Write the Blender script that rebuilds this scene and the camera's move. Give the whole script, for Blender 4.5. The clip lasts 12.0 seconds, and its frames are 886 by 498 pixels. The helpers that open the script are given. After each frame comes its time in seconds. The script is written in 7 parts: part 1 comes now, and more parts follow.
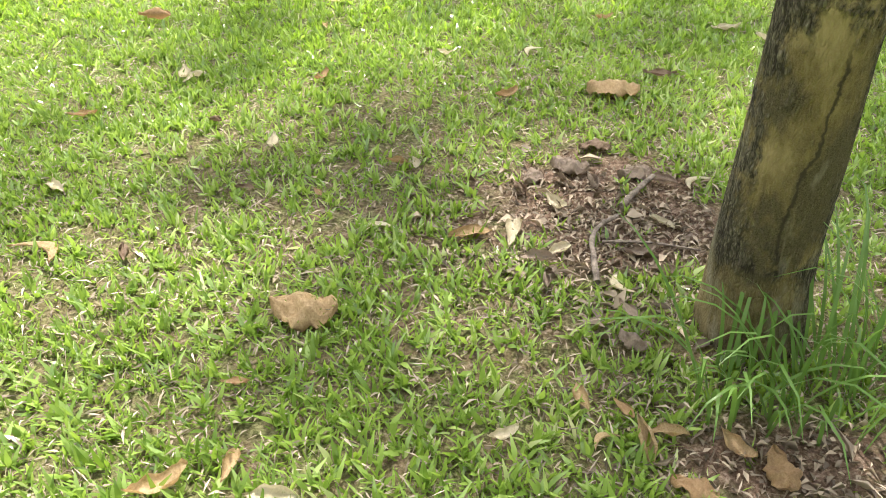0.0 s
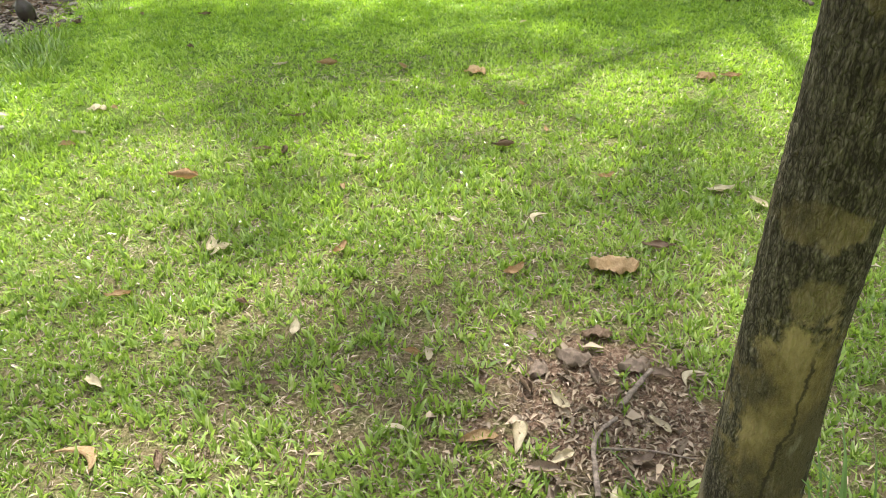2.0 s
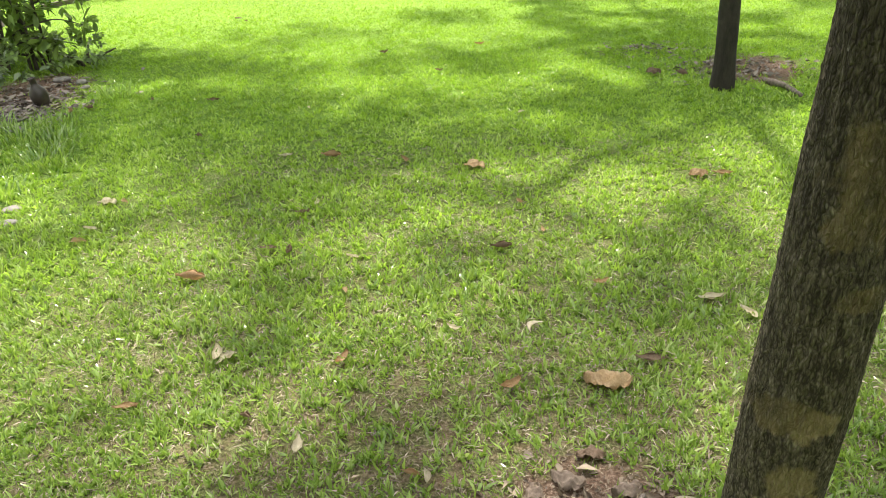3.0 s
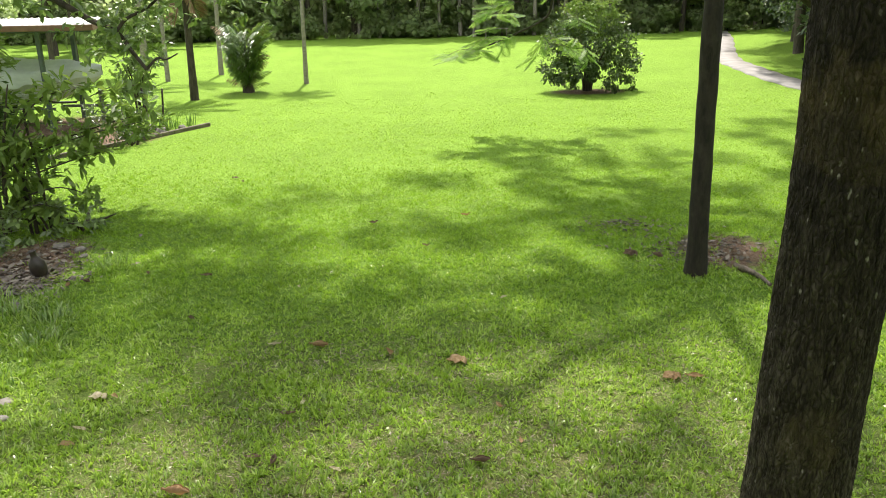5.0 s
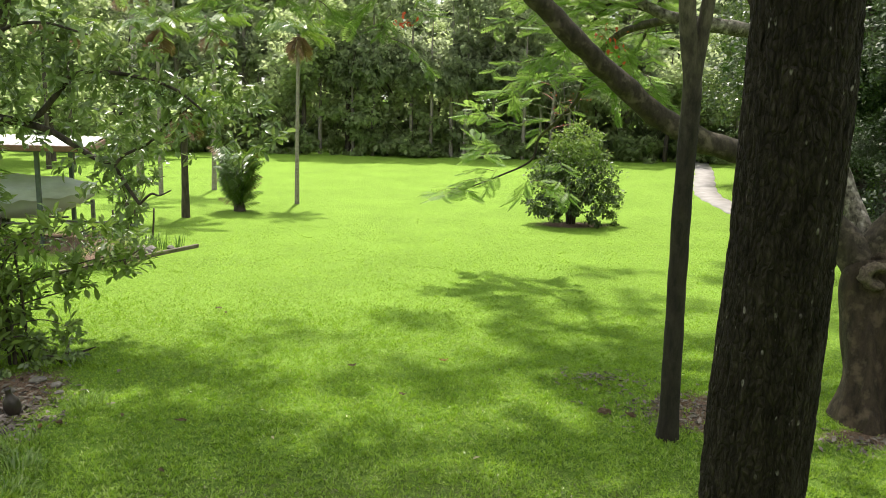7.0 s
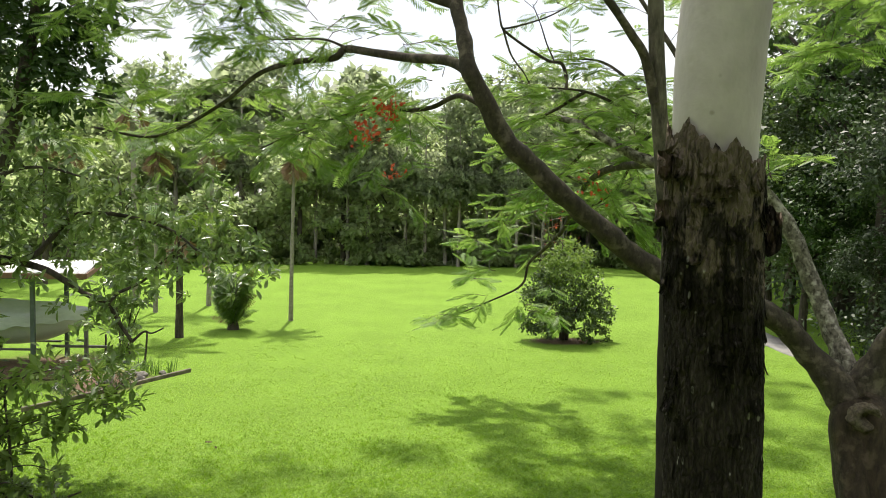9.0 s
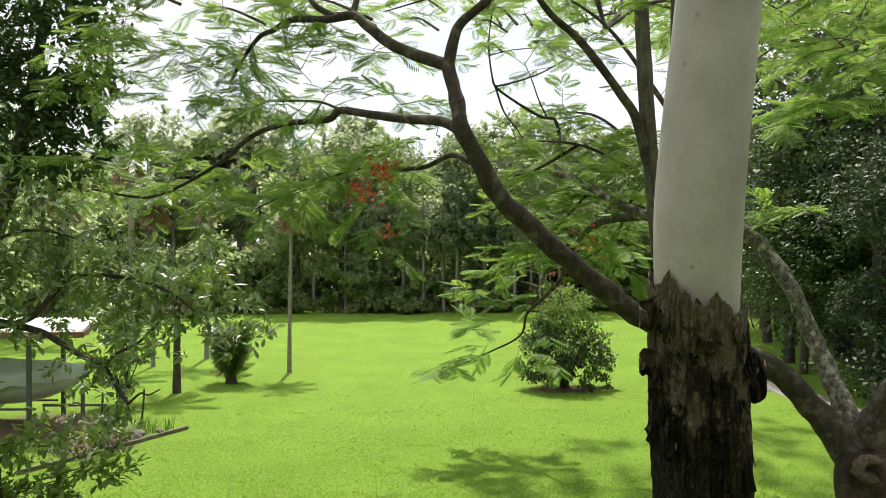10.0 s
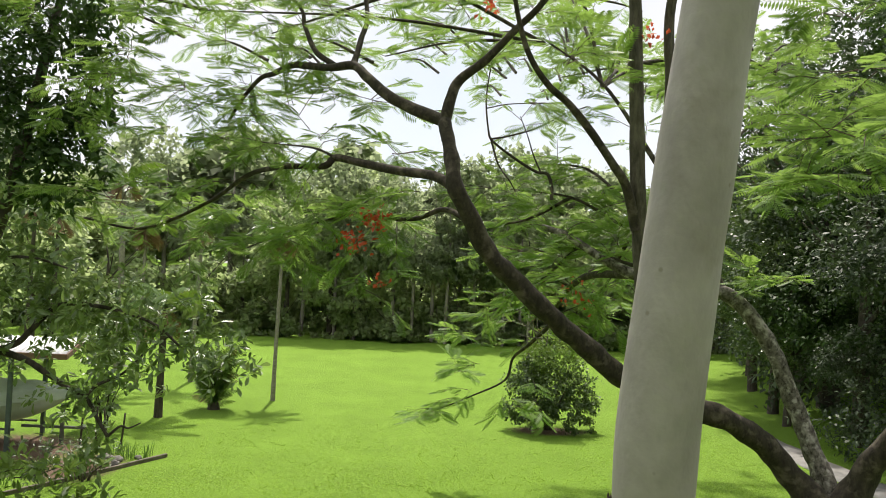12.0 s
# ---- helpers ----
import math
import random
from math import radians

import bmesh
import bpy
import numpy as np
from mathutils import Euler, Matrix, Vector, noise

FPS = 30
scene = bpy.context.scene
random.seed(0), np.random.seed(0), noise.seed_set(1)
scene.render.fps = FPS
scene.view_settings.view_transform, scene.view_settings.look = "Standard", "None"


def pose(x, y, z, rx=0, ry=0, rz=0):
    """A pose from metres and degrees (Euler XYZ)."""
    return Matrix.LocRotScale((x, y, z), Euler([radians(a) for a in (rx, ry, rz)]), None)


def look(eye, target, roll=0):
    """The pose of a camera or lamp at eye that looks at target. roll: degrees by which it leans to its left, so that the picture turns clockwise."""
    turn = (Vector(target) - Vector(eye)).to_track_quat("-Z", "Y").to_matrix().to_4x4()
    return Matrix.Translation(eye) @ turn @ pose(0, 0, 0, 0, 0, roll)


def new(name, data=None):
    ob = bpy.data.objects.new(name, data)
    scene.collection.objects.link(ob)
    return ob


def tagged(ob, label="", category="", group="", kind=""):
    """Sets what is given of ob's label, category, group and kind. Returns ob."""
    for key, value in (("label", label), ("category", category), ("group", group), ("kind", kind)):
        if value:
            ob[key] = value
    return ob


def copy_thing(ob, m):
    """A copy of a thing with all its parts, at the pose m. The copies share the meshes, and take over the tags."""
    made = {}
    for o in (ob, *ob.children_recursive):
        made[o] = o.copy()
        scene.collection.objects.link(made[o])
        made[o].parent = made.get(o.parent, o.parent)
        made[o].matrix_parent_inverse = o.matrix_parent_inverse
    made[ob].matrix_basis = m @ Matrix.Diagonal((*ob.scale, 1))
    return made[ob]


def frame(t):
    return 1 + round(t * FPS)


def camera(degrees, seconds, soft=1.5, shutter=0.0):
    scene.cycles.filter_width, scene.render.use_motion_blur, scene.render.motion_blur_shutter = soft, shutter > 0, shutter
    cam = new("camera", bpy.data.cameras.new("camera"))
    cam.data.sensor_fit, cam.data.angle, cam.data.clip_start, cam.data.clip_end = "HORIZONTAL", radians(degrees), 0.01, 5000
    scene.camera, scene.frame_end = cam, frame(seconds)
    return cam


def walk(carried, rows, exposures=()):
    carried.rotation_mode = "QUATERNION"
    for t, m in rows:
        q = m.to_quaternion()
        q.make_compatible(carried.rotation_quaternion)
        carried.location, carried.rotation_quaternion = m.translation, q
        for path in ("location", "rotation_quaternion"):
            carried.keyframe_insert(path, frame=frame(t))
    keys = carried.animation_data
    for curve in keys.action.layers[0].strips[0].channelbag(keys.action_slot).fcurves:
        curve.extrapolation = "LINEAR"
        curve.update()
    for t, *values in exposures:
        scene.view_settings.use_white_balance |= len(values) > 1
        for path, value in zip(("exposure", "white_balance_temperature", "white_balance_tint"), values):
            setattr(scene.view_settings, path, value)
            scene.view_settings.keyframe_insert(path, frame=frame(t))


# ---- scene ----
cam = camera(57.6, 12.0, soft=0.95)
PATH = [
    (0, (-0.138, -0.323, 1.439), (-0.16, 1.329, 0.311), -1.8),
    (0.5, (-0.153, -0.292, 1.497), (-0.188, 1.365, 0.377), -1.5),
    (1, (-0.144, -0.259, 1.652), (-0.188, 1.417, 0.561), -2.3),
    (1.5, (-0.124, -0.235, 1.803), (-0.177, 1.462, 0.746), -3.4),
    (2, (-0.11, -0.226, 1.974), (-0.162, 1.503, 0.969), -2.8),
    (2.5, (-0.104, -0.21, 2.137), (-0.155, 1.55, 1.188), -2.4),
    (3, (-0.089, -0.2, 2.292), (-0.139, 1.59, 1.401), -2.5),
    (3.5, (-0.078, -0.205, 2.47), (-0.119, 1.62, 1.653), -2.2),
    (3.7, (-0.069, -0.201, 2.537), (-0.106, 1.636, 1.747), -2.0),
    (5.3, (-0.021, -0.181, 3.07), (-0.026, 1.732, 2.486), -0.8),
    (5.5, (-0.015, -0.21, 3.136), (-0.012, 1.711, 2.581), -0.5),
    (6, (0.02, -0.209, 3.267), (0.039, 1.731, 2.781), 0.1),
    (6.5, (0.028, -0.214, 3.385), (0.049, 1.74, 2.961), 0.7),
    (7, (0.049, -0.229, 3.506), (0.069, 1.737, 3.139), 1.4),
    (7.5, (0.075, -0.254, 3.641), (0.093, 1.723, 3.342), 0.3),
    (7.7, (0.085, -0.251, 3.681), (0.106, 1.731, 3.408), 0.4),
    (9.3, (0.128, -0.313, 4.088), (0.153, 1.685, 4.0), 0.9),
    (9.5, (0.135, -0.306, 4.119), (0.162, 1.693, 4.053), -0.0),
    (10, (0.142, -0.302, 4.192), (0.171, 1.698, 4.179), -0.2),
    (10.5, (0.14, -0.339, 4.294), (0.17, 1.661, 4.301), 1.0),
    (11, (0.145, -0.342, 4.365), (0.179, 1.658, 4.384), 2.0),
    (11.5, (0.156, -0.345, 4.431), (0.198, 1.654, 4.46), 1.8),
    (12, (0.165, -0.359, 4.5), (0.213, 1.64, 4.551), 2.6),
]
EXPOSURES = [(0, 1.76), (1.5, 1.62), (2.5, 1.5), (3.7, 1.2), (5.5, 0.82), (7.5, 0.7), (9.5, 0.42), (12, 0.2)]
walk(cam, [(t, look(e, g, r)) for t, e, g, r in PATH], EXPOSURES)

# ---- world, sun, exposure ----
SUN_ELEV = radians(62.0)
SUN_AZ = radians(0.0)          # towards +Y
world = bpy.data.worlds.new("daylight")
scene.world = world
world.use_nodes = True
wn = world.node_tree.nodes
sky = wn.new("ShaderNodeTexSky")
sky.sky_type = "NISHITA"
sky.sun_disc = False
sky.sun_elevation = SUN_ELEV
sky.sun_rotation = SUN_AZ
sky.air_density = 1.0
sky.dust_density = 1.5
# thin bright cloud over most of the sky
cloud = wn.new("ShaderNodeTexNoise")
cloud.inputs["Scale"].default_value = 2.2
cloud.inputs["Detail"].default_value = 6.0
cover = wn.new("ShaderNodeMapRange")
cover.inputs[1].default_value, cover.inputs[2].default_value = 0.3, 0.65
cover.inputs[3].default_value, cover.inputs[4].default_value = 0.45, 0.95
veil = wn.new("ShaderNodeMix")
veil.data_type = "RGBA"
veil.inputs[7].default_value = (7.0, 6.8, 6.85, 1)
coords = wn.new("ShaderNodeTexCoord")
for a, b in ((coords.outputs["Generated"], cloud.inputs["Vector"]), (cloud.outputs["Fac"], cover.inputs[0]), (cover.outputs[0], veil.inputs[0]), (sky.outputs[0], veil.inputs[6]), (veil.outputs[2], wn["Background"].inputs[0])):
    world.node_tree.links.new(a, b)
wn["Background"].inputs[1].default_value = 0.135
sun_data = bpy.data.lights.new("sun", "SUN")
sun_data.energy = 4.25
sun_data.angle = radians(2.0)
sun_data.color = (1.0, 0.918, 0.84)
sun = new("sun", sun_data)
sun.matrix_world = look((0, 30, 56), (0, 30 - math.cos(SUN_ELEV), 56 - math.sin(SUN_ELEV)))

# ---- mesh helpers ----
rng = np.random.default_rng(7)


def raw_mesh(name, V, F, smooth=False):
    """A mesh from arrays: V n x 3, F m x k (faces all with k corners)."""
    V = np.asarray(V, dtype=np.float32)
    F = np.asarray(F, dtype=np.int32)
    me = bpy.data.meshes.new(name)
    k = F.shape[1]
    me.vertices.add(len(V))
    me.vertices.foreach_set("co", V.ravel())
    me.loops.add(F.size)
    me.loops.foreach_set("vertex_index", F.ravel())
    me.polygons.add(len(F))
    me.polygons.foreach_set("loop_start", np.arange(0, F.size, k, dtype=np.int32))
    me.polygons.foreach_set("loop_total", np.full(len(F), k, dtype=np.int32))
    me.update(calc_edges=True)
    me.validate()
    if smooth:
        me.polygons.foreach_set("use_smooth", np.ones(len(me.polygons), dtype=bool))
    return me


def mesh_part(name, V, F, material, parent=None, label="", smooth=False, kind=""):
    me = raw_mesh(name, V, F, smooth)
    me.materials.append(material)
    ob = new(name, me)
    ob.parent = parent
    if label:
        ob["label"] = label
    if kind:
        ob["kind"] = kind
    return ob


def part(name, bm, material, parent=None, label="", smooth=False):
    me = bpy.data.meshes.new(name)
    bm.to_mesh(me)
    bm.free()
    me.materials.append(material)
    if smooth:
        me.polygons.foreach_set("use_smooth", np.ones(len(me.polygons), dtype=bool))
    ob = new(name, me)
    ob.parent = parent
    if label:
        ob["label"] = label
    return ob


def thing(name, at, label, category, group="", rz=0.0):
    ob = new(name)
    ob.matrix_basis = pose(at[0], at[1], at[2], 0, 0, rz)
    return tagged(ob, label, category, group)


def join(*pieces):
    """Joins (V, F) pairs with faces of the same size."""
    Vs, Fs, n = [], [], 0
    for V, F in pieces:
        Vs.append(np.asarray(V, float))
        Fs.append(np.asarray(F, int) + n)
        n += len(V)
    return np.concatenate(Vs), np.concatenate(Fs)


def unit(v):
    v = np.asarray(v, float)
    return v / np.maximum(np.linalg.norm(v, axis=-1, keepdims=True), 1e-9)


def smooth_line(points, per=6):
    """Catmull-Rom through the points, with the same treatment of every column."""
    p = np.asarray(points, float)
    p = np.vstack([2 * p[0] - p[1], p, 2 * p[-1] - p[-2]])
    out = []
    for i in range(1, len(p) - 2):
        for s in np.linspace(0, 1, per, endpoint=False):
            a, b, c, d = p[i - 1], p[i], p[i + 1], p[i + 2]
            out.append(0.5 * (2 * b + (c - a) * s + (2 * a - 5 * b + 4 * c - d) * s * s + (3 * b - a - 3 * c + d) * s ** 3))
    out.append(p[-2])
    return np.array(out)


def tube(points, radii, segs=10, per=6, rough=0.0, freq=3.0, cap=True):
    """A tapered limb along points, as quads; rough: uneven skin in parts of the radius."""
    line = smooth_line(np.column_stack([np.asarray(points, float), np.asarray(radii, float)]), per)
    c, r = line[:, :3], np.abs(line[:, 3])
    t = unit(np.gradient(c, axis=0))
    side = np.cross(t, [0.13, 0.31, 0.94])
    u = unit(side)
    w = np.cross(t, u)
    a = np.linspace(0, 2 * np.pi, segs, endpoint=False)
    V = c[:, None] + r[:, None, None] * (np.cos(a)[None, :, None] * u[:, None] + np.sin(a)[None, :, None] * w[:, None])
    V = V.reshape(-1, 3)
    if rough:
        off = np.array([noise.noise(Vector(v) * freq) for v in V])
        V = V + (V - np.repeat(c, segs, 0)) * (off * rough)[:, None]
    n = len(c)
    i = np.arange(n - 1)[:, None] * segs
    j = np.arange(segs)[None]
    k = (j + 1) % segs
    F = np.stack([i + j, i + k, i + segs + k, i + segs + j], -1).reshape(-1, 4)
    if cap:
        for base in (0, (n - 1) * segs):
            V = np.vstack([V, V[base:base + segs].mean(0)])
            m = len(V) - 1
            q = np.arange(0, segs, 2)
            F = np.vstack([F, np.stack([base + q, base + (q + 1) % segs, base + (q + 2) % segs, np.full(len(q), m)], -1)])
    return V, F


def bases(axis, up):
    """Rotations whose y lies along axis and z towards up; n x 3 x 3, columns x, y, z."""
    y = unit(axis)
    x = unit(np.cross(y, up))
    z = np.cross(x, y)
    return np.stack([x, y, z], -1)


def scatter(TV, TF, pos, rot, size):
    """Copies of a template (TV, TF) at pos, turned by rot, of that size; joined."""
    pos = np.asarray(pos, float)
    size = np.asarray(size, float)
    if size.ndim == 1:
        size = np.repeat(size[:, None], 3, 1)
    V = np.einsum("nij,nvj->nvi", rot, TV[None] * size[:, None]) + pos[:, None]
    n, k = len(pos), len(TV)
    F = TF[None] + (np.arange(n) * k)[:, None, None]
    return V.reshape(-1, 3), F.reshape(-1, TF.shape[1])


def random_dirs(n, flat=1.0):
    d = rng.normal(size=(n, 3))
    d[:, 2] *= flat
    return unit(d)


LATTICE = rng.random((64, 64))


def field(x, y, scale):
    """Smooth value noise from 0 to 1 over the plan; scale in metres."""
    x, y = np.asarray(x) / scale + 31.7, np.asarray(y) / scale + 17.3
    i, j = np.floor(x).astype(int), np.floor(y).astype(int)
    u, v = x - i, y - j
    u, v = u * u * (3 - 2 * u), v * v * (3 - 2 * v)
    L = lambda a, b: LATTICE[a % 64, b % 64]
    return (L(i, j) * (1 - u) + L(i + 1, j) * u) * (1 - v) + (L(i, j + 1) * (1 - u) + L(i + 1, j + 1) * u) * v


# leaf templates: y along the leaf, x across, z up
LEAF_V = np.array([(0, 0, 0), (-0.24, 0.42, 0.05), (0, 0.5, -0.03), (0.24, 0.42, 0.05), (0, 1, -0.08)])
LEAF_F = np.array([(0, 2, 4, 1), (0, 3, 4, 2)])
LANCE_V = LEAF_V * (0.55, 1, 1)
OBOVATE_V = np.array([(0, 0, 0), (-0.235, 0.62, 0.07), (0, 0.58, -0.02), (0.235, 0.62, 0.07), (0, 1, -0.07)])
CARD_V = np.array([(0, 0, 0), (0.32, 0.5, 0.08), (0, 1, -0.05), (-0.3, 0.45, 0.05)])
CARD_F = np.array([(0, 1, 2, 3)])

ROUND_V = np.array([(0, 0, 0), (-0.15, 0.36, 0.05), (-0.19, 0.72, 0.05), (0, 1, -0.05), (0.19, 0.72, 0.05), (0.15, 0.36, 0.05)])
ROUND_F = np.array([(0, 3, 2, 1), (0, 5, 4, 3)])

# ---- materials ----


def material(name):
    m = bpy.data.materials.new(name)
    m.use_nodes = True
    nt = m.node_tree
    return m, nt, nt.nodes["Principled BSDF"], nt.nodes["Material Output"]


def ramp(nt, fac, stops):
    r = nt.nodes.new("ShaderNodeValToRGB")
    while len(r.color_ramp.elements) < len(stops):
        r.color_ramp.elements.new(0.5)
    for e, (p, c) in zip(r.color_ramp.elements, stops):
        e.position = p
        e.color = (*c, 1)
    nt.links.new(fac, r.inputs[0])
    return r.outputs[0]


def noise_tex(nt, scale, detail=4.0, rough=0.6, vector=None, stretch=None):
    t = nt.nodes.new("ShaderNodeTexNoise")
    t.inputs["Scale"].default_value = scale
    t.inputs["Detail"].default_value = detail
    t.inputs["Roughness"].default_value = rough
    if vector is None:
        vector = nt.nodes.new("ShaderNodeTexCoord").outputs["Object"]
    if stretch:
        mp = nt.nodes.new("ShaderNodeMapping")
        mp.inputs["Scale"].default_value = stretch
        nt.links.new(vector, mp.inputs[0])
        vector = mp.outputs[0]
    nt.links.new(vector, t.inputs["Vector"])
    return t.outputs["Fac"]


def mix_color(nt, fac, a, b, mode="MIX"):
    m = nt.nodes.new("ShaderNodeMix")
    m.data_type, m.blend_type = "RGBA", mode
    for value, s in ((fac, m.inputs[0]), (a, m.inputs[6]), (b, m.inputs[7])):
        if isinstance(value, (int, float)):
            s.default_value = value
        elif isinstance(value, tuple):
            s.default_value = (*value, 1)
        else:
            nt.links.new(value, s)
    return m.outputs[2]


def math_node(nt, op, a, b=None, clamp=False):
    m = nt.nodes.new("ShaderNodeMath")
    m.operation, m.use_clamp = op, clamp
    for value, s in ((a, m.inputs[0]), (b, m.inputs[1])):
        if value is None:
            continue
        if isinstance(value, (int, float)):
            s.default_value = value
        else:
            nt.links.new(value, s)
    return m.outputs[0]


def bump(nt, height, strength, distance, bsdf):
    b = nt.nodes.new("ShaderNodeBump")
    b.inputs["Strength"].default_value = strength
    b.inputs["Distance"].default_value = distance
    nt.links.new(height, b.inputs["Height"])
    nt.links.new(b.outputs[0], bsdf.inputs["Normal"])


def leaf_material(name, dark, light, through_color, amount=0.4, rough=0.45, patch=0.6, odd=None, gloss=0.5):
    """Leaf: colour by the single leaf and by patches, light passing through."""
    m, nt, bsdf, out = material(name)
    isl = nt.nodes.new("ShaderNodeNewGeometry").outputs["Random Per Island"]
    n = noise_tex(nt, patch, 3.0)
    f = math_node(nt, "ADD", math_node(nt, "MULTIPLY", isl, 0.6), math_node(nt, "MULTIPLY", n, 0.55))
    col = ramp(nt, f, [(0.2, dark), (0.85, light)] if odd is None else [(0.15, dark), (0.8, light), (1.0, odd)])
    nt.links.new(col, bsdf.inputs["Base Color"])
    bsdf.inputs["Roughness"].default_value = rough
    bsdf.inputs["Specular IOR Level"].default_value = gloss
    tr = nt.nodes.new("ShaderNodeBsdfTranslucent")
    nt.links.new(mix_color(nt, 0.5, col, through_color), tr.inputs[0])
    mx = nt.nodes.new("ShaderNodeMixShader")
    mx.inputs[0].default_value = amount
    nt.links.new(bsdf.outputs[0], mx.inputs[1])
    nt.links.new(tr.outputs[0], mx.inputs[2])
    nt.links.new(mx.outputs[0], out.inputs[0])
    return m


def bark_material(name, dark, light, spots=None, scale=14.0, stretch=(1, 1, 0.22), depth=0.01, rough=0.9):
    m, nt, bsdf, out = material(name)
    a = noise_tex(nt, scale, 6.0, 0.7, stretch=stretch)
    b = noise_tex(nt, scale * 0.4, 4.0)
    col = ramp(nt, a, [(0.35, dark), (0.68, light)])
    if spots:
        col = mix_color(nt, ramp(nt, b, [(0.52, (0, 0, 0)), (0.66, (1, 1, 1))]), col, spots)
    nt.links.new(col, bsdf.inputs["Base Color"])
    bsdf.inputs["Roughness"].default_value = rough
    bump(nt, a, 0.9, depth, bsdf)
    return m


def plain_material(name, dark, light, scale=6.0, rough=0.6, metal=0.0, relief=0.15, stretch=None):
    m, nt, bsdf, out = material(name)
    a = noise_tex(nt, scale, 5.0, 0.65, stretch=stretch)
    nt.links.new(ramp(nt, a, [(0.3, dark), (0.7, light)]), bsdf.inputs["Base Color"])
    bsdf.inputs["Roughness"].default_value = rough
    bsdf.inputs["Metallic"].default_value = metal
    bump(nt, a, relief, 0.01, bsdf)
    return m


# lawn: thatch and soil close by, a closed sward further off
M_GROUND, nt, bsdf, out = material("ground")
pos = nt.nodes.new("ShaderNodeNewGeometry").outputs["Position"]
big = noise_tex(nt, 0.5, 4.0, 0.6, pos)
mid = noise_tex(nt, 9.0, 5.0, 0.7, pos)
fine = noise_tex(nt, 70.0, 4.0, 0.75, pos)
crumb = noise_tex(nt, 45.0, 6.0, 0.8, pos)
soil = ramp(nt, crumb, [(0.34, (0.060, 0.036, 0.023)), (0.5, (0.175, 0.115, 0.079)), (0.68, (0.42, 0.32, 0.24))])
straw = ramp(nt, fine, [(0.36, (0.055, 0.038, 0.022)), (0.5, (0.145, 0.108, 0.070)), (0.68, (0.40, 0.33, 0.23))])
under = mix_color(nt, ramp(nt, mid, [(0.42, (0, 0, 0)), (0.6, (1, 1, 1))]), soil, straw)
sward = ramp(nt, fine, [(0.40, (0.052, 0.118, 0.008)), (0.5, (0.168, 0.318, 0.022)), (0.60, (0.310, 0.49, 0.062))])
tuft = noise_tex(nt, 24.0, 5.0, 0.75, pos)
sward = mix_color(nt, ramp(nt, tuft, [(0.40, (0.6, 0.6, 0.6)), (0.49, (0, 0, 0))]), sward, (0.082, 0.182, 0.011))
sward = mix_color(nt, ramp(nt, tuft, [(0.52, (0, 0, 0)), (0.62, (0.7, 0.7, 0.7))]), sward, (0.375, 0.52, 0.12))
sward = mix_color(nt, ramp(nt, big, [(0.38, (0, 0, 0)), (0.68, (0.55, 0.55, 0.55))]), sward, (0.242, 0.412, 0.048))
# gap darkness between blades put into the near ground colour, fading with distance
thatch = ramp(nt, fine, [(0.38, (0.035, 0.075, 0.010)), (0.5, (0.10, 0.185, 0.020)), (0.62, (0.22, 0.335, 0.06))])
sep = nt.nodes.new("ShaderNodeSeparateXYZ")
nt.links.new(pos, sep.inputs[0])
mown = nt.nodes.new("ShaderNodeMapRange")
mown.inputs[1].default_value, mown.inputs[2].default_value = 6.5, 13.0
mown.inputs[3].default_value, mown.inputs[4].default_value = 0.3, 1.0
nt.links.new(sep.outputs[1], mown.inputs[0])
sward = mix_color(nt, mown.outputs[0], thatch, sward)
closed = nt.nodes.new("ShaderNodeMapRange")
closed.inputs[1].default_value, closed.inputs[2].default_value = 0.2, 5.7
closed.inputs[3].default_value, closed.inputs[4].default_value = 0.12, 1.0
# the sward thins out towards the tree and the bare spot beside it
thin_x = math_node(nt, "MULTIPLY", sep.outputs[0], 0.8)
thin_y = math_node(nt, "SUBTRACT", sep.outputs[1], 1.8)
thin = math_node(nt, "SQRT", math_node(nt, "ADD", math_node(nt, "MULTIPLY", thin_x, thin_x), math_node(nt, "MULTIPLY", thin_y, thin_y)))
nt.links.new(thin, closed.inputs[0])
patchy = math_node(nt, "ADD", closed.outputs[0], math_node(nt, "MULTIPLY", math_node(nt, "SUBTRACT", mid, 0.5), 0.8), True)
col = mix_color(nt, patchy, under, sward)
# the spot under the round bush stands for soil and its shade together
BARE = [(0.40, 2.0, 0.40, 0.44), (0.60, 0.9, 0.3, 0.12), (4.0, 22.85, 1.1, 0.6), (3.15, 8.6, 0.6, 0.7), (5.0, 7.95, 0.8, 0.3), (-4.9, 8.5, 0.66, 1.15), (-8.9, 18.3, 1.8, 1.6), (-6.9, 16.9, 0.9, 1.3)]
for bx, by, rx, ry in BARE:
    dx = math_node(nt, "DIVIDE", math_node(nt, "SUBTRACT", sep.outputs[0], bx), rx)
    dy = math_node(nt, "DIVIDE", math_node(nt, "SUBTRACT", sep.outputs[1], by), ry)
    d = math_node(nt, "SQRT", math_node(nt, "ADD", math_node(nt, "MULTIPLY", dx, dx), math_node(nt, "MULTIPLY", dy, dy)))
    d = math_node(nt, "ADD", d, math_node(nt, "MULTIPLY", math_node(nt, "SUBTRACT", mid, 0.5), 1.2))
    mask = nt.nodes.new("ShaderNodeMapRange")
    mask.inputs[1].default_value, mask.inputs[2].default_value = 1.1, 0.7
    nt.links.new(d, mask.inputs[0])
    col = mix_color(nt, mask.outputs[0], col, soil)
nt.links.new(col, bsdf.inputs["Base Color"])
bsdf.inputs["Roughness"].default_value = 0.9
bsdf.inputs["Specular IOR Level"].default_value = 0.15
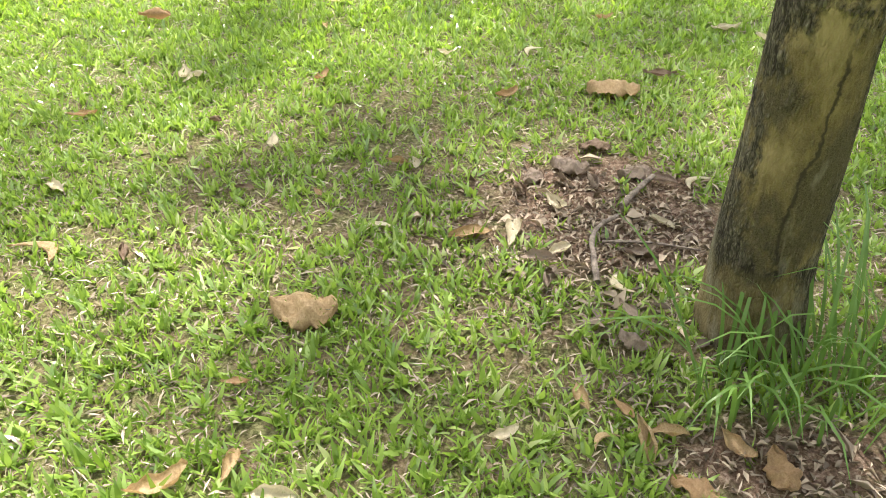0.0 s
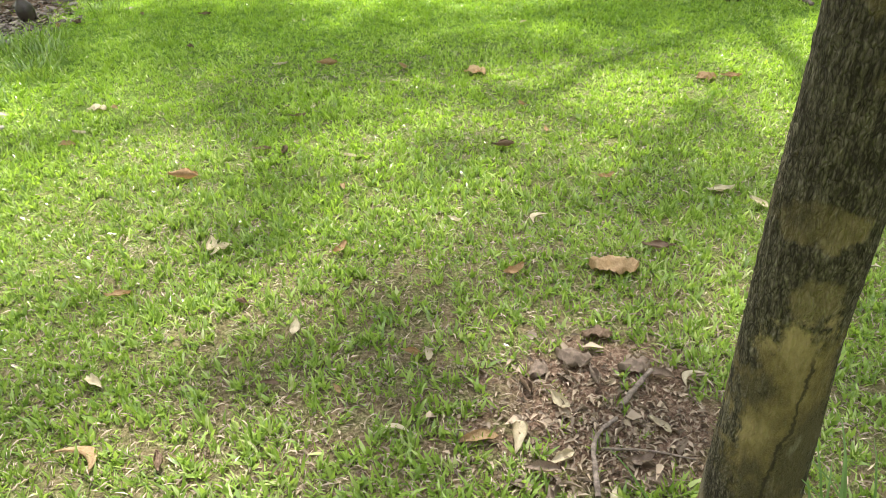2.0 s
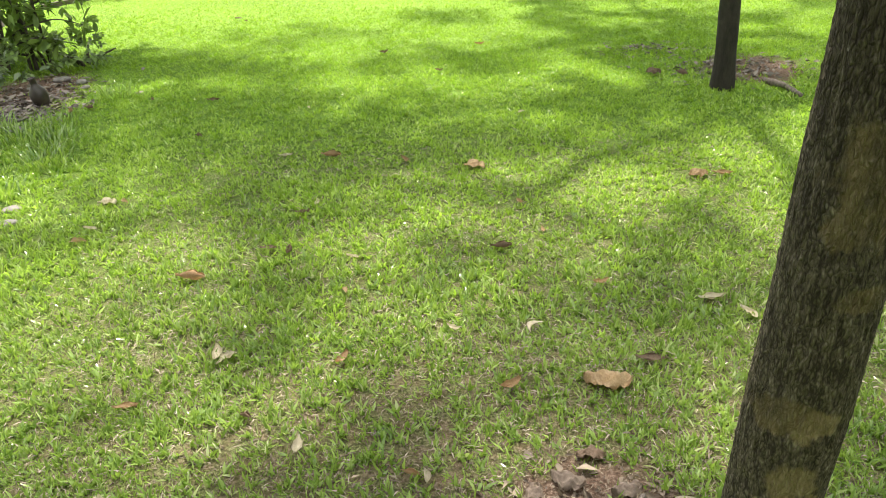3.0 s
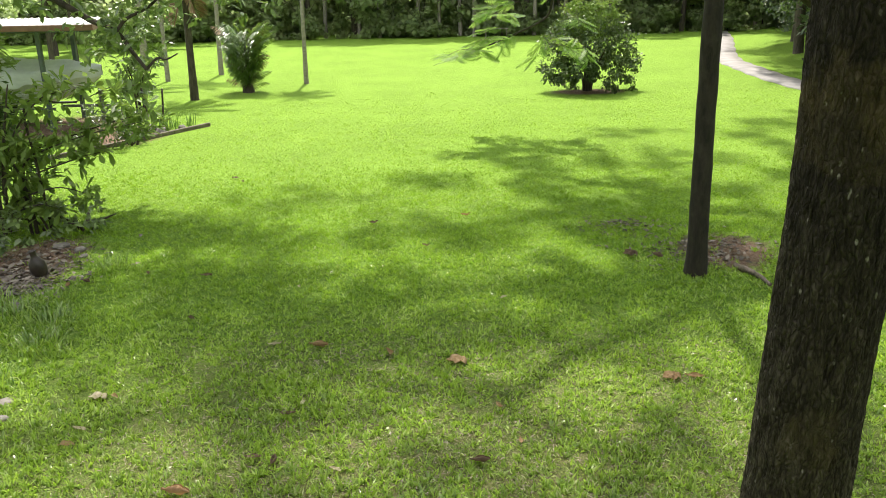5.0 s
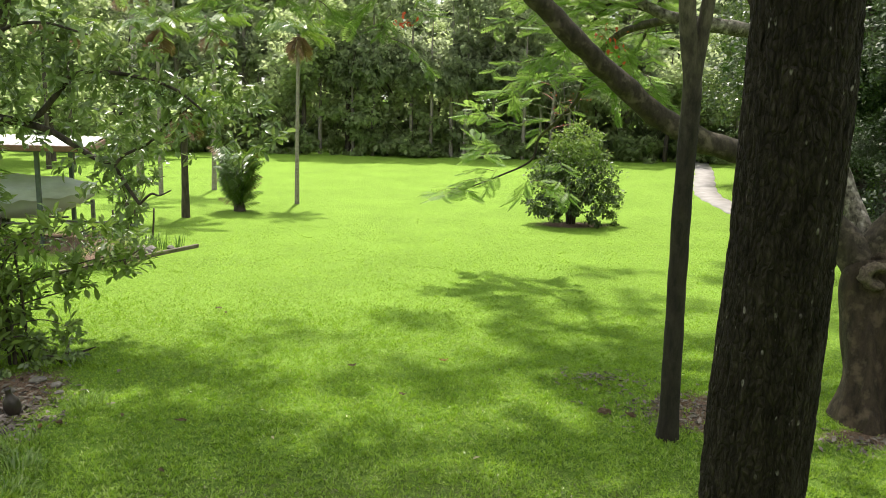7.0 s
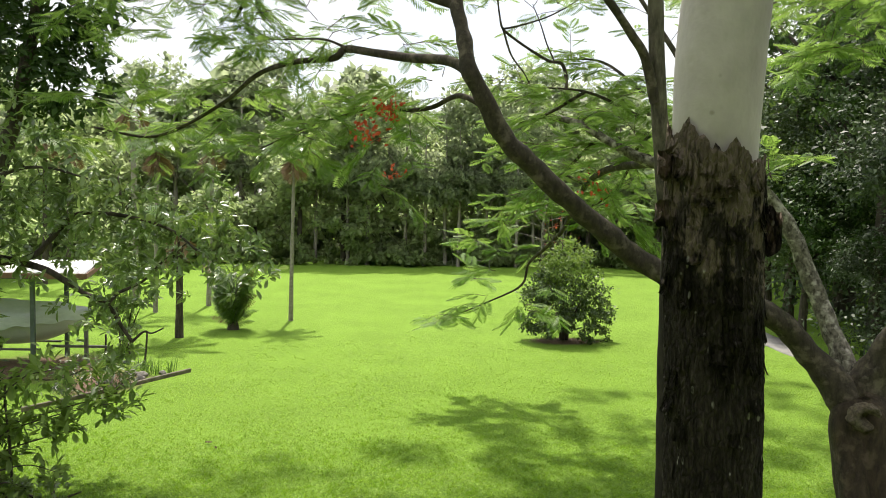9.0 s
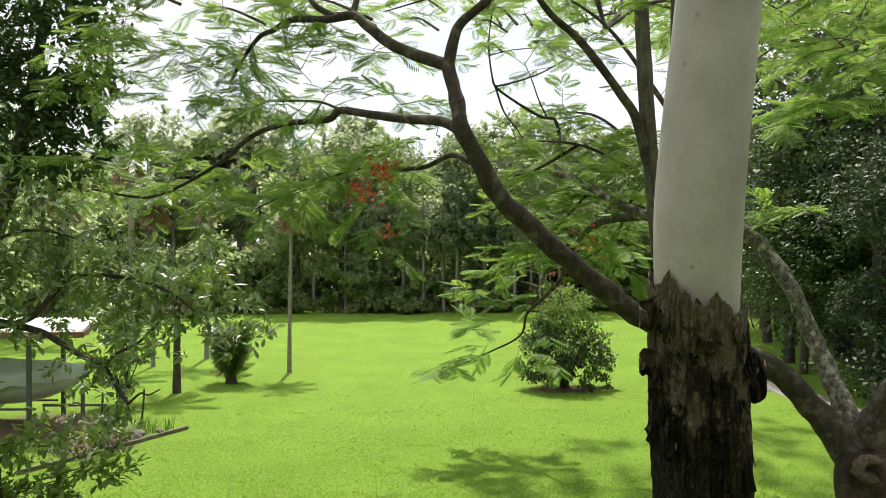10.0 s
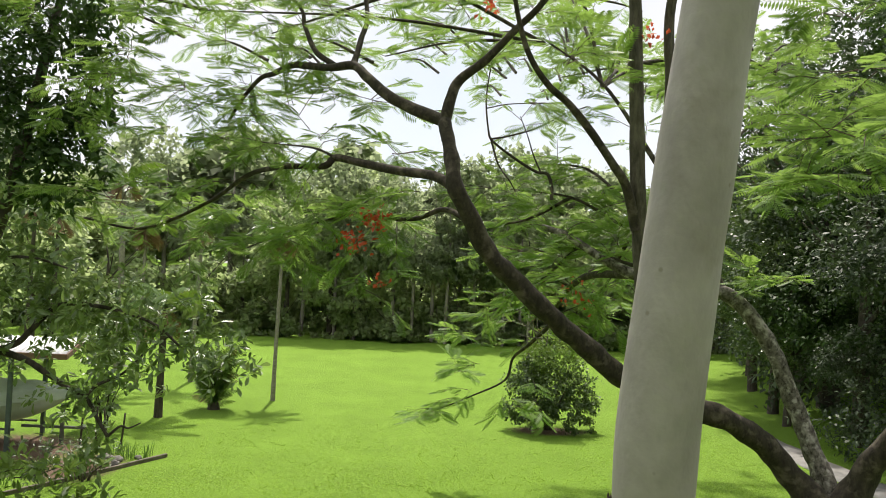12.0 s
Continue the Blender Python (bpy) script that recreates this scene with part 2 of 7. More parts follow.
bump(nt, math_node(nt, "ADD", fine, crumb), 0.9, 0.025, bsdf)

M_GRASS = leaf_material("grass_blade", (0.052, 0.125, 0.014), (0.31, 0.435, 0.10), (0.43, 0.63, 0.06), 0.40, 0.27, 1.4, (0.64, 0.58, 0.40), gloss=0.9)
M_GRASS_MID = leaf_material("lawn_blade", (0.080, 0.18, 0.011), (0.39, 0.54, 0.085), (0.46, 0.72, 0.035), 0.5, 0.3, 1.0, (0.70, 0.70, 0.42), gloss=0.7)
M_GRASS_FAR = leaf_material("sward_blade", (0.088, 0.195, 0.010), (0.37, 0.53, 0.07), (0.40, 0.69, 0.024), 0.5, 0.4, 0.7, (0.56, 0.62, 0.28), gloss=0.4)
M_LONG = leaf_material("long_grass", (0.042, 0.10, 0.020), (0.145, 0.245, 0.06), (0.22, 0.41, 0.045), 0.3, 0.42, 4.0, gloss=0.25)
M_STRAW = leaf_material("straw", (0.12, 0.09, 0.065), (0.46, 0.385, 0.29), (0.5, 0.4, 0.25), 0.12, 0.7, 6.0)
M_LITTER = leaf_material("litter", (0.065, 0.047, 0.033), (0.39, 0.315, 0.225), (0.3, 0.2, 0.1), 0.1, 0.75, 9.0)
M_MULCH = leaf_material("mulch", (0.045, 0.036, 0.028), (0.32, 0.275, 0.23), (0.15, 0.1, 0.06), 0.08, 0.8, 5.0)
M_FROND = leaf_material("frond", (0.058, 0.128, 0.026), (0.215, 0.33, 0.075), (0.45, 0.67, 0.125), 0.55, 0.5, 0.8, gloss=0.35)
M_BROAD = leaf_material("broad_leaf", (0.028, 0.060, 0.020), (0.235, 0.335, 0.105), (0.48, 0.65, 0.15), 0.29, 0.33, 1.2, gloss=0.9)
M_DARKLEAF = leaf_material("dark_leaf", (0.018, 0.040, 0.012), (0.068, 0.118, 0.034), (0.15, 0.29, 0.04), 0.2, 0.5, 1.0, gloss=0.2)
M_SILVER = leaf_material("dull_leaf", (0.024, 0.040, 0.022), (0.125, 0.165, 0.095), (0.15, 0.24, 0.06), 0.18, 0.5, 0.5, gloss=0.35)
# woodland leaves: distance haze put into the colours, far paler than real foliage
M_WOOD_A = leaf_material("woodland_leaf_hazed", (0.13, 0.175, 0.095), (0.38, 0.45, 0.225), (0.62, 0.76, 0.32), 0.66, 0.5, 0.25)
M_WOOD_B = leaf_material("woodland_leaf_hazed_pale", (0.19, 0.245, 0.135), (0.48, 0.56, 0.30), (0.68, 0.79, 0.36), 0.66, 0.5, 0.25)
M_WOOD_C = leaf_material("woodland_leaf_hazed_dull", (0.13, 0.165, 0.105), (0.34, 0.39, 0.235), (0.58, 0.68, 0.36), 0.66, 0.5, 0.25)
M_BUSH = leaf_material("bush_leaf", (0.026, 0.050, 0.022), (0.105, 0.15, 0.054), (0.24, 0.38, 0.06), 0.28, 0.35, 1.2)
M_SHRUB = leaf_material("shrub_leaf", (0.055, 0.10, 0.024), (0.25, 0.35, 0.09), (0.40, 0.58, 0.08), 0.40, 0.5, 1.2, gloss=0.35)
M_PALM = leaf_material("palm_leaf", (0.035, 0.085, 0.015), (0.13, 0.22, 0.04), (0.30, 0.45, 0.04), 0.3, 0.35, 1.0)
M_PALM_DEAD = leaf_material("dead_palm_leaf", (0.13, 0.08, 0.04), (0.32, 0.21, 0.12), (0.3, 0.18, 0.08), 0.2, 0.7, 2.0)
M_PETAL = leaf_material("petal", (0.46, 0.05, 0.025), (0.70, 0.14, 0.06), (0.75, 0.13, 0.05), 0.4, 0.5, 3.0)
M_LIMB = bark_material("flame_bark", (0.02, 0.016, 0.010), (0.070, 0.056, 0.037), (0.13, 0.108, 0.078), 16.0, (1, 1, 0.5), 0.012)
M_TRUNK = bark_material("flame_trunk_bark", (0.016, 0.011, 0.006), (0.066, 0.046, 0.026), (0.105, 0.079, 0.05), 12.0, (1, 1, 0.3), 0.035)
M_BURL = bark_material("burl_bark", (0.045, 0.033, 0.021), (0.19, 0.155, 0.11), None, 34.0, (1, 1, 1), 0.03)
M_LIMB_PALE = bark_material("pale_limb_bark", (0.026, 0.021, 0.016), (0.25, 0.225, 0.185), (0.45, 0.42, 0.365), 21.0, (1, 1, 0.7), 0.012)
M_POLE_BARK, nt, bsdf, out = material("slim_trunk_bark")
pos = nt.nodes.new("ShaderNodeTexCoord").outputs["Object"]
grain = noise_tex(nt, 18.0, 6.0, 0.7, pos, (1, 1, 0.25))
blot = noise_tex(nt, 5.0, 4.0, 0.6, pos)
sep = nt.nodes.new("ShaderNodeSeparateXYZ")
nt.links.new(pos, sep.inputs[0])
age = nt.nodes.new("ShaderNodeMapRange")
age.inputs[1].default_value, age.inputs[2].default_value = 3.3, 4.5
nt.links.new(math_node(nt, "ADD", sep.outputs[2], math_node(nt, "MULTIPLY", math_node(nt, "SUBTRACT", blot, 0.5), 2.2)), age.inputs[0])
col = mix_color(nt, age.outputs[0], ramp(nt, grain, [(0.35, (0.009, 0.007, 0.005)), (0.68, (0.038, 0.031, 0.022))]), ramp(nt, grain, [(0.32, (0.036, 0.031, 0.022)), (0.68, (0.165, 0.145, 0.105))]))
nt.links.new(mix_color(nt, ramp(nt, blot, [(0.55, (0, 0, 0)), (0.66, (0.5, 0.5, 0.5))]), col, (0.05, 0.043, 0.029)), bsdf.inputs["Base Color"])
bsdf.inputs["Roughness"].default_value = 0.9
bump(nt, grain, 0.9, 0.01, bsdf)
M_DARK_BARK = bark_material("dark_bark", (0.03, 0.024, 0.018), (0.11, 0.09, 0.07), None, 14.0)
M_PALM_BARK = bark_material("palm_bark", (0.16, 0.14, 0.115), (0.36, 0.33, 0.28), None, 10.0, (1, 1, 3), 0.01)
M_RED_TWIG = bark_material("reddish_twig", (0.16, 0.06, 0.045), (0.34, 0.15, 0.12), None, 30.0)
M_TWIG = bark_material("twig", (0.06, 0.045, 0.035), (0.22, 0.17, 0.13), None, 30.0)
M_STICK = bark_material("fallen_stick", (0.07, 0.055, 0.043), (0.27, 0.22, 0.18), None, 40.0)
M_ROOF = plain_material("roof_sheet", (0.72, 0.72, 0.70), (0.85, 0.85, 0.84), 4.0, 0.45)
M_FASCIA = plain_material("fascia", (0.14, 0.07, 0.05), (0.22, 0.12, 0.08), 8.0, 0.6)
M_POST = plain_material("post_paint", (0.06, 0.08, 0.085), (0.10, 0.125, 0.13), 10.0, 0.5)
M_TARP = plain_material("tarp", (0.46, 0.49, 0.53), (0.62, 0.65, 0.68), 3.0, 0.6, 0, 0.5, (1, 1, 3))
M_HULL = plain_material("hull", (0.42, 0.44, 0.46), (0.54, 0.56, 0.57), 3.0, 0.35)
M_METAL = plain_material("trailer_steel", (0.09, 0.09, 0.09), (0.22, 0.21, 0.20), 12.0, 0.6, 0.4)
M_RUBBER = plain_material("rubber", (0.015, 0.015, 0.015), (0.035, 0.035, 0.035), 12.0, 0.8)
M_PLANK = plain_material("weathered_plank", (0.10, 0.085, 0.07), (0.24, 0.20, 0.16), 9.0, 0.85, 0, 0.5, (1, 1, 1))
M_STONE = plain_material("stone", (0.11, 0.10, 0.085), (0.27, 0.25, 0.22), 9.0, 0.85, 0, 0.6)
M_PATH = plain_material("driveway_concrete", (0.23, 0.22, 0.20), (0.38, 0.365, 0.34), 1.5, 0.85, 0, 0.4)
M_JAR = plain_material("dark_glaze", (0.018, 0.014, 0.011), (0.05, 0.038, 0.03), 9.0, 0.35)


def dead_leaf_material(name, dark, light):
    m, nt, bsdf, out = material(name)
    a = noise_tex(nt, 26.0, 5.0, 0.7)
    b = noise_tex(nt, 160.0, 3.0, 0.7)
    col = ramp(nt, a, [(0.3, dark), (0.7, light)])
    rnd = nt.nodes.new("ShaderNodeObjectInfo").outputs["Random"]
    col = mix_color(nt, math_node(nt, "MULTIPLY", rnd, 0.25), col, tuple(c * 0.6 for c in dark))
    nt.links.new(col, bsdf.inputs["Base Color"])
    bsdf.inputs["Roughness"].default_value = 0.7
    bump(nt, b, 0.5, 0.002, bsdf)
    tr = nt.nodes.new("ShaderNodeBsdfTranslucent")
    nt.links.new(col, tr.inputs[0])
    mx = nt.nodes.new("ShaderNodeMixShader")
    mx.inputs[0].default_value = 0.2
    nt.links.new(bsdf.outputs[0], mx.inputs[1])
    nt.links.new(tr.outputs[0], mx.inputs[2])
    nt.links.new(mx.outputs[0], out.inputs[0])
    return m


M_LF_TAN = dead_leaf_material("tan_leaf", (0.40, 0.27, 0.135), (0.70, 0.545, 0.33))
M_LF_BROWN = dead_leaf_material("brown_leaf", (0.16, 0.11, 0.072), (0.33, 0.235, 0.16))
M_LF_ORANGE = dead_leaf_material("orange_leaf", (0.36, 0.23, 0.115), (0.58, 0.41, 0.23))
M_LF_PALE = dead_leaf_material("pale_leaf", (0.56, 0.49, 0.34), (0.80, 0.74, 0.57))
M_LF_GREY = dead_leaf_material("grey_leaf", (0.26, 0.20, 0.15), (0.42, 0.34, 0.27))

# ---- ground ----


def ground_height(x, y):
    """A nearly flat lawn with a low bank beyond the driveway."""
    z = (0.016 * (field(x, y, 1.7) - 0.5) + 0.05 * (field(x, y, 6.0) - 0.5)) * np.clip((np.hypot(x, y - 1.5) - 1.0) / 8.0, 0.25, 1.0)
    bank = np.clip((x - 11.6 - 0.2 * np.clip(y - 22, 0, 20)) / 3.0, 0, 1)
    return z + 0.9 * bank * bank * (3 - 2 * bank) * np.clip((45 - y) / 8, 0, 1)


def build_ground():
    def axis(fine_lo, fine_hi, step, far):
        a = list(np.arange(fine_lo, fine_hi + 1e-6, step))
        s, lo, hi = step, fine_lo, fine_hi
        while hi < far:
            s *= 1.35
            lo, hi = lo - s, hi + s
            a = [lo] + a + [hi]
        return np.array(a)
    xs, ys = axis(-6, 7, 0.16, 900), axis(-1, 13, 0.16, 900)
    X, Y = np.meshgrid(xs, ys)
    Z = ground_height(X, Y) * (np.hypot(X, Y - 15) < 60)
    V = np.stack([X, Y, Z], -1).reshape(-1, 3)
    w = len(xs)
    i = (np.arange(len(ys) - 1)[:, None] * w + np.arange(w - 1)[None]).reshape(-1)
    ob = mesh_part("ground", V, np.stack([i, i + 1, i + w + 1, i + w], -1), M_GROUND, smooth=True)
    tagged(ob, "flat mown lawn with bare reddish soil patches", "ground", kind="structure")


build_ground()


def strip(name, centre, width, lift, mat, label, category):
    c = smooth_line(centre, 10)
    t = unit(np.gradient(c, axis=0))
    n = np.stack([-t[:, 1], t[:, 0]], -1)
    w = width * (0.5 + 0.04 * np.sin(np.arange(len(c)) * 1.3))[:, None]
    rows = []
    for s, dz in ((-1.0, -0.06), (-0.97, 0.0), (0.97, 0.0), (1.0, -0.06)):
        p = c + n * w * s
        rows.append(np.column_stack([p, ground_height(c[:, 0], c[:, 1]) + lift + dz]))
    V = np.stack(rows, 1).reshape(-1, 3)
    i = (np.arange(len(c) - 1)[:, None] * 4 + np.arange(3)[None]).reshape(-1)
    ob = mesh_part(name, V, np.stack([i, i + 1, i + 5, i + 4], -1), mat)
    return tagged(ob, label, category, kind="structure")


strip("road", [(16.4, 50), (14.4, 43), (12.3, 36.5), (10.8, 31.5), (10.35, 28), (10.1, 24.5), (10.2, 21), (10.6, 17), (11.5, 12), (13.0, 6)], 0.95, 0.05, M_PATH,
      "pale concrete driveway curving past the lawn", "driveway")


def bare(x, y):
    """1 on bare soil, 0 on grass."""
    b = np.zeros_like(x)
    wob = (field(x, y, 0.22) - 0.5) * 0.8 + (field(x, y, 0.07) - 0.5) * 0.5
    for bx, by, rx, ry in BARE:
        d = np.hypot((x - bx) / rx, (y - by) / ry) + wob
        b = np.maximum(b, np.clip((1.15 - d) / 0.4, 0, 1))
    for bx, by, rx, ry, amt in ((-0.35, 2.35, 0.75, 0.55, 0.42), (-1.25, 1.75, 0.35, 0.3, 0.4), (0.0, 1.5, 0.9, 0.4, 0.25), (-1.2, 2.4, 0.4, 0.25, 0.4)):
        d = np.hypot((x - bx) / rx, (y - by) / ry) + wob
        b = np.maximum(b, amt * np.clip((1.15 - d) / 0.5, 0, 1))
    on_road = np.abs(x - np.interp(y, [6, 12, 17, 21, 24.5, 28, 31.5, 36.5, 43, 50], [13.0, 11.5, 10.6, 10.2, 10.1, 10.35, 10.8, 12.3, 14.4, 16.4])) < 0.8
    return np.maximum(b, on_road * 1.0)


def grass(name, x0, x1, y0, y1, tufts, blades, length, width, mat, segments, spread, label, fade_in=0.01, fade_out=0.01, lean_mean=0.75, spread_out=True):
    """Tufts of blades over a stretch of the plan."""
    n = int((x1 - x0) * (y1 - y0) * tufts)
    cx, cy = rng.uniform(x0, x1, n), rng.uniform(y0, y1, n)
    keep = rng.random(n) > bare(cx, cy) * 0.93
    keep &= rng.random(n) < 0.55 + 0.6 * field(cx, cy, 0.35)
    keep &= rng.random(n) < np.clip((cy - y0) / fade_in, 0, 1) * np.clip((y1 - cy) / fade_out, 0, 1)
    if spread_out:
        # the lawn opens out from the tree and thins towards its shady rim
        rim = np.abs(cx) - 0.66 * (cy + 0.4) - 0.6 + 1.2 * (field(cx, cy, 0.9) - 0.5)
        keep &= rng.random(n) < np.clip(1.0 - rim / 1.6, 0.16, 1.0)
    cx, cy = cx[keep], cy[keep]
    n = len(cx)
    vigour = 0.7 + 0.5 * field(cx, cy, 0.8) + 0.2 * rng.random(n)
    m = n * blades
    px = np.repeat(cx, blades) + rng.normal(0, spread, m)
    py = np.repeat(cy, blades) + rng.normal(0, spread, m)
    ang = rng.uniform(0, 2 * np.pi, m)
    lean = np.clip(rng.normal(lean_mean, 0.3, m), 0.1, 1.4)
    axis = np.stack([np.cos(ang) * np.sin(lean), np.sin(ang) * np.sin(lean), np.cos(lean)], -1)
    L = length * np.repeat(vigour, blades) * rng.uniform(0.5, 1.25, m)
    W = width * rng.uniform(0.65, 1.3, m)
    pos = np.stack([px, py, ground_height(px, py) - 0.004], -1)
    if segments == 2:
        TV = np.array([(-0.32, 0, 0), (0.32, 0, 0), (0.5, 0.5, 0.03), (-0.5, 0.5, 0.03), (0.08, 1, -0.14), (-0.08, 1, -0.14)])
        TF = np.array([(0, 1, 2, 3), (3, 2, 4, 5)])
    else:
        TV = np.array([(-0.4, 0, 0), (0.4, 0, 0), (0.35, 0.6, 0.04), (0, 1, -0.08)])
        TF = np.array([(0, 1, 2, 3)])
    V, F = scatter(TV, TF, pos, bases(axis, np.array([0, 0, 1.0]) + rng.normal(0, 0.35, (m, 3))), np.stack([W, L, L], -1))
    ob = mesh_part(name, V, F, mat)
    return tagged(ob, label, "grass", kind="stuff")


GRASS_NEAR = "short broad-bladed lawn grass growing in loose tufts"
GRASS_LAWN = "short mown bright green lawn grass"
grass("lawn_grass", -4.2, 4.2, 0.15, 5.4, 700, 8, 0.042, 0.0082, M_GRASS, 1, 0.016, GRASS_NEAR, 0.05, 2.2, 0.8)
grass("lawn_grass", -4.2, 4.2, 0.15, 5.4, 380, 6, 0.054, 0.0128, M_GRASS, 2, 0.010, GRASS_NEAR, 0.05, 2.2, 0.5)
grass("lawn_grass", -5.2, 5.2, 3.2, 9.6, 430, 7, 0.05, 0.0125, M_GRASS_MID, 2, 0.016, GRASS_LAWN, 2.0, 3.0, 0.68)
grass("lawn_grass", -6.2, 6.2, 6.4, 14.0, 330, 6, 0.048, 0.0125, M_GRASS_FAR, 1, 0.02, GRASS_LAWN, 2.6, 4.5)
grass("lawn_grass", -4.2, 4.2, -2.2, 0.6, 420, 6, 0.05, 0.0125, M_GRASS, 1, 0.016, GRASS_NEAR, 1.6, 0.5, spread_out=False)
for x0, x1, y0, y1 in ((-8.0, -2.6, -5.0, 5.0), (2.6, 8.0, -5.0, 5.0), (-2.6, 2.6, -5.0, 0.3)):
    grass("lawn_grass", x0, x1, y0, y1, 110, 5, 0.05, 0.015, M_GRASS_MID, 1, 0.03, GRASS_LAWN, 1.5, 0.6, spread_out=False)
grass("lawn_grass", -9.0, 10.0, 8.5, 24.0, 110, 4, 0.032, 0.020, M_GRASS_FAR, 1, 0.04, GRASS_LAWN, 4.0, 8.0, 0.9)


def litter(name, spots, count, size, mat, label, tv=LEAF_V, tf=LEAF_F):
    """Loose dry bits lying flat over round spots (x, y, rx, ry)."""
    per = count // len(spots)
    P = np.concatenate([np.column_stack([bx + rx * rng.normal(0, 0.5, per), by + ry * rng.normal(0, 0.5, per)]) for bx, by, rx, ry in spots])
    if name == "straw":
        P = P[rng.random(len(P)) > 0.85 * bare(P[:, 0], P[:, 1])]
    n = len(P)
    ang = rng.uniform(0, 2 * np.pi, n)
    axis = np.stack([np.cos(ang), np.sin(ang), rng.normal(0, 0.25, n)], -1)
    pos = np.column_stack([P, ground_height(P[:, 0], P[:, 1]) + rng.uniform(0.002, 0.017, n)])
    V, F = scatter(tv, tf, pos, bases(axis, np.array([0, 0, 1.0]) + rng.normal(0, 0.3, (n, 3))), np.stack([size * rng.uniform(0.3, 1.6, n), size * rng.uniform(0.35, 1.5, n), size * rng.uniform(0.4, 2.0, n)], -1))
    return tagged(mesh_part(name, V, F, mat), label, "leaf litter", kind="stuff")


litter("leaf_litter", [(0.45, 1.95, 0.55, 0.5), (0.4, 1.9, 0.4, 0.4), (0.2, 1.7, 0.6, 0.5), (0.0, 1.9, 0.9, 0.6), (0.6, 0.85, 0.4, 0.3)], 2600, 0.028, M_LITTER, "broken dry leaf chips on bare soil", LEAF_V * (0.75, 1, 3.2))
litter("leaf_litter", [(x, y, 0.8, 0.6) for x in (-1.6, -0.6, 0.5) for y in (1.2, 2.1, 3.0)], 3600, 0.022, M_LITTER, "dry leaf chips among thin grass", LEAF_V * (0.6, 1, 3.2))
litter("leaf_litter", [(0.45, 1.9, 0.5, 0.5), (0.3, 2.2, 0.35, 0.3), (0.35, 1.5, 0.45, 0.35)], 66, 0.07, M_LITTER, "dry curled leaves on bare soil", LEAF_V * (1.0, 1, 2.5))
litter("leaf_litter", [(0.45, 1.85, 0.5, 0.5), (0.4, 1.5, 0.5, 0.3), (0.5, 1.65, 0.4, 0.4), (0.6, 0.95, 0.4, 0.2)], 260, 0.062, M_STRAW, "pale slender dry leaves and leaf splinters on bare soil", LANCE_V * (0.42, 1, 2.6))
litter("leaf_litter", [(3.2, 8.6, 0.8, 0.7), (2.7, 8.6, 0.7, 0.6), (2.2, 9.6, 0.6, 0.4), (4.9, 7.8, 0.8, 0.35)], 930, 0.08, M_MULCH, "dry brown leaf litter round a slim trunk")
litter("leaf_litter", [(-4.75, 8.4, 0.7, 1.0), (-4.5, 7.9, 0.5, 0.6)], 1000, 0.09, M_MULCH, "dry brown leaf litter in a garden bed")
litter("straw", [(x, y, 1.0, 0.8) for x in (-1.8, -0.6, 0.6, 1.8) for y in (0.8, 1.6, 2.4, 3.4, 4.6, 5.8)], 34000, 0.044, M_STRAW, "pale dead grass stems and leaf crumbs between the tufts", CARD_V * (0.14, 1, 1.4), CARD_F)


def ribbons(count, base_r, length, width, bend, segs=6):
    """Arching grass leaves from one root, as quads, round the origin."""
    Vs, Fs = [], []
    for _ in range(count):
        a = rng.uniform(0, 2 * np.pi)
        r = base_r * math.sqrt(rng.random())
        p = np.array([r * math.cos(a), r * math.sin(a), -0.01])
        out = a + rng.normal(0, 0.7)
        L, lean, turn = length * rng.uniform(0.4, 1.15), rng.uniform(0.05, 0.5), bend * rng.uniform(0.4, 1.5)
        side = np.array([-math.sin(out), math.cos(out), 0])
        row = []
        for k in range(segs + 1):
            s = k / segs
            w = width * (0.55 + 1.1 * s - 1.6 * s * s) * rng.uniform(0.97, 1.03)
            row += [p - side * max(w, 0.0008) / 2, p + side * max(w, 0.0008) / 2]
            th = lean + turn * s * s
            p = p + L / segs * np.array([math.sin(th) * math.cos(out), math.sin(th) * math.sin(out), math.cos(th)])
        i = np.arange(segs) * 2
        Vs.append((np.array(row), np.stack([i, i + 1, i + 3, i + 2], -1)))
    return join(*Vs)


def bladed_clump(at, count, base_r, length, width, bend, label):
    t = thing("grass_clump", at, label, "grass clump")
    for _ in range(count):
        V, F = ribbons(1, base_r, length, width, bend)
        mesh_part("blade", V, F, M_LONG, t)


def grass_clump(at, count, base_r, length, width, bend, label, mat=None):
    V, F = ribbons(count, base_r, length, width, bend)
    ob = mesh_part("grass_clump", V, F, mat or M_LONG)
    ob.matrix_basis = pose(*at)
    tagged(ob, label, "grass clump")


bladed_clump((0.74, 1.08, 0), 42, 0.17, 0.54, 0.013, 2.1, "tall green grass clump at the foot of a tree trunk")
bladed_clump((0.55, 1.10, 0), 30, 0.14, 0.50, 0.014, 2.5, "arching green grass clump beside a tree trunk")
bladed_clump((0.92, 1.15, 0), 36, 0.15, 0.58, 0.012, 1.8, "tall green grass clump behind a tree trunk")
for x, y, n in ((-3.75, 6.7, 90), (-4.15, 6.9, 90), (-3.6, 6.2, 70), (-4.3, 6.3, 90), (-4.0, 7.3, 50), (-4.6, 7.2, 70), (-3.6, 5.5, 45), (-3.75, 8.3, 40)):
    grass_clump((x, y, 0), n + 20, 0.22, 0.27, 0.017, 2.4, "tufted green grass edging a garden bed", M_GRASS)

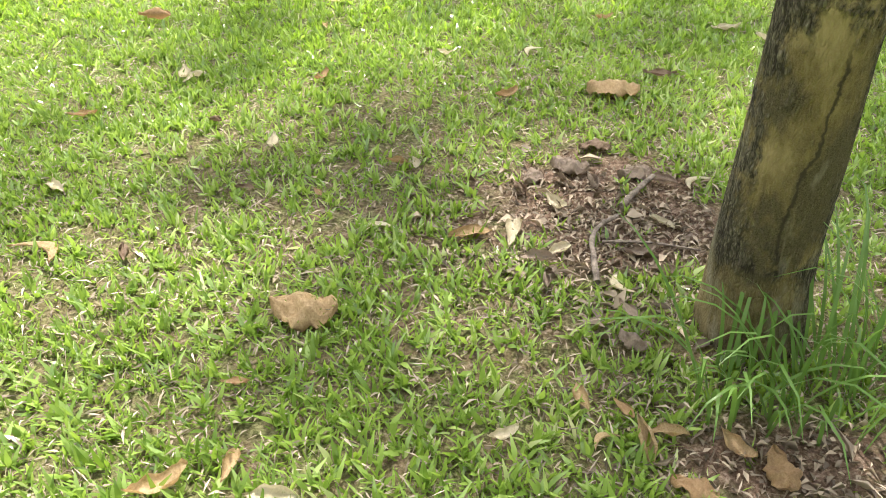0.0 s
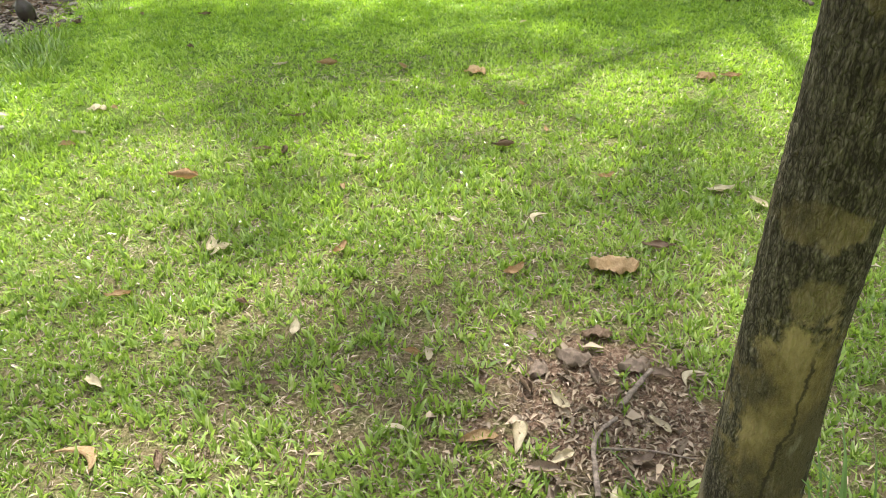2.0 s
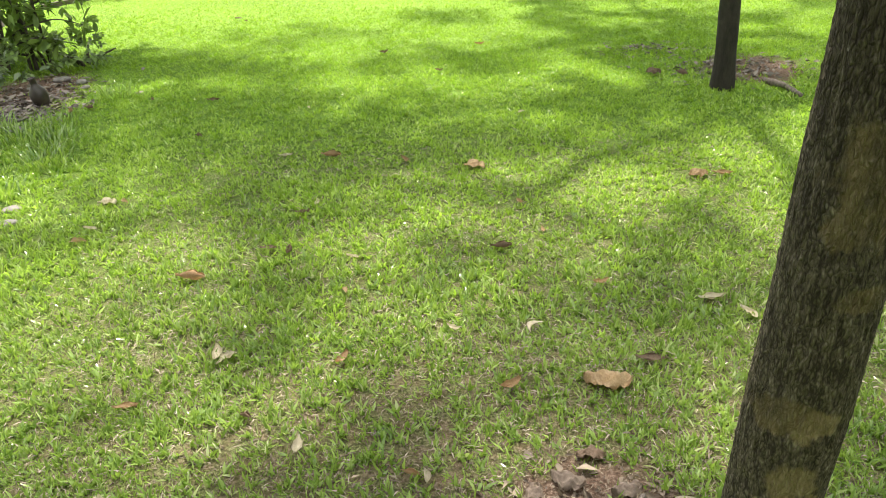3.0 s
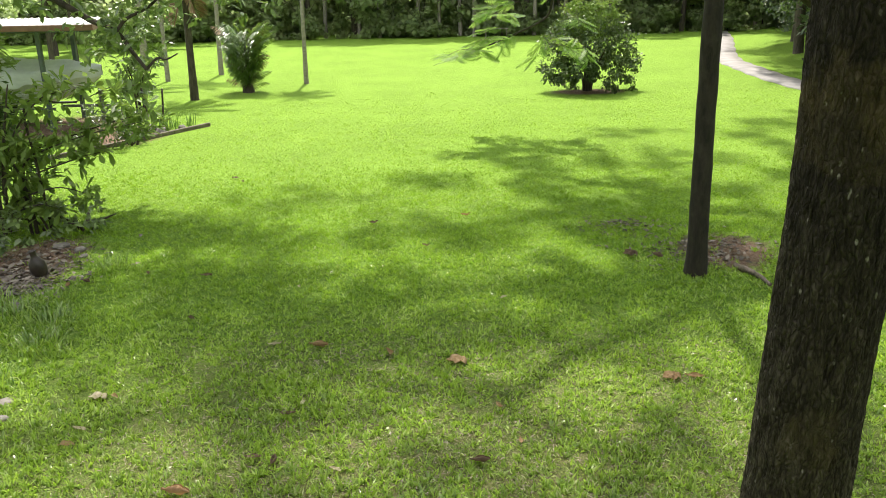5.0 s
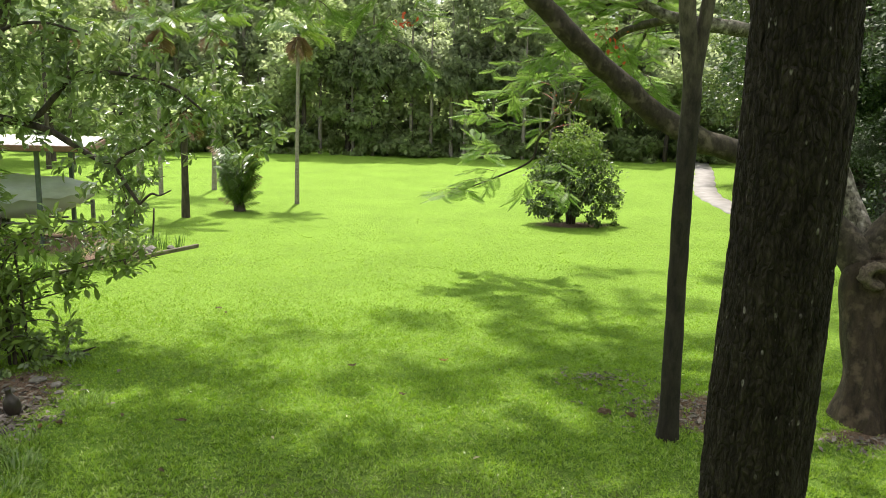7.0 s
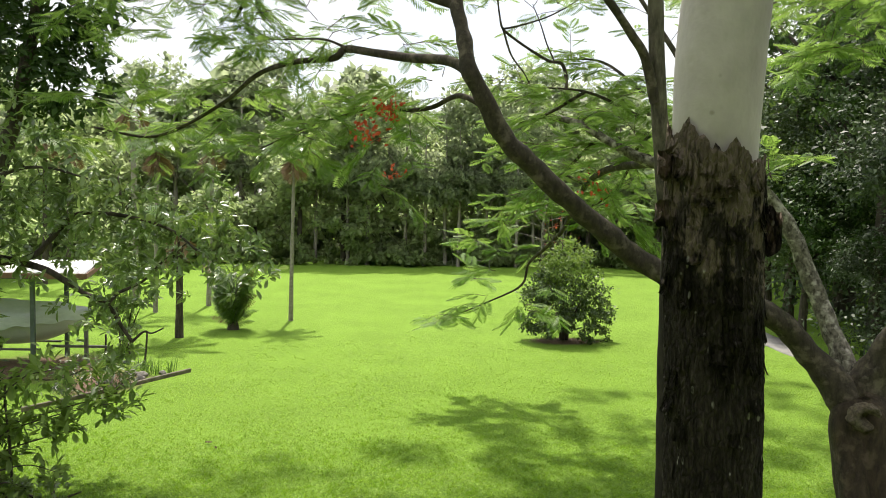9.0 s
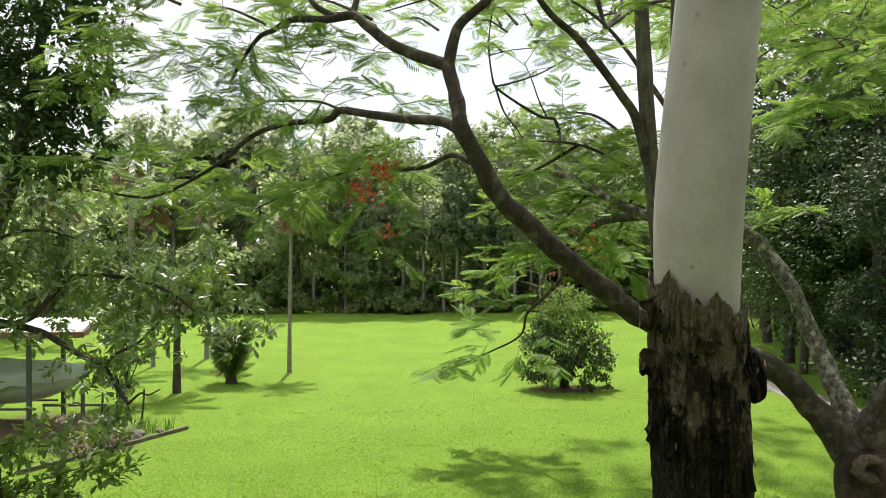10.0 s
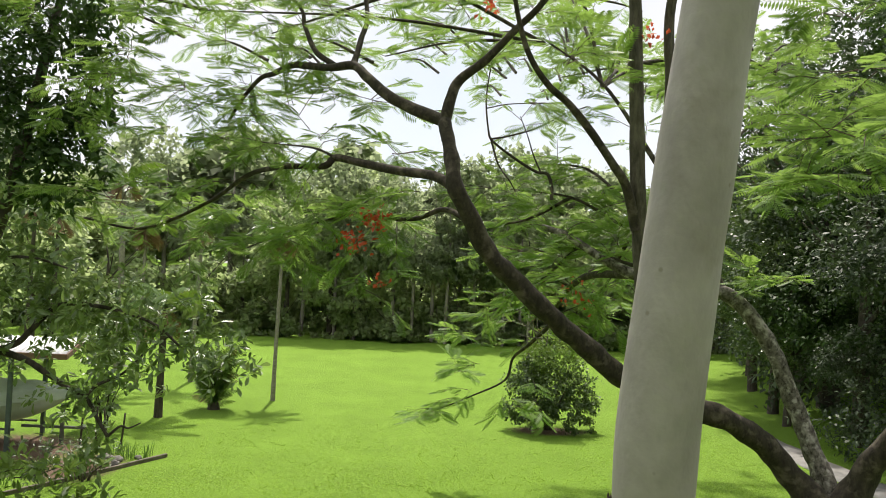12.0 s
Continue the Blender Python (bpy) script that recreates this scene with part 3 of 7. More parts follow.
# ---- the gum tree beside the camera ----
rng = np.random.default_rng(11)
GUM = [(0.675, 1.39, -0.08, 0.1523), (0.664, 1.365, 0.1, 0.1372), (0.646, 1.34, 0.33, 0.1255), (0.637, 1.29, 0.80, 0.1109), (0.637, 1.238, 1.25, 0.1067),
       (0.634, 1.19, 1.68, 0.0992), (0.625, 1.117, 2.36, 0.0869), (0.602, 1.05, 2.95, 0.0805), (0.587, 1.00, 3.40, 0.0761), (0.572, 0.968, 3.70, 0.0738),
       (0.552, 0.935, 4.0, 0.0715), (0.547, 0.907, 4.25, 0.0690)]
GUM_SKIN = [(x, y, z, r - 0.012) for x, y, z, r in GUM[:-1]] + [(0.546, 0.907, 4.25, 0.0645), (0.560, 0.880, 4.50, 0.062), (0.574, 0.862, 4.67, 0.0605), (0.587, 0.843, 4.84, 0.0565), (0.62, 0.80, 5.2, 0.056),
       (0.68, 0.75, 5.9, 0.053), (0.74, 0.69, 7.0, 0.047)]


def bark_sleeve(rows, z_top, segs, step):
    """The rough outer bark: furrowed plates, and a torn upper edge."""
    line = smooth_line(rows, 40)
    zs = np.arange(-0.06, z_top + 0.12, step)
    c = np.column_stack([np.interp(zs, line[:, 2], line[:, k]) for k in range(4)])
    V = np.empty((len(zs), segs, 3))
    for j in range(segs):
        a = 2 * math.pi * j / segs
        ca, sa = math.cos(a), math.sin(a)
        edge = z_top - 0.03 * ca + 0.03 * noise.noise(Vector((ca * 2.2, sa * 2.2, 1.7))) + 0.016 * noise.noise(Vector((ca * 7, sa * 7, 4.2))) + 0.012 * noise.noise(Vector((ca * 20, sa * 20, 2.2)))
        for i, z in enumerate(zs):
            z = min(z, edge)
            x, y, r = (float(np.interp(z, line[:, 2], line[:, k])) for k in (0, 1, 3)) if z == edge else (c[i, 0], c[i, 1], c[i, 3])
            wob = noise.noise(Vector((ca * 3, sa * 3, z * 3.0))) * 0.15
            q = Vector(((ca + wob) * 17.0, (sa + wob) * 17.0, z * 17.0))
            ridge = 1.0 - 2.0 * abs(noise.noise(q))
            plate = noise.noise(Vector((ca * 22, sa * 22, z * 34)))
            rough = min(1.0, max(0.55, (z - 0.5) / 0.9 + 0.9 * noise.noise(Vector((ca * 1.6, sa * 1.6, z * 2.2)))))
            lump = 0.006 * noise.noise(Vector((ca * 1.3, sa * 1.3, z * 2.4)))
            flare = 0.02 * max(0, 0.25 - z) * (1 + noise.noise(Vector((ca * 2, sa * 2, 9))))
            R = r + lump + flare + rough * (0.0045 * ridge + 0.002 * plate) - 0.001
            V[i, j] = (x + ca * R, y + sa * R, z)
    n = len(zs)
    i = np.arange(n - 1)[:, None] * segs
    j = np.arange(segs)[None]
    k = (j + 1) % segs
    F = np.stack([i + j, i + k, i + segs + k, i + segs + j], -1).reshape(-1, 4)
    return V.reshape(-1, 3), F


def gum_bark_material():
    m, nt, bsdf, out = material("gum_bark")
    pos = nt.nodes.new("ShaderNodeTexCoord").outputs["Object"]
    sep = nt.nodes.new("ShaderNodeSeparateXYZ")
    nt.links.new(pos, sep.inputs[0])
    warp = nt.nodes.new("ShaderNodeTexNoise")
    warp.inputs["Scale"].default_value = 22.0
    nt.links.new(pos, warp.inputs["Vector"])
    bent = nt.nodes.new("ShaderNodeVectorMath")
    bent.operation = "MULTIPLY_ADD"
    bent.inputs[1].default_value = (0.016, 0.016, 0.03)
    nt.links.new(warp.outputs["Color"], bent.inputs[0])
    nt.links.new(pos, bent.inputs[2])
    squash = nt.nodes.new("ShaderNodeMapping")
    squash.inputs["Scale"].default_value = (1, 1, 0.34)
    nt.links.new(bent.outputs[0], squash.inputs[0])
    crack, plate = nt.nodes.new("ShaderNodeTexVoronoi"), nt.nodes.new("ShaderNodeTexVoronoi")
    crack.feature = "DISTANCE_TO_EDGE"
    for v in (crack, plate):
        v.inputs["Scale"].default_value = 135.0
        nt.links.new(squash.outputs[0], v.inputs["Vector"])
    a = math_node(nt, "MULTIPLY", crack.outputs["Distance"], 2.2, True)
    grain = noise_tex(nt, 260.0, 4.0, 0.7, pos, (1, 1, 0.4))
    b = noise_tex(nt, 5.5, 4.0, 0.65, pos, (1, 1, 0.55))
    c = noise_tex(nt, 300.0, 3.0, 0.7, pos)
    tone = nt.nodes.new("ShaderNodeSeparateColor")
    nt.links.new(plate.outputs["Color"], tone.inputs[0])
    furrow = noise_tex(nt, 75.0, 4.0, 0.7, bent.outputs[0], (1, 1, 0.16))
    shade = math_node(nt, "ADD", math_node(nt, "MULTIPLY", a, 0.34), math_node(nt, "MULTIPLY", tone.outputs[0], 0.16))
    shade = math_node(nt, "ADD", shade, math_node(nt, "MULTIPLY", math_node(nt, "SUBTRACT", furrow, 0.38), 1.25))
    shade = math_node(nt, "ADD", shade, math_node(nt, "MULTIPLY", math_node(nt, "SUBTRACT", grain, 0.5), 0.5), True)
    col = ramp(nt, shade, [(0.15, (0.012, 0.010, 0.0075)), (0.55, (0.034, 0.029, 0.022)), (0.75, (0.058, 0.049, 0.038)), (0.93, (0.15, 0.134, 0.108))])
    low = nt.nodes.new("ShaderNodeMapRange")
    low.inputs[1].default_value, low.inputs[2].default_value = 1.75, 0.2
    low.inputs[3].default_value, low.inputs[4].default_value = -0.20, 0.07
    nt.links.new(sep.outputs[2], low.inputs[0])
    mossy = nt.nodes.new("ShaderNodeMapRange")
    mossy.inputs[1].default_value, mossy.inputs[2].default_value = 2.7, 1.2
    mossy.inputs[3].default_value, mossy.inputs[4].default_value = 0.08, 0.85
    nt.links.new(sep.outputs[2], mossy.inputs[0])
    grey = ramp(nt, shade, [(0.18, (0.036, 0.030, 0.020)), (0.5, (0.145, 0.125, 0.085)), (0.85, (0.29, 0.262, 0.20))])
    col = mix_color(nt, mossy.outputs[0], col, grey)
    # smooth worn areas with lichen, each with its own ragged outline
    olive = ramp(nt, b, [(0.43, (0.045, 0.033, 0.012)), (0.52, (0.155, 0.113, 0.038)), (0.63, (0.33, 0.25, 0.115))])
    ochre = mix_color(nt, ramp(nt, c, [(0.35, (0, 0, 0)), (0.7, (0.3, 0.3, 0.3))]), olive, (0.36, 0.31, 0.20))
    ragged = noise_tex(nt, 20.0, 5.0, 0.65, pos, (1, 1, 0.7))
    worn = None
    for px, pz, hx, hz, amount in ((0.632, 0.62, 0.096, 0.34, 0.85), (0.60, 0.14, 0.13, 0.15, 0.6), (0.595, 1.19, 0.08, 0.05, 0.46), (0.612, 1.01, 0.055, 0.055, 0.4), (0.62, 1.74, 0.06, 0.12, 0.36), (0.66, 1.50, 0.055, 0.03, 0.36), (0.575, 2.77, 0.06, 0.09, 0.24), (0.625, 2.685, 0.05, 0.02, 0.3), (0.60, 2.2, 0.045, 0.06, 0.2)):
        dx = math_node(nt, "ABSOLUTE", math_node(nt, "DIVIDE", math_node(nt, "SUBTRACT", sep.outputs[0], px), hx))
        dz = math_node(nt, "ABSOLUTE", math_node(nt, "DIVIDE", math_node(nt, "SUBTRACT", sep.outputs[2], pz), hz))
        d = math_node(nt, "POWER", math_node(nt, "ADD", math_node(nt, "POWER", dx, 2.6), math_node(nt, "POWER", dz, 2.6)), 0.385)
        d = math_node(nt, "ADD", d, math_node(nt, "MULTIPLY", math_node(nt, "SUBTRACT", ragged, 0.5), 1.7))
        edge = nt.nodes.new("ShaderNodeMapRange")
        edge.inputs[1].default_value, edge.inputs[2].default_value = 1.12, 0.86
        edge.inputs[3].default_value, edge.inputs[4].default_value = 0.0, amount
        nt.links.new(d, edge.inputs[0])
        worn = edge.outputs[0] if worn is None else math_node(nt, "MAXIMUM", worn, edge.outputs[0])
    col = mix_color(nt, worn, col, ochre)
    # greyish crust along the sides
    pale = noise_tex(nt, 7.0, 4.0, 0.6, pos, (1.4, 1.4, 0.4))
    g = math_node(nt, "ADD", pale, low.outputs[0])
    col = mix_color(nt, ramp(nt, g, [(0.61, (0, 0, 0)), (0.68, (0.6, 0.6, 0.6))]), col, (0.255, 0.225, 0.165))
    # a long dark crack down the worn side
    split = math_node(nt, "ADD", math_node(nt, "SUBTRACT", sep.outputs[0], 0.632), math_node(nt, "MULTIPLY", math_node(nt, "SUBTRACT", noise_tex(nt, 9.0, 4.0, 0.7, pos), 0.5), 0.07))
    split = math_node(nt, "ABSOLUTE", math_node(nt, "ADD", split, math_node(nt, "MULTIPLY", math_node(nt, "SUBTRACT", sep.outputs[2], 0.66), -0.05)))
    line = nt.nodes.new("ShaderNodeMapRange")
    line.inputs[1].default_value, line.inputs[2].default_value = 0.006, 0.002
    nt.links.new(split, line.inputs[0])
    span = nt.nodes.new("ShaderNodeMapRange")
    span.inputs[1].default_value, span.inputs[2].default_value = 0.30, 0.24
    nt.links.new(math_node(nt, "ABSOLUTE", math_node(nt, "SUBTRACT", sep.outputs[2], 0.58)), span.inputs[0])
    col = mix_color(nt, math_node(nt, "MULTIPLY", line.outputs[0], math_node(nt, "MULTIPLY", span.outputs[0], 0.85)), col, (0.035, 0.028, 0.018))
    # paler inner bark where the outer layer has scaled off below the torn edge
    peel = nt.nodes.new("ShaderNodeMapRange")
    peel.inputs[1].default_value, peel.inputs[2].default_value = 3.75, 4.1
    peel.inputs[3].default_value, peel.inputs[4].default_value = -0.25, 0.2
    nt.links.new(sep.outputs[2], peel.inputs[0])
    scaled = math_node(nt, "ADD", noise_tex(nt, 26.0, 4.0, 0.65, pos, (1, 1, 0.5)), peel.outputs[0])
    col = mix_color(nt, ramp(nt, scaled, [(0.53, (0, 0, 0)), (0.6, (0.85, 0.85, 0.85))]), col, (0.17, 0.135, 0.10))
    vor = nt.nodes.new("ShaderNodeTexVoronoi")
    vor.inputs["Scale"].default_value = 78.0
    mp = nt.nodes.new("ShaderNodeMapping")
    mp.inputs["Scale"].default_value = (1, 1, 0.42)
    nt.links.new(pos, mp.inputs[0])
    nt.links.new(mp.outputs[0], vor.inputs["Vector"])
    fleck = ramp(nt, vor.outputs["Distance"], [(0.16, (1, 1, 1)), (0.24, (0, 0, 0))])
    rare = ramp(nt, noise_tex(nt, 24.0, 3.0, 0.6, pos), [(0.56, (0, 0, 0)), (0.64, (0.85, 0.85, 0.85))])
    both = mix_color(nt, 1.0, fleck, rare, "MULTIPLY")
    upper = nt.nodes.new("ShaderNodeMapRange")
    upper.inputs[1].default_value, upper.inputs[2].default_value = 1.4, 2.6
    nt.links.new(sep.outputs[2], upper.inputs[0])
    both = mix_color(nt, upper.outputs[0], (0, 0, 0), both)
    col = mix_color(nt, both, col, (0.38, 0.36, 0.31))
    nt.links.new(col, bsdf.inputs["Base Color"])
    bsdf.inputs["Roughness"].default_value = 0.92
    bsdf.inputs["Specular IOR Level"].default_value = 0.2
    relief = math_node(nt, "ADD", math_node(nt, "MULTIPLY", a, 0.6), math_node(nt, "ADD", math_node(nt, "MULTIPLY", grain, 0.4), furrow))
    bump(nt, math_node(nt, "MULTIPLY", relief, math_node(nt, "SUBTRACT", 1.0, math_node(nt, "MULTIPLY", worn, 0.7))), 1.0, 0.009, bsdf)
    return m


def gum_skin_material():
    m, nt, bsdf, out = material("gum_skin")
    pos = nt.nodes.new("ShaderNodeTexCoord").outputs["Object"]
    a = noise_tex(nt, 9.0, 4.0, 0.6, pos, (1, 1, 0.6))
    b = noise_tex(nt, 130.0, 3.0, 0.6, pos)
    dent = noise_tex(nt, 24.0, 3.0, 0.5, pos, (1, 1, 0.7))
    col = ramp(nt, a, [(0.32, (0.35, 0.312, 0.285)), (0.5, (0.445, 0.402, 0.372)), (0.7, (0.55, 0.502, 0.47))])
    blotch = ramp(nt, noise_tex(nt, 6.5, 4.0, 0.65, pos, (1, 1, 0.8)), [(0.54, (0, 0, 0)), (0.64, (0.5, 0.5, 0.5))])
    col = mix_color(nt, blotch, col, (0.33, 0.285, 0.235))
    vor = nt.nodes.new("ShaderNodeTexVoronoi")
    vor.inputs["Scale"].default_value = 14.0
    nt.links.new(pos, vor.inputs["Vector"])
    spot = ramp(nt, vor.outputs["Distance"], [(0.03, (0.6, 0.6, 0.6)), (0.07, (0, 0, 0))])
    col = mix_color(nt, spot, col, (0.24, 0.20, 0.15))
    stain = ramp(nt, noise_tex(nt, 16.0, 3.0, 0.6, pos), [(0.6, (0, 0, 0)), (0.75, (0.45, 0.45, 0.45))])
    col = mix_color(nt, stain, col, (0.36, 0.35, 0.30))
    nt.links.new(col, bsdf.inputs["Base Color"])
    bsdf.inputs["Roughness"].default_value = 0.62
    bump(nt, math_node(nt, "ADD", dent, math_node(nt, "MULTIPLY", b, 0.12)), 0.35, 0.012, bsdf)
    return m


M_GUM_BARK, M_GUM_SKIN = gum_bark_material(), gum_skin_material()


def crown(blobs, count, size, tv=CARD_V, tf=CARD_F, clump=0.35, droop=-0.25, flat=0.7):
    """Leaves in small clumps near the skin of several rounded masses (x, y, z, rx, ry, rz)."""
    vol = np.array([b[3] * b[4] + b[4] * b[5] + b[3] * b[5] for b in blobs])
    Vs = []
    for b, share in zip(blobs, vol / vol.sum()):
        n = max(20, int(count * share))
        m = max(4, n // 26)
        d = random_dirs(m)
        rad = rng.uniform(0.55, 1.08, m)[:, None]
        cc = np.array(b[:3]) + d * rad * np.array(b[3:])
        who = rng.integers(0, m, n)
        cs = clump * (b[3] + b[4] + b[5]) / 3 * rng.uniform(0.5, 1.3, m)
        P = cc[who] + rng.normal(0, 0.5, (n, 3)) * cs[who][:, None] * (1, 1, 0.7)
        P[:, 2] = np.maximum(P[:, 2], 0.03)
        axis = d[who] * 0.6 + random_dirs(n, flat) + (0, 0, droop)
        up = np.array([0, 0, 1.0]) + 0.5 * d[who] + rng.normal(0, 0.45, (n, 3))
        Vs.append(scatter(tv, tf, P, bases(axis, up), size * rng.uniform(0.6, 1.3, n)))
    return join(*Vs)


def gum_tree():
    t = thing("gum_tree", (0, 0, 0), "leaning tree with dark furrowed bark below a smooth cream upper trunk", "tree")
    rows, under = np.array(GUM), np.array(GUM_SKIN)
    V, F = tube(under[:, :3], under[:, 3], 40, 8, 0.035, 5.0)
    trunk = mesh_part("trunk", V, F, M_GUM_SKIN, t, "smooth cream-grey upper trunk", True)
    V, F = bark_sleeve(GUM, 4.11, 160, 0.0105)
    mesh_part("bark", V, F, M_GUM_BARK, trunk, "dark furrowed bark with ochre lichen patches", True)
    # scales of bark lifting below the torn edge, and three strips that have rolled outwards
    def scale(ang, z, h, w, curl, label):
        a = radians(ang)
        cx, cy, r = (float(np.interp(z, rows[:, 2], rows[:, k])) for k in (0, 1, 3))
        bm = bmesh.new()
        grid = []
        for i in range(5):
            q = i / 4
            line = []
            for j in range(4):
                u = (j / 3 - 0.5) * 2
                turn = curl * max(0, q - 0.15) ** 1.3
                out = r + 0.003 + 0.02 * math.sin(turn) * q + 0.004 * u * u * curl
                ww = w * (1 - 0.4 * q * noise.noise(Vector((ang, q * 4, j))))
                th = a + u * ww / 2 / r
                line.append(bm.verts.new((cx + math.cos(th) * out, cy + math.sin(th) * out, z + h / 2 - h * q + 0.2 * h * noise.noise(Vector((j, i, ang))))))
            grid.append(line)
        for i in range(4):
            for j in range(3):
                bm.faces.new((grid[i][j], grid[i + 1][j], grid[i + 1][j + 1], grid[i][j + 1]))
        bmesh.ops.solidify(bm, geom=bm.faces[:], thickness=0.0025)
        part("bark_flake", bm, M_GUM_BARK, trunk, label, True)

    def roll(ang, z, h, reach, way):
        a = radians(ang)
        cx, cy, r = (float(np.interp(z, rows[:, 2], rows[:, k])) for k in (0, 1, 3))
        rad, tan = np.array([math.cos(a), math.sin(a), 0]), np.array([-math.sin(a), math.cos(a), 0]) * way
        bm = bmesh.new()
        grid = []
        for i in range(15):
            q = i / 14
            th = -0.5 + 4.3 * q
            mid = np.array([cx, cy, z]) + rad * (r - 0.002 + reach / 2 * (1 - math.cos(th))) + tan * reach / 2 * math.sin(th)
            tall = h * (1 - 0.85 * q * q) * (1 + 0.3 * noise.noise(Vector((ang, q * 5, 1.0))))
            grid.append([bm.verts.new(mid + np.array([0, 0, tall * (v - 0.5) + 0.01 * noise.noise(Vector((q * 6, v * 3, ang)))])) for v in (0, 0.33, 0.67, 1)])
        for p, q in zip(grid[:-1], grid[1:]):
            for k in range(3):
                bm.faces.new((p[k], p[k + 1], q[k + 1], q[k]))
        bmesh.ops.solidify(bm, geom=bm.faces[:], thickness=0.0025)
        part("bark_curl", bm, M_GUM_BARK, trunk, "strip of dark bark rolled outwards", True)

    for k in range(60):
        z = 4.08 - 0.42 * rng.random() ** 1.5
        scale(rng.uniform(175, 365), z, rng.uniform(0.018, 0.05), rng.uniform(0.01, 0.028), rng.uniform(0.1, 0.55), "")
    roll(200, 4.085, 0.055, 0.034, -1)
    roll(196, 4.01, 0.05, 0.03, -1)
    roll(-22, 3.985, 0.09, 0.03, 1)
    ends = [((0.72, 0.70, 6.9), (1.3, 0.5, 8.0), (2.1, 0.2, 9.2)), ((0.72, 0.70, 6.9), (0.4, 0.2, 8.2), (-0.3, -0.6, 9.4)), ((0.71, 0.71, 6.7), (0.9, 1.1, 8.2), (0.9, 1.2, 9.8))]
    for p in ends:
        V, F = tube(p, (0.045, 0.032, 0.012), 8, 5)
        mesh_part("limb", V, F, M_GUM_SKIN, t, "", True)
    V, F = crown([(p[2][0], p[2][1], p[2][2] + 0.3, 1.1, 1.1, 0.8) for p in ends], 2600, 0.13, LANCE_V, LEAF_F)
    mesh_part("crown", V, F, M_BROAD, t)


gum_tree()

# ---- the flame tree and the slim tree ----
N_PIN = 10


def frond_template():
    """A twice-feathered leaf one long: rachis, pinnae in pairs, each a narrow blade; quads."""
    V, F = [], []

    def quad(a, b, c, d):
        n = len(V)
        V.extend((a, b, c, d))
        F.append((n, n + 1, n + 2, n + 3))
    bend = lambda y: -0.16 * y * y
    for k in range(3):
        y0, y1 = k / 3, (k + 1) / 3
        quad((-0.006, y0, bend(y0)), (0.006, y0, bend(y0)), (0.005, y1, bend(y1)), (-0.005, y1, bend(y1)))
    for i in range(N_PIN):
        y = 0.12 + 0.84 * i / (N_PIN - 1)
        L = 0.33 * math.sin(math.pi * (0.22 + 0.62 * i / (N_PIN - 1)))
        for s in (-1, 1):
            tip = (s * L, y + 0.5 * L, bend(y) - 0.3 * L)
            bx, by, bz = s * L * 0.55, y + 0.275 * L, bend(y) - 0.09 * L
            quad((0, y - 0.012, bend(y)), (bx + s * 0.012, by - 0.038, bz - 0.012), tip, (bx - s * 0.012, by + 0.038, bz - 0.004))
    return np.array(V), np.array(F)


FROND_V, FROND_F = frond_template()


def feather(lines, twigs_per_m, twig_len, fronds, size, from_part=0.35, droop=-0.15, tufts=0.0):
    """Twigs along limbs and fronds along the twigs, gathered in tufts that far apart: ((V, F) of twigs, (V, F) of fronds)."""
    tw, P, A, U, S = [], [], [], [], []
    for pts in lines:
        c = smooth_line(pts, 8)
        seg = np.linalg.norm(np.diff(c, axis=0), axis=1)
        total = seg.sum()
        acc = np.concatenate([[0], np.cumsum(seg)]) / total
        heads = from_part + (1 - from_part) * (np.arange(1 + int(total / max(tufts, 0.1))) + 0.7) / (0.7 + int(total / max(tufts, 0.1)))
        for _ in range(max(2, int(twigs_per_m * total * (1 - from_part)))):
            s = from_part + (1 - from_part) * rng.random() ** 0.75
            if tufts:
                s = float(np.clip(rng.choice(heads) + rng.normal(0, 0.05), 0, 1))
            p = np.array([np.interp(s, acc, c[:, k]) for k in range(3)])
            tan = unit(np.array([np.interp(min(1, s + 0.05), acc, c[:, k]) - np.interp(max(0, s - 0.05), acc, c[:, k]) for k in range(3)]))
            d = unit(0.55 * tan + random_dirs(1, 0.35)[0] + (0, 0, 0.08))
            L = twig_len * rng.uniform(0.5, 1.3)
            q = [p, p + d * L * 0.5 + (0, 0, 0.04 * L), p + d * L + (0, 0, droop * L)]
            tw.append(tube(q, (0.006, 0.004, 0.002), 4, 3, cap=False))
            cq = smooth_line(q, 6)
            for f in range(fronds):
                s2 = 0.3 + 0.7 * (f + rng.random() * 0.6) / fronds
                k = min(int(s2 * (len(cq) - 1)), len(cq) - 1)
                side = np.cross(d, (0, 0, 1.0)) * (1 if f % 2 else -1)
                P.append(cq[k])
                A.append(d * rng.uniform(0.3, 0.9) + side * rng.uniform(0.5, 1.1) + (0, 0, rng.uniform(-0.35, 0.25)))
                U.append(np.array([0, 0, 1.0]) + rng.normal(0, 0.3, 3))
                S.append(size * rng.uniform(0.65, 1.25))
    return join(*tw), scatter(FROND_V, FROND_F, np.array(P), bases(np.array(A), np.array(U)), np.array(S))


def join_feather(one, two):
    return join(one[0], two[0]), join(one[1], two[1])


def flowers(at, n, spread):
    P = np.array(at) + rng.normal(0, spread, (n, 3))
    return scatter(LEAF_V * (1.3, 1, 2.0), LEAF_F, P, bases(random_dirs(n), random_dirs(n)), 0.065 * rng.uniform(0.6, 1.3, n))


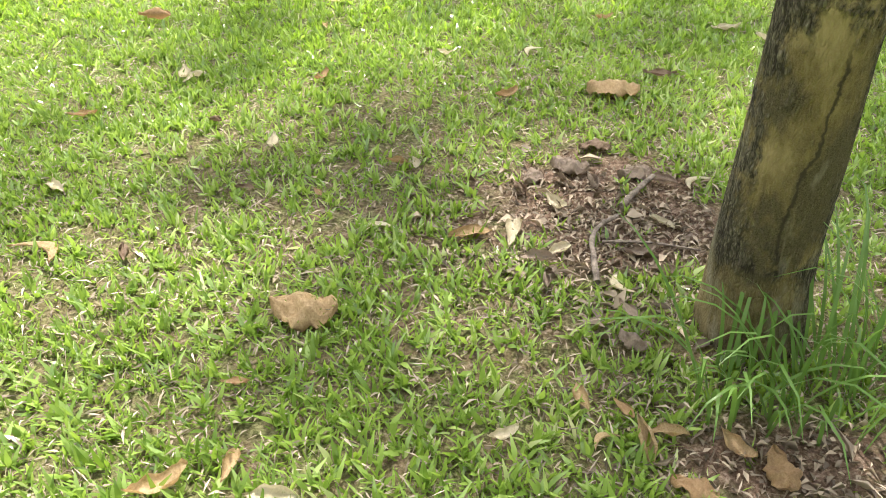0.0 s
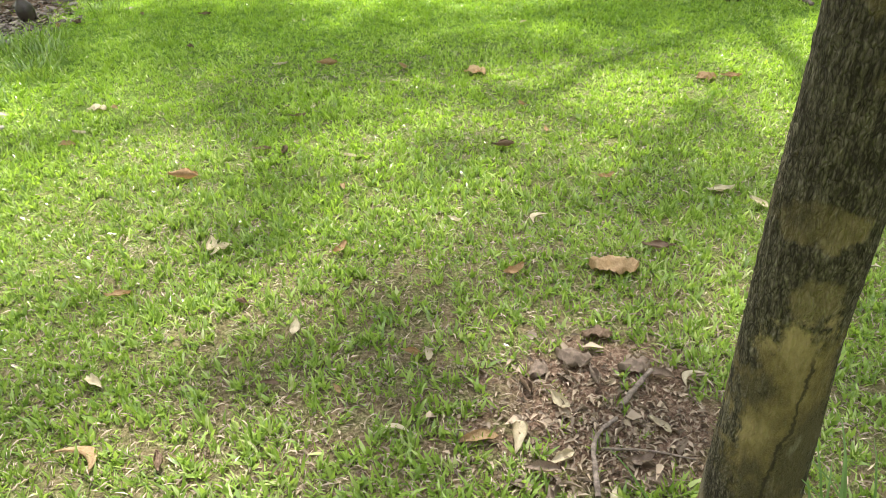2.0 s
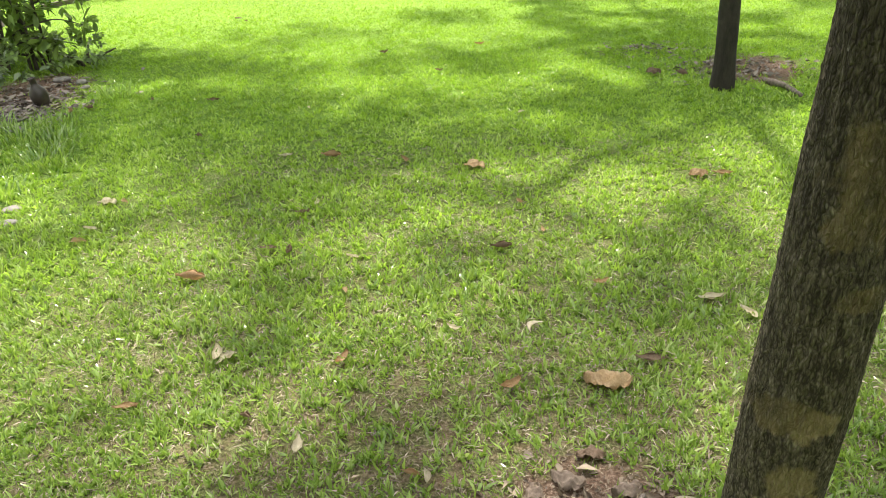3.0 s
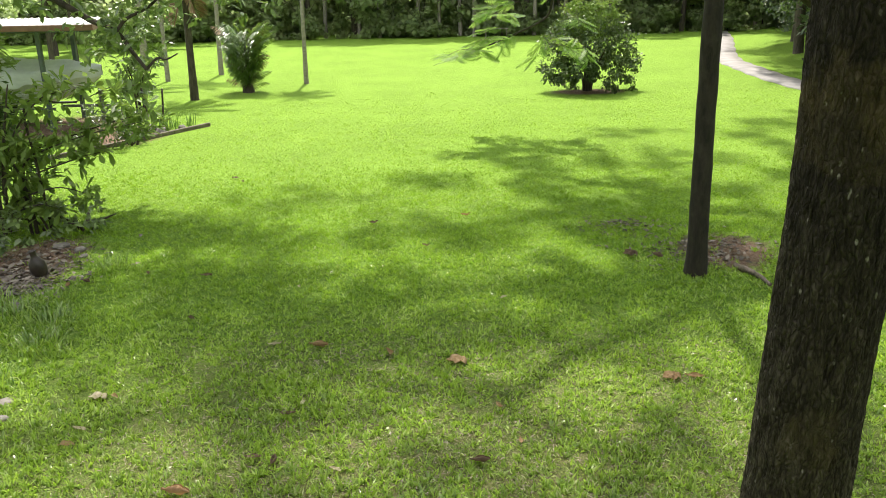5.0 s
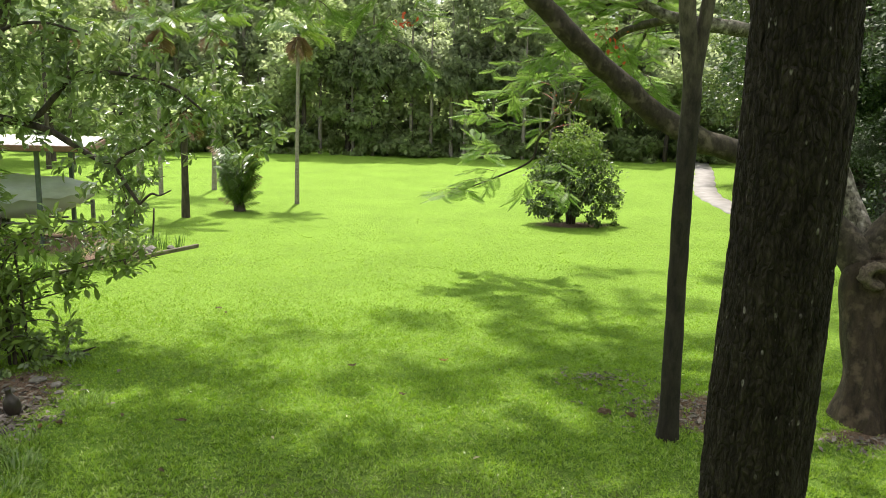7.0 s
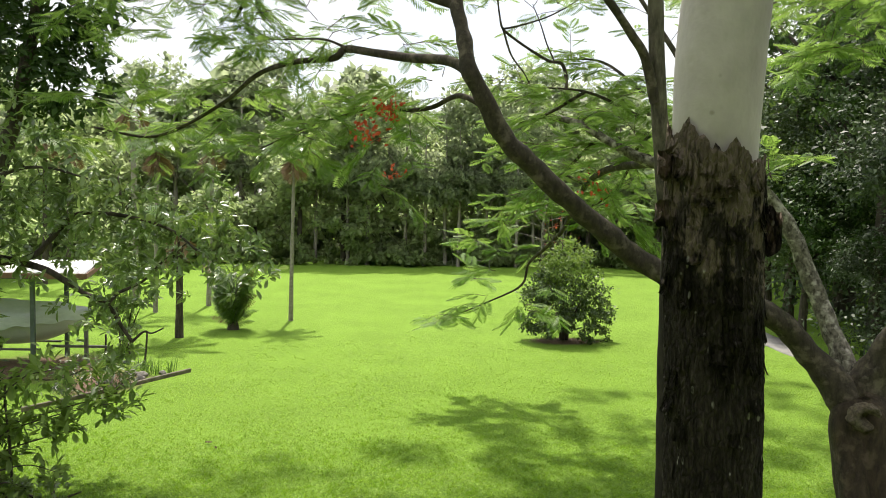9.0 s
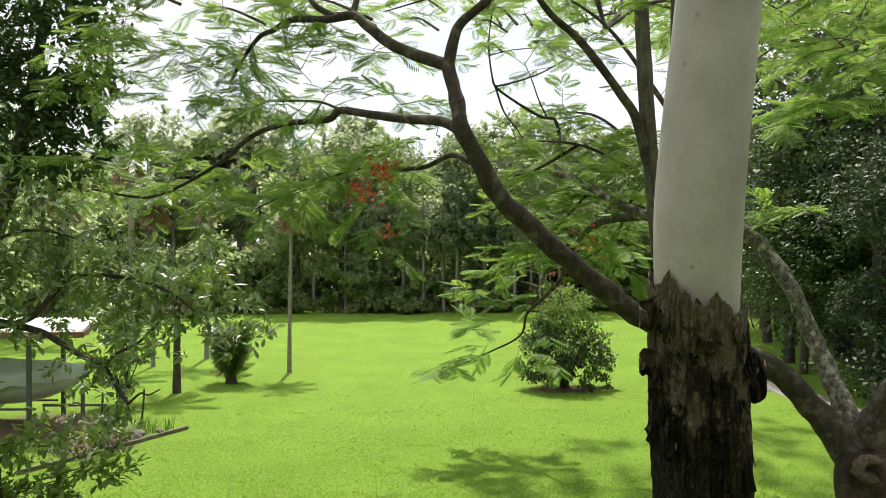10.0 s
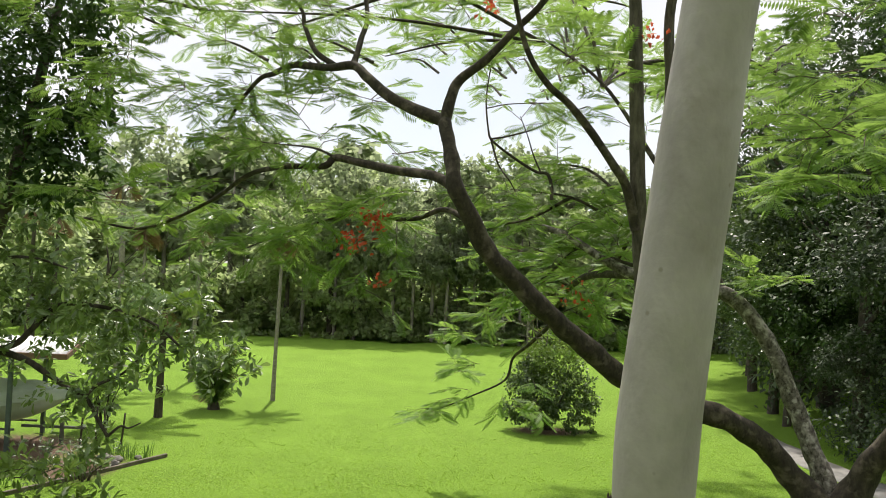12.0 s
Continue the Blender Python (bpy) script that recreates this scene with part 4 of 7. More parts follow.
def flame_tree():
    t = thing("flame_tree", (0, 0, 0), "spreading feathery-leaved tree with long arching brown limbs", "tree")
    V, F = tube([(5.12, 8.4, -0.15), (5.12, 8.5, 0.3), (5.14, 8.7, 0.9), (5.16, 8.9, 1.5), (5.17, 9.0, 1.75), (5.18, 9.06, 2.0)], (0.52, 0.39, 0.35, 0.355, 0.28, 0.12), 56, 12, 0.14, 2.0)
    axis = np.column_stack([np.interp(V[:, 2], (0.3, 1.9), (5.12, 5.18)), np.interp(V[:, 2], (-0.15, 2.15), (8.4, 9.1))])
    turn = np.arctan2(V[:, 1] - axis[:, 1], V[:, 0] - axis[:, 0])
    fold = -0.28 * np.exp(-((np.mod(turn + 1.75 + 0.15 * V[:, 2] + np.pi, 2 * np.pi) - np.pi) / 0.2) ** 2) - 0.16 * np.exp(-((np.mod(turn + 2.5 - 0.1 * V[:, 2] + np.pi, 2 * np.pi) - np.pi) / 0.18) ** 2) + 0.05 * np.cos(5 * turn + V[:, 2])
    V[:, :2] += (V[:, :2] - axis) * fold[:, None]
    mesh_part("trunk", V, F, M_TRUNK, t, "", True)
    bm = bmesh.new()
    bmesh.ops.create_uvsphere(bm, u_segments=28, v_segments=18, radius=1.0)
    for v in bm.verts:
        ring = math.hypot(v.co.x, v.co.z)
        k = 1 + 0.22 * noise.noise(v.co * 2.3) + 0.08 * noise.noise(v.co * 7)
        dent = 1.5 * math.exp(-(ring / 0.5) ** 2) if v.co.y < 0 else 0.0
        v.co = Vector((v.co.x * k * 0.19, v.co.y * (k - dent) * 0.15, v.co.z * k * 0.16)) + Vector((5.04, 8.62, 1.65))
    part("burl", bm, M_BURL, t, "brown fibrous burl with a hollow middle", True)
    limb_a = [(5.16, 8.95, 1.15), (5.05, 9.02, 1.7), (4.62, 9.1, 2.24), (4.36, 9.1, 2.54), (3.81, 9, 2.89), (3.14, 8.9, 3.07), (2.59, 8.8, 3.31), (2.13, 8.7, 3.62), (1.59, 8.5, 4.05), (1.21, 8.4, 4.38), (0.886, 8.3, 4.68), (0.696, 8.2, 4.97), (0.485, 8.1, 5.34), (0.425, 8.2, 5.63), (0.333, 8.5, 6.14)]
    rad_a = (0.25, 0.215, 0.148, 0.138, 0.132, 0.128, 0.124, 0.119, 0.114, 0.11, 0.105, 0.098, 0.088, 0.08, 0.074)
    limb_b = [(5.16, 9.0, 1.2), (5.15, 9.2, 1.88), (5.05, 9.4, 2.42), (4.86, 9.6, 3.02), (4.62, 9.7, 3.64), (4.37, 9.8, 4.06), (4.04, 9.9, 4.37), (3.49, 9.95, 4.45), (2.91, 10, 4.55), (2.49, 10.1, 4.75), (2.06, 10.2, 5.01), (1.72, 10.3, 5.13)]
    rad_b = (0.24, 0.18, 0.12, 0.108, 0.104, 0.10, 0.095, 0.09, 0.075, 0.06, 0.05, 0.035)
    limb_d = [(5.15, 8.95, 1.2), (5.24, 9.0, 1.85), (5.43, 8.9, 2.42), (5.68, 8.6, 3.02), (6, 8.1, 4.01), (6.11, 7.4, 5.21), (5.72, 6.4, 6.21), (4.93, 5.4, 6.91)]
    rad_d = (0.25, 0.21, 0.15, 0.13, 0.11, 0.085, 0.06, 0.03)
    left_up = [(0.333, 8.5, 6.14), (0.027, 8.66, 6.27), (-0.308, 8.82, 6.45), (-0.586, 8.98, 6.7), (-0.766, 9.14, 6.86), (-1.09, 9.3, 6.86), (-1.57, 9.745, 6.98), (-1.9, 10.18, 6.96), (-2.14, 10.48, 6.95), (-2.44, 10.84, 6.74), (-2.63, 10.9, 6.43)]
    up_1 = [(-0.766, 9.14, 6.86), (-0.71, 9.39, 7.25), (-0.673, 9.64, 7.67), (-0.924, 9.89, 8.44), (-1.72, 10.14, 9.59), (-3.22, 10.9, 11.1)]
    up_2 = [(-1.02, 9.3, 6.9), (-1.28, 9.55, 7.12), (-1.46, 9.8, 7.48), (-1.67, 10.05, 7.91), (-2.92, 11, 8.97), (-4.87, 11, 9.45)]
    right_up = [(0.333, 8.5, 6.14), (0.394, 8.5, 6.42), (0.486, 8.5, 6.61), (0.749, 8.4, 6.81), (1.03, 8.3, 7.11), (1.32, 8.2, 7.41), (1.59, 8, 7.85), (1.61, 7, 8.45), (1.21, 5.8, 8.85)]
    low_left = [(0.485, 8.1, 5.34), (0.253, 8.382, 5.51), (-0.2, 8.764, 5.6), (-0.607, 9.045, 5.7), (-0.938, 9.307, 5.78), (-1.09, 9.309, 5.67), (-1.68, 9.891, 5.71), (-2.27, 10.64, 5.66), (-2.88, 11.34, 5.38), (-3.73, 12, 5.05), (-4.23, 12, 4.91), (-5.01, 12, 5.04)]
    low_up = [(-0.901, 8.98, 5.74), (-1.19, 9.207, 5.87), (-1.7, 9.918, 6.0), (-2.2, 10.5, 6.1)]
    mid = [(0.706, 8.2, 4.97), (0.391, 8.6, 5.17), (0.077, 9, 5.08), (-0.268, 9.4, 5.09), (-0.735, 10, 5.16), (-1.54, 10.3, 4.94), (-2.32, 10.69, 4.64)]
    bare_net = [
        [(1.85, 10.40, 5.50), (1.84, 10.40, 5.68), (1.78, 10.40, 5.84), (1.62, 10.40, 5.87), (1.40, 10.40, 5.99), (1.14, 10.40, 6.16), (1.00, 10.40, 6.28), (0.96, 10.40, 6.40), (0.92, 10.40, 6.69), (0.92, 10.40, 6.95), (0.98, 10.40, 7.41)],
        [(1.00, 10.40, 6.28), (1.20, 10.40, 6.32), (1.52, 10.40, 6.42), (1.77, 10.40, 6.54), (2.02, 10.40, 6.69), (2.26, 10.40, 6.77)],
        [(1.68, 10.40, 5.88), (1.58, 10.40, 6.09), (1.49, 10.40, 6.35), (1.38, 10.40, 6.61)],
        [(1.00, 10.40, 6.28), (1.11, 10.40, 5.95), (1.28, 10.40, 5.72), (1.36, 10.40, 5.58)],
        [(0.92, 10.40, 6.69), (1.21, 10.40, 6.76), (1.60, 10.40, 6.79), (1.87, 10.40, 6.79)],
    ]
    back = [(2.91, 10, 4.55), (2.68, 12, 4.49), (2.65, 14, 4.09), (2.62, 15, 3.53), (2.33, 15.5, 3.11), (2.08, 16, 2.77), (1.93, 16, 2.32), (1.25, 15.8, 2), (0.435, 15.3, 1.73)]
    high_b = [(4.04, 9.9, 4.37), (3.69, 10.2, 5.23), (3.19, 10.6, 6.25), (2.59, 11, 7.26), (1.78, 11.4, 7.97)]
    for name, pts, rad, mat in (("limb", limb_a, rad_a, M_LIMB), ("limb", limb_b, rad_b, M_LIMB_PALE), ("limb", limb_d, rad_d, M_LIMB)):
        V, F = tube(pts, rad, 20, 10, 0.24, 5.0)
        mesh_part(name, V, F, mat, t, "", True)
    for pts, r0, r1 in ((left_up, 0.075, 0.02), (up_1, 0.04, 0.012), (up_2, 0.04, 0.01), (right_up, 0.07, 0.012), (low_left, 0.06, 0.016), (low_up, 0.017, 0.006), (mid, 0.035, 0.008), (bare_net[0], 0.026, 0.008), (bare_net[1], 0.014, 0.005), (bare_net[2], 0.013, 0.005), (bare_net[3], 0.016, 0.006), (bare_net[4], 0.009, 0.004), (back, 0.06, 0.01), (high_b, 0.06, 0.012)):
        V, F = tube(pts, np.linspace(r0, r1, len(pts)), 9, 6, 0.12, 5.0)
        mesh_part("branch", V, F, M_LIMB, t, "", True)
    outer_left = [
        [(-3.0, 10.9, 7.9), (-3.5, 10.9, 7.6), (-4.1, 10.9, 7.3)],
        [(-3.2, 10.9, 7.4), (-3.7, 10.9, 7.2), (-4.3, 10.9, 7.0)],
        [(-2.0, 10.6, 7.2), (-2.6, 10.8, 6.9), (-3.1, 10.9, 6.6)],
        [(-1.2, 10, 6.1), (-0.7, 9.8, 6.0), (-0.2, 9.6, 5.9)],
        [(-2.9, 10.9, 6.9), (-3.4, 10.9, 6.8), (-4.0, 10.9, 6.6)],
        [(-3.0, 10.9, 6.5), (-3.5, 10.9, 6.3), (-4.1, 10.9, 6.25)],
        [(-0.9, 9.6, 6.7), (-0.5, 9.6, 6.55), (0.1, 9.6, 6.45)],
        [(-1.6, 10, 7.0), (-1.1, 9.9, 6.75), (-0.5, 9.7, 6.6)],
        [(-2.37, 10.76, 7.17), (-3.07, 10.9, 7.66), (-3.77, 10.9, 7.88)],
        [(-2.36, 10.75, 6.71), (-3.11, 10.9, 6.86), (-3.82, 10.9, 7)],
        [(-1.96, 10.26, 6.92), (-2.61, 10.9, 6.39), (-3.15, 10.9, 6.07)],
        [(-1.6, 10.1, 7.5), (-2.31, 10.69, 7.87), (-3.25, 10.9, 8.22)],
        [(-1.22, 9.8, 6.41), (-1.85, 10.12, 6.52), (-2.62, 10.9, 6.17)],
        [(-0.861, 9, 5.76), (-1.28, 9.341, 6.12), (-1.68, 9.896, 6.64)],
        [(-0.502, 8.2, 7.23), (-1.19, 9.211, 7.59), (-2.03, 10.35, 8.16)],
        [(1.1, 8.3, 7.08), (1.33, 8.2, 7.3), (1.66, 8, 7.19)],
        [(1.04, 6.7, 6.39), (1.41, 6.8, 6.38), (1.74, 6.9, 6.22)],
        [(0.87, 8.4, 6.72), (1.05, 8.3, 6.52), (1.23, 8.2, 6.32)],
    ]
    outer_low = [
        [(0.8, 8.4, 7.09), (0.417, 8.4, 7.33), (0.044, 8.3, 7.41)],
        [(-2.2, 10.56, 5.67), (-2.72, 10.9, 4.98), (-3.09, 10.9, 4.5)],
        [(-2.73, 10.9, 5.36), (-3.38, 10.9, 5.43), (-3.84, 10.9, 5.49)],
        [(-1.66, 10, 5.74), (-1.88, 10.16, 5.11), (-1.96, 10.26, 4.67)],
        [(-1.09, 9.054, 5.48), (-1.24, 9.285, 5.01), (-1.38, 9.481, 4.47)],
        [(-0.624, 10, 5.2), (-0.594, 9.9, 4.8), (-0.55, 9.8, 4.45), (-0.6, 9.75, 4.15)],
        [(-0.228, 9.4, 5.09), (-0.148, 9.4, 4.79), (-0.199, 9.4, 4.38)],
        [(-0.602, 9.6, 5.48), (-1.01, 9.6, 5.05), (-1.42, 9.6, 4.83)],
        [(0.239, 9, 5.45), (-0.166, 9.2, 5.33), (-0.712, 9.4, 5.25)],
        [(2.06, 10.2, 5.07), (1.61, 10.3, 5.26), (1.17, 10.4, 5.33)],
    ]
    outer_right = [
        [(5.4, 8.4, 6.6), (4.7, 8.0, 6.3), (4.0, 7.7, 5.9)],
        [(5.5, 8.4, 6.1), (4.5, 8.0, 5.7), (3.8, 7.8, 5.5)],
        [(5.4, 8.4, 6.9), (4.9, 8.2, 6.9), (4.2, 7.9, 6.5)],
        [(5.5, 8.4, 6.4), (5.0, 8.8, 6.0), (4.3, 9.0, 5.6)],
        [(5.4, 8.4, 6.6), (5.0, 7.6, 6.4), (4.6, 7.0, 6.0)],
        [(2.42, 10.1, 4.79), (1.97, 10.5, 4.75), (1.38, 10.8, 4.82)],
        [(2.89, 10, 4.59), (2.69, 10.3, 5), (2.44, 10.6, 5.32)],
        [(1.77, 10.3, 5.12), (1.31, 10.4, 5.56), (0.927, 10.4, 5.62)],
        [(2.1, 10.5, 5.53), (2.58, 10.6, 5.63), (2.98, 10.6, 5.41)],
        [(2.6, 10.5, 4.39), (2.18, 10.8, 4.45), (1.74, 11, 4.36)],
        [(3.04, 11, 3.91), (2.75, 11.5, 3.71), (2.42, 12, 3.84)],
        [(3.38, 5.2, 6.33), (3.15, 5.4, 6.47), (2.91, 5.6, 6.56)],
        [(3.48, 5.3, 6.04), (3.3, 5.5, 6.12), (3.1, 5.7, 6.08)],
        [(3.49, 5.3, 5.63), (3.23, 5.5, 5.61), (2.93, 5.8, 5.7)],
    ]
    lit = [
        [(3.14, 11.00, 4.68), (2.52, 12.00, 4.92), (1.81, 12.60, 4.81)],
        [(2.96, 11.00, 5.24), (2.40, 12.00, 5.70), (1.51, 12.80, 5.87)],
        [(3.17, 11.50, 5.02), (3.11, 13.00, 4.22), (2.54, 14.00, 3.76)],
        [(2.40, 12.00, 5.70), (1.79, 12.60, 5.36), (1.20, 13.20, 5.27)],
        [(2.52, 12.00, 4.92), (2.07, 13.00, 4.36), (1.48, 13.60, 4.13)],
        [(3.02, 11.00, 5.56), (2.64, 12.00, 6.15), (2.02, 12.60, 6.28)],
    ]
    outer_near = [
        [(4.81, 9, 4.49), (4.5, 9.2, 4.54), (4.07, 9.5, 4.45)],
        [(3.77, 7, 6.8), (3.54, 7.2, 6.69), (3.41, 7.4, 6.4)],
        [(-4.52, 10.9, 6.49), (-4.75, 10.9, 6.4), (-4.97, 10.9, 6.35)],
        [(-4.87, 10.9, 7.82), (-5.36, 10.9, 7.88), (-5.81, 10.9, 7.71)],
        [(-4.08, 10.9, 7.45), (-4.38, 10.9, 7.05), (-4.82, 10.9, 6.55)],
        [(-3.81, 10.9, 4.9), (-4.29, 10.9, 5.31), (-4.92, 10.9, 5.36)],
    ]
    # upper boughs, mostly out of view, added to cast dappled shade on the lawn
    high_near = [
        [(2.6, 11, 7.2), (2.2, 11.2, 8.6), (1, 11.6, 9)],
        [(2.2, 11.2, 8.6), (1.6, 10.6, 8.9), (0.4, 10.6, 9.2)],
        [(1, 11.6, 9), (0.2, 11, 9.1), (-0.6, 10.6, 9.2)],
        [(3.4, 9.2, 8.7), (2.6, 10, 9), (1.4, 10.4, 9.2)],
        [(1.8, 11.4, 7.9), (0.6, 12.2, 8.1), (-0.6, 12.6, 7.9)],
        [(2.6, 11, 7.2), (3.4, 11.8, 7.8), (4.2, 12.4, 8)],
        [(1.8, 11.4, 7.9), (-0.6, 11.9, 8.3), (-3.4, 12.3, 8.4)],
        [(1.8, 11.4, 7.9), (0, 10.9, 8.5), (-2.2, 11, 8.6)],
        [(0, 10.9, 8.5), (-1.6, 12.6, 8.5), (-2.6, 13.4, 8.4)],
        [(1.8, 11.4, 7.9), (1.4, 12.6, 8.4), (0.4, 13.6, 8.5)],
    ]
    high_far = [
        [(6, 8.1, 4.2), (5.7, 8.4, 5.6), (5.4, 8.4, 6.9)],
        [(-3.4, 12.3, 8.4), (-4.2, 11.4, 8.3), (-4.6, 10.6, 8.2)],
        [(1.2, 5.8, 8.8), (2.4, 7.6, 8.9), (3.4, 9.2, 8.7)],
        [(3.7, 10.2, 5.2), (4.6, 11, 6.6), (5.4, 11.6, 7.2)],
        [(3.4, 11.8, 7.8), (5, 12.5, 8.2), (6.2, 13.2, 8)],
        [(4.2, 12.4, 8), (5, 14, 8.4), (5.6, 15.2, 8.2)],
        [(2.6, 11, 7.2), (3.2, 13, 8), (2.6, 14.6, 8.2)],
        [(3.4, 11.8, 7.8), (4.4, 13.6, 8.2), (4.8, 15, 8.2)],
        [(6, 8.1, 4.2), (6.8, 8.6, 5.6), (7.2, 9.2, 6.6)],
        [(6.1, 7.4, 5.2), (6.9, 6.8, 6.2), (7.4, 6.4, 6.8)],
    ]
    high = high_near + high_far
    for pts in high:
        V, F = tube(pts, (0.03, 0.022, 0.01), 6, 5, 0.1, 5.0)
        mesh_part("branch", V, F, M_LIMB, t, "", True)
    sprays = [left_up[4:], up_1, up_2, right_up[2:], low_left[2:], low_up, mid, high_b[1:], limb_b[9:], limb_d[5:], bare_net[1][2:], bare_net[2][1:], bare_net[0][7:]]
    a, b = join_feather(feather(sprays, 5.4, 0.7, 8, 0.25, 0.15), feather(high, 2.4, 0.7, 7, 0.29, 0.1, tufts=1.1))
    c, d = join_feather(feather(outer_left, 7.0, 0.6, 8, 0.24, 0.0, tufts=0.7), feather(outer_right + outer_near + lit, 7.2, 0.6, 8, 0.27, 0.0))
    c, d = join_feather((c, d), feather(outer_low, 5.0, 0.6, 8, 0.27, 0.0))
    mesh_part("twig", *join(a, c), M_TWIG, t, kind="stuff")
    mesh_part("crown", *join(b, d), M_FROND, t, "fresh green feathery foliage")
    hanging = [
        [(2.11, 16, 2.77), (1.49, 16, 2.65), (0.93, 17.0, 2.3)],
        [(2.37, 15.5, 3.11), (1.8, 15.8, 3), (0.916, 16, 3.21)],
        [(1.95, 16, 2.32), (1.15, 15.8, 2.11), (0.355, 15.3, 1.71)],
        [(2.17, 16, 2.54), (2.52, 16, 2.32), (2.65, 16, 1.76)],
        [(1.85, 16, 2.1), (2.08, 16, 1.76), (1.5, 15.8, 1.55)],
        [(2.66, 14, 4.09), (2.15, 14.5, 3.92), (1.39, 15, 3.83)],
        [(2.65, 15, 3.53), (2.07, 15.3, 3.53), (1.22, 15.5, 3.64)],
    ]
    drawn = [[(2.7, 14.5, 4.0), (3.4, 15.2, 4.2), (4.2, 15.8, 4.0)], [(2.66, 14, 4.1), (3.2, 14.2, 4.6), (4.0, 14.6, 4.8)], [(2.65, 13, 4.3), (2.1, 13.4, 4.6), (1.3, 13.8, 4.9)]]
    # high boughs, mostly out of view, added to cast shade on the mid lawn
    shade_crest = [[(2.59, 11, 7.26), (2.5, 12.3, 8.6), (2.4, 13.5, 9.5)], [(2.4, 13.5, 9.5), (1.6, 14.4, 9.7), (0.4, 15.0, 9.9)], [(2.4, 13.5, 9.5), (2.8, 15.0, 9.9), (3.0, 16.4, 10.1)], [(1.6, 14.4, 9.7), (1.2, 15.6, 10.0), (1.4, 17.0, 10.2)], [(0.4, 15.0, 9.9), (-0.8, 15.2, 10.0), (-2.0, 15.0, 10.0)], [(2.8, 15.0, 9.9), (3.8, 15.6, 10.0), (4.6, 16.6, 10.2)]]
    # airy outer tufts of the crown, added over the open lawn to shade it
    shade_lace = []
    for row, (y, z) in enumerate(((13.8, 8.7), (15.2, 8.9), (16.8, 9.1), (18.4, 9.3), (20.0, 9.4), (21.6, 9.5))):
        left = (-5.0, -4.2, -2.6, -0.6, 1.0, 2.6)[row]
        for x in np.arange(left, 8.5, 1.7):
            tip = np.array([x + rng.uniform(-0.6, 0.6), y + rng.uniform(-0.6, 0.6), z + rng.uniform(-0.3, 0.5)])
            hub = np.array((2.6, 11.0, 7.3) if row < 2 else (3.2, 13.0, 8.0))
            back_off = unit(tip - hub)
            shade_lace.append([tip - back_off * rng.uniform(1.0, 1.6) - (0, 0, 0.25), tip - back_off * 0.6, tip])
    # more tufts to the right, added for the shade they cast
    for x, y, z in ((5.6, 17.2, 8.6), (6.9, 18.0, 8.9), (8.0, 19.2, 9.0), (6.2, 19.6, 9.2), (7.4, 20.8, 9.3), (8.8, 21.4, 9.2), (6.8, 22.4, 9.6), (8.2, 23.2, 9.6), (5.2, 14.6, 8.8), (6.4, 15.4, 9.0), (7.6, 16.4, 9.0)):
        shade_lace.append([(x - 0.5, y - 1.5, z - 0.3), (x - 0.2, y - 0.7, z), (x, y, z + 0.1)])
    for pts in drawn + shade_crest + shade_lace + lit:
        V, F = tube(pts, (0.03, 0.02, 0.008), 6, 5, 0.1, 5.0)
        mesh_part("branch", V, F, M_LIMB, t, "", True)
    e, f = join_feather(feather(drawn, 3.0, 0.7, 6, 0.34, 0.1), feather(shade_crest, 3.2, 0.7, 6, 0.34, 0.2, tufts=1.2))
    e, f = join_feather((e, f), feather(shade_lace, 7.0, 0.55, 6, 0.32, 0.3, tufts=0.9))
    mesh_part("twig", *e, M_TWIG, t, kind="stuff")
    mesh_part("crown", *f, M_FROND, t, "feathery foliage")
    a, b = feather(hanging, 4.6, 0.5, 6, 0.36, 0.0)
    mesh_part("twig", *a, M_TWIG, t, kind="stuff")
    mesh_part("crown", *b, M_FROND, t, "drooping spray of feathery foliage")
    for k in range(9):
        d = unit(np.array([rng.normal(-0.5, 0.5), rng.normal(0, 0.4), rng.normal(0.35, 0.5)]))
        q = np.array([2.55, 15.2, 3.3]) + rng.normal(0, 0.12, 3)
        V, F = tube([q, q + d * 0.35, q + d * 0.75 + (0, 0, 0.05)], (0.014, 0.01, 0.004), 5, 4, cap=False)
        mesh_part("bare_twig", V, F, M_LIMB_PALE, t, "leafless pale twig", True)
    for at, n, s in (((-0.41, 8.8, 5.03), 60, 0.08), ((-0.62, 8.8, 4.77), 60, 0.10), ((-0.32, 8.9, 4.32), 16, 0.05), ((0.75, 8.1, 7.3), 22, 0.05), ((2.2, 10.2, 4.3), 24, 0.12)):
        mesh_part("blossom", *flowers(at, n, s), M_PETAL, t, "scarlet blossoms", kind="stuff")


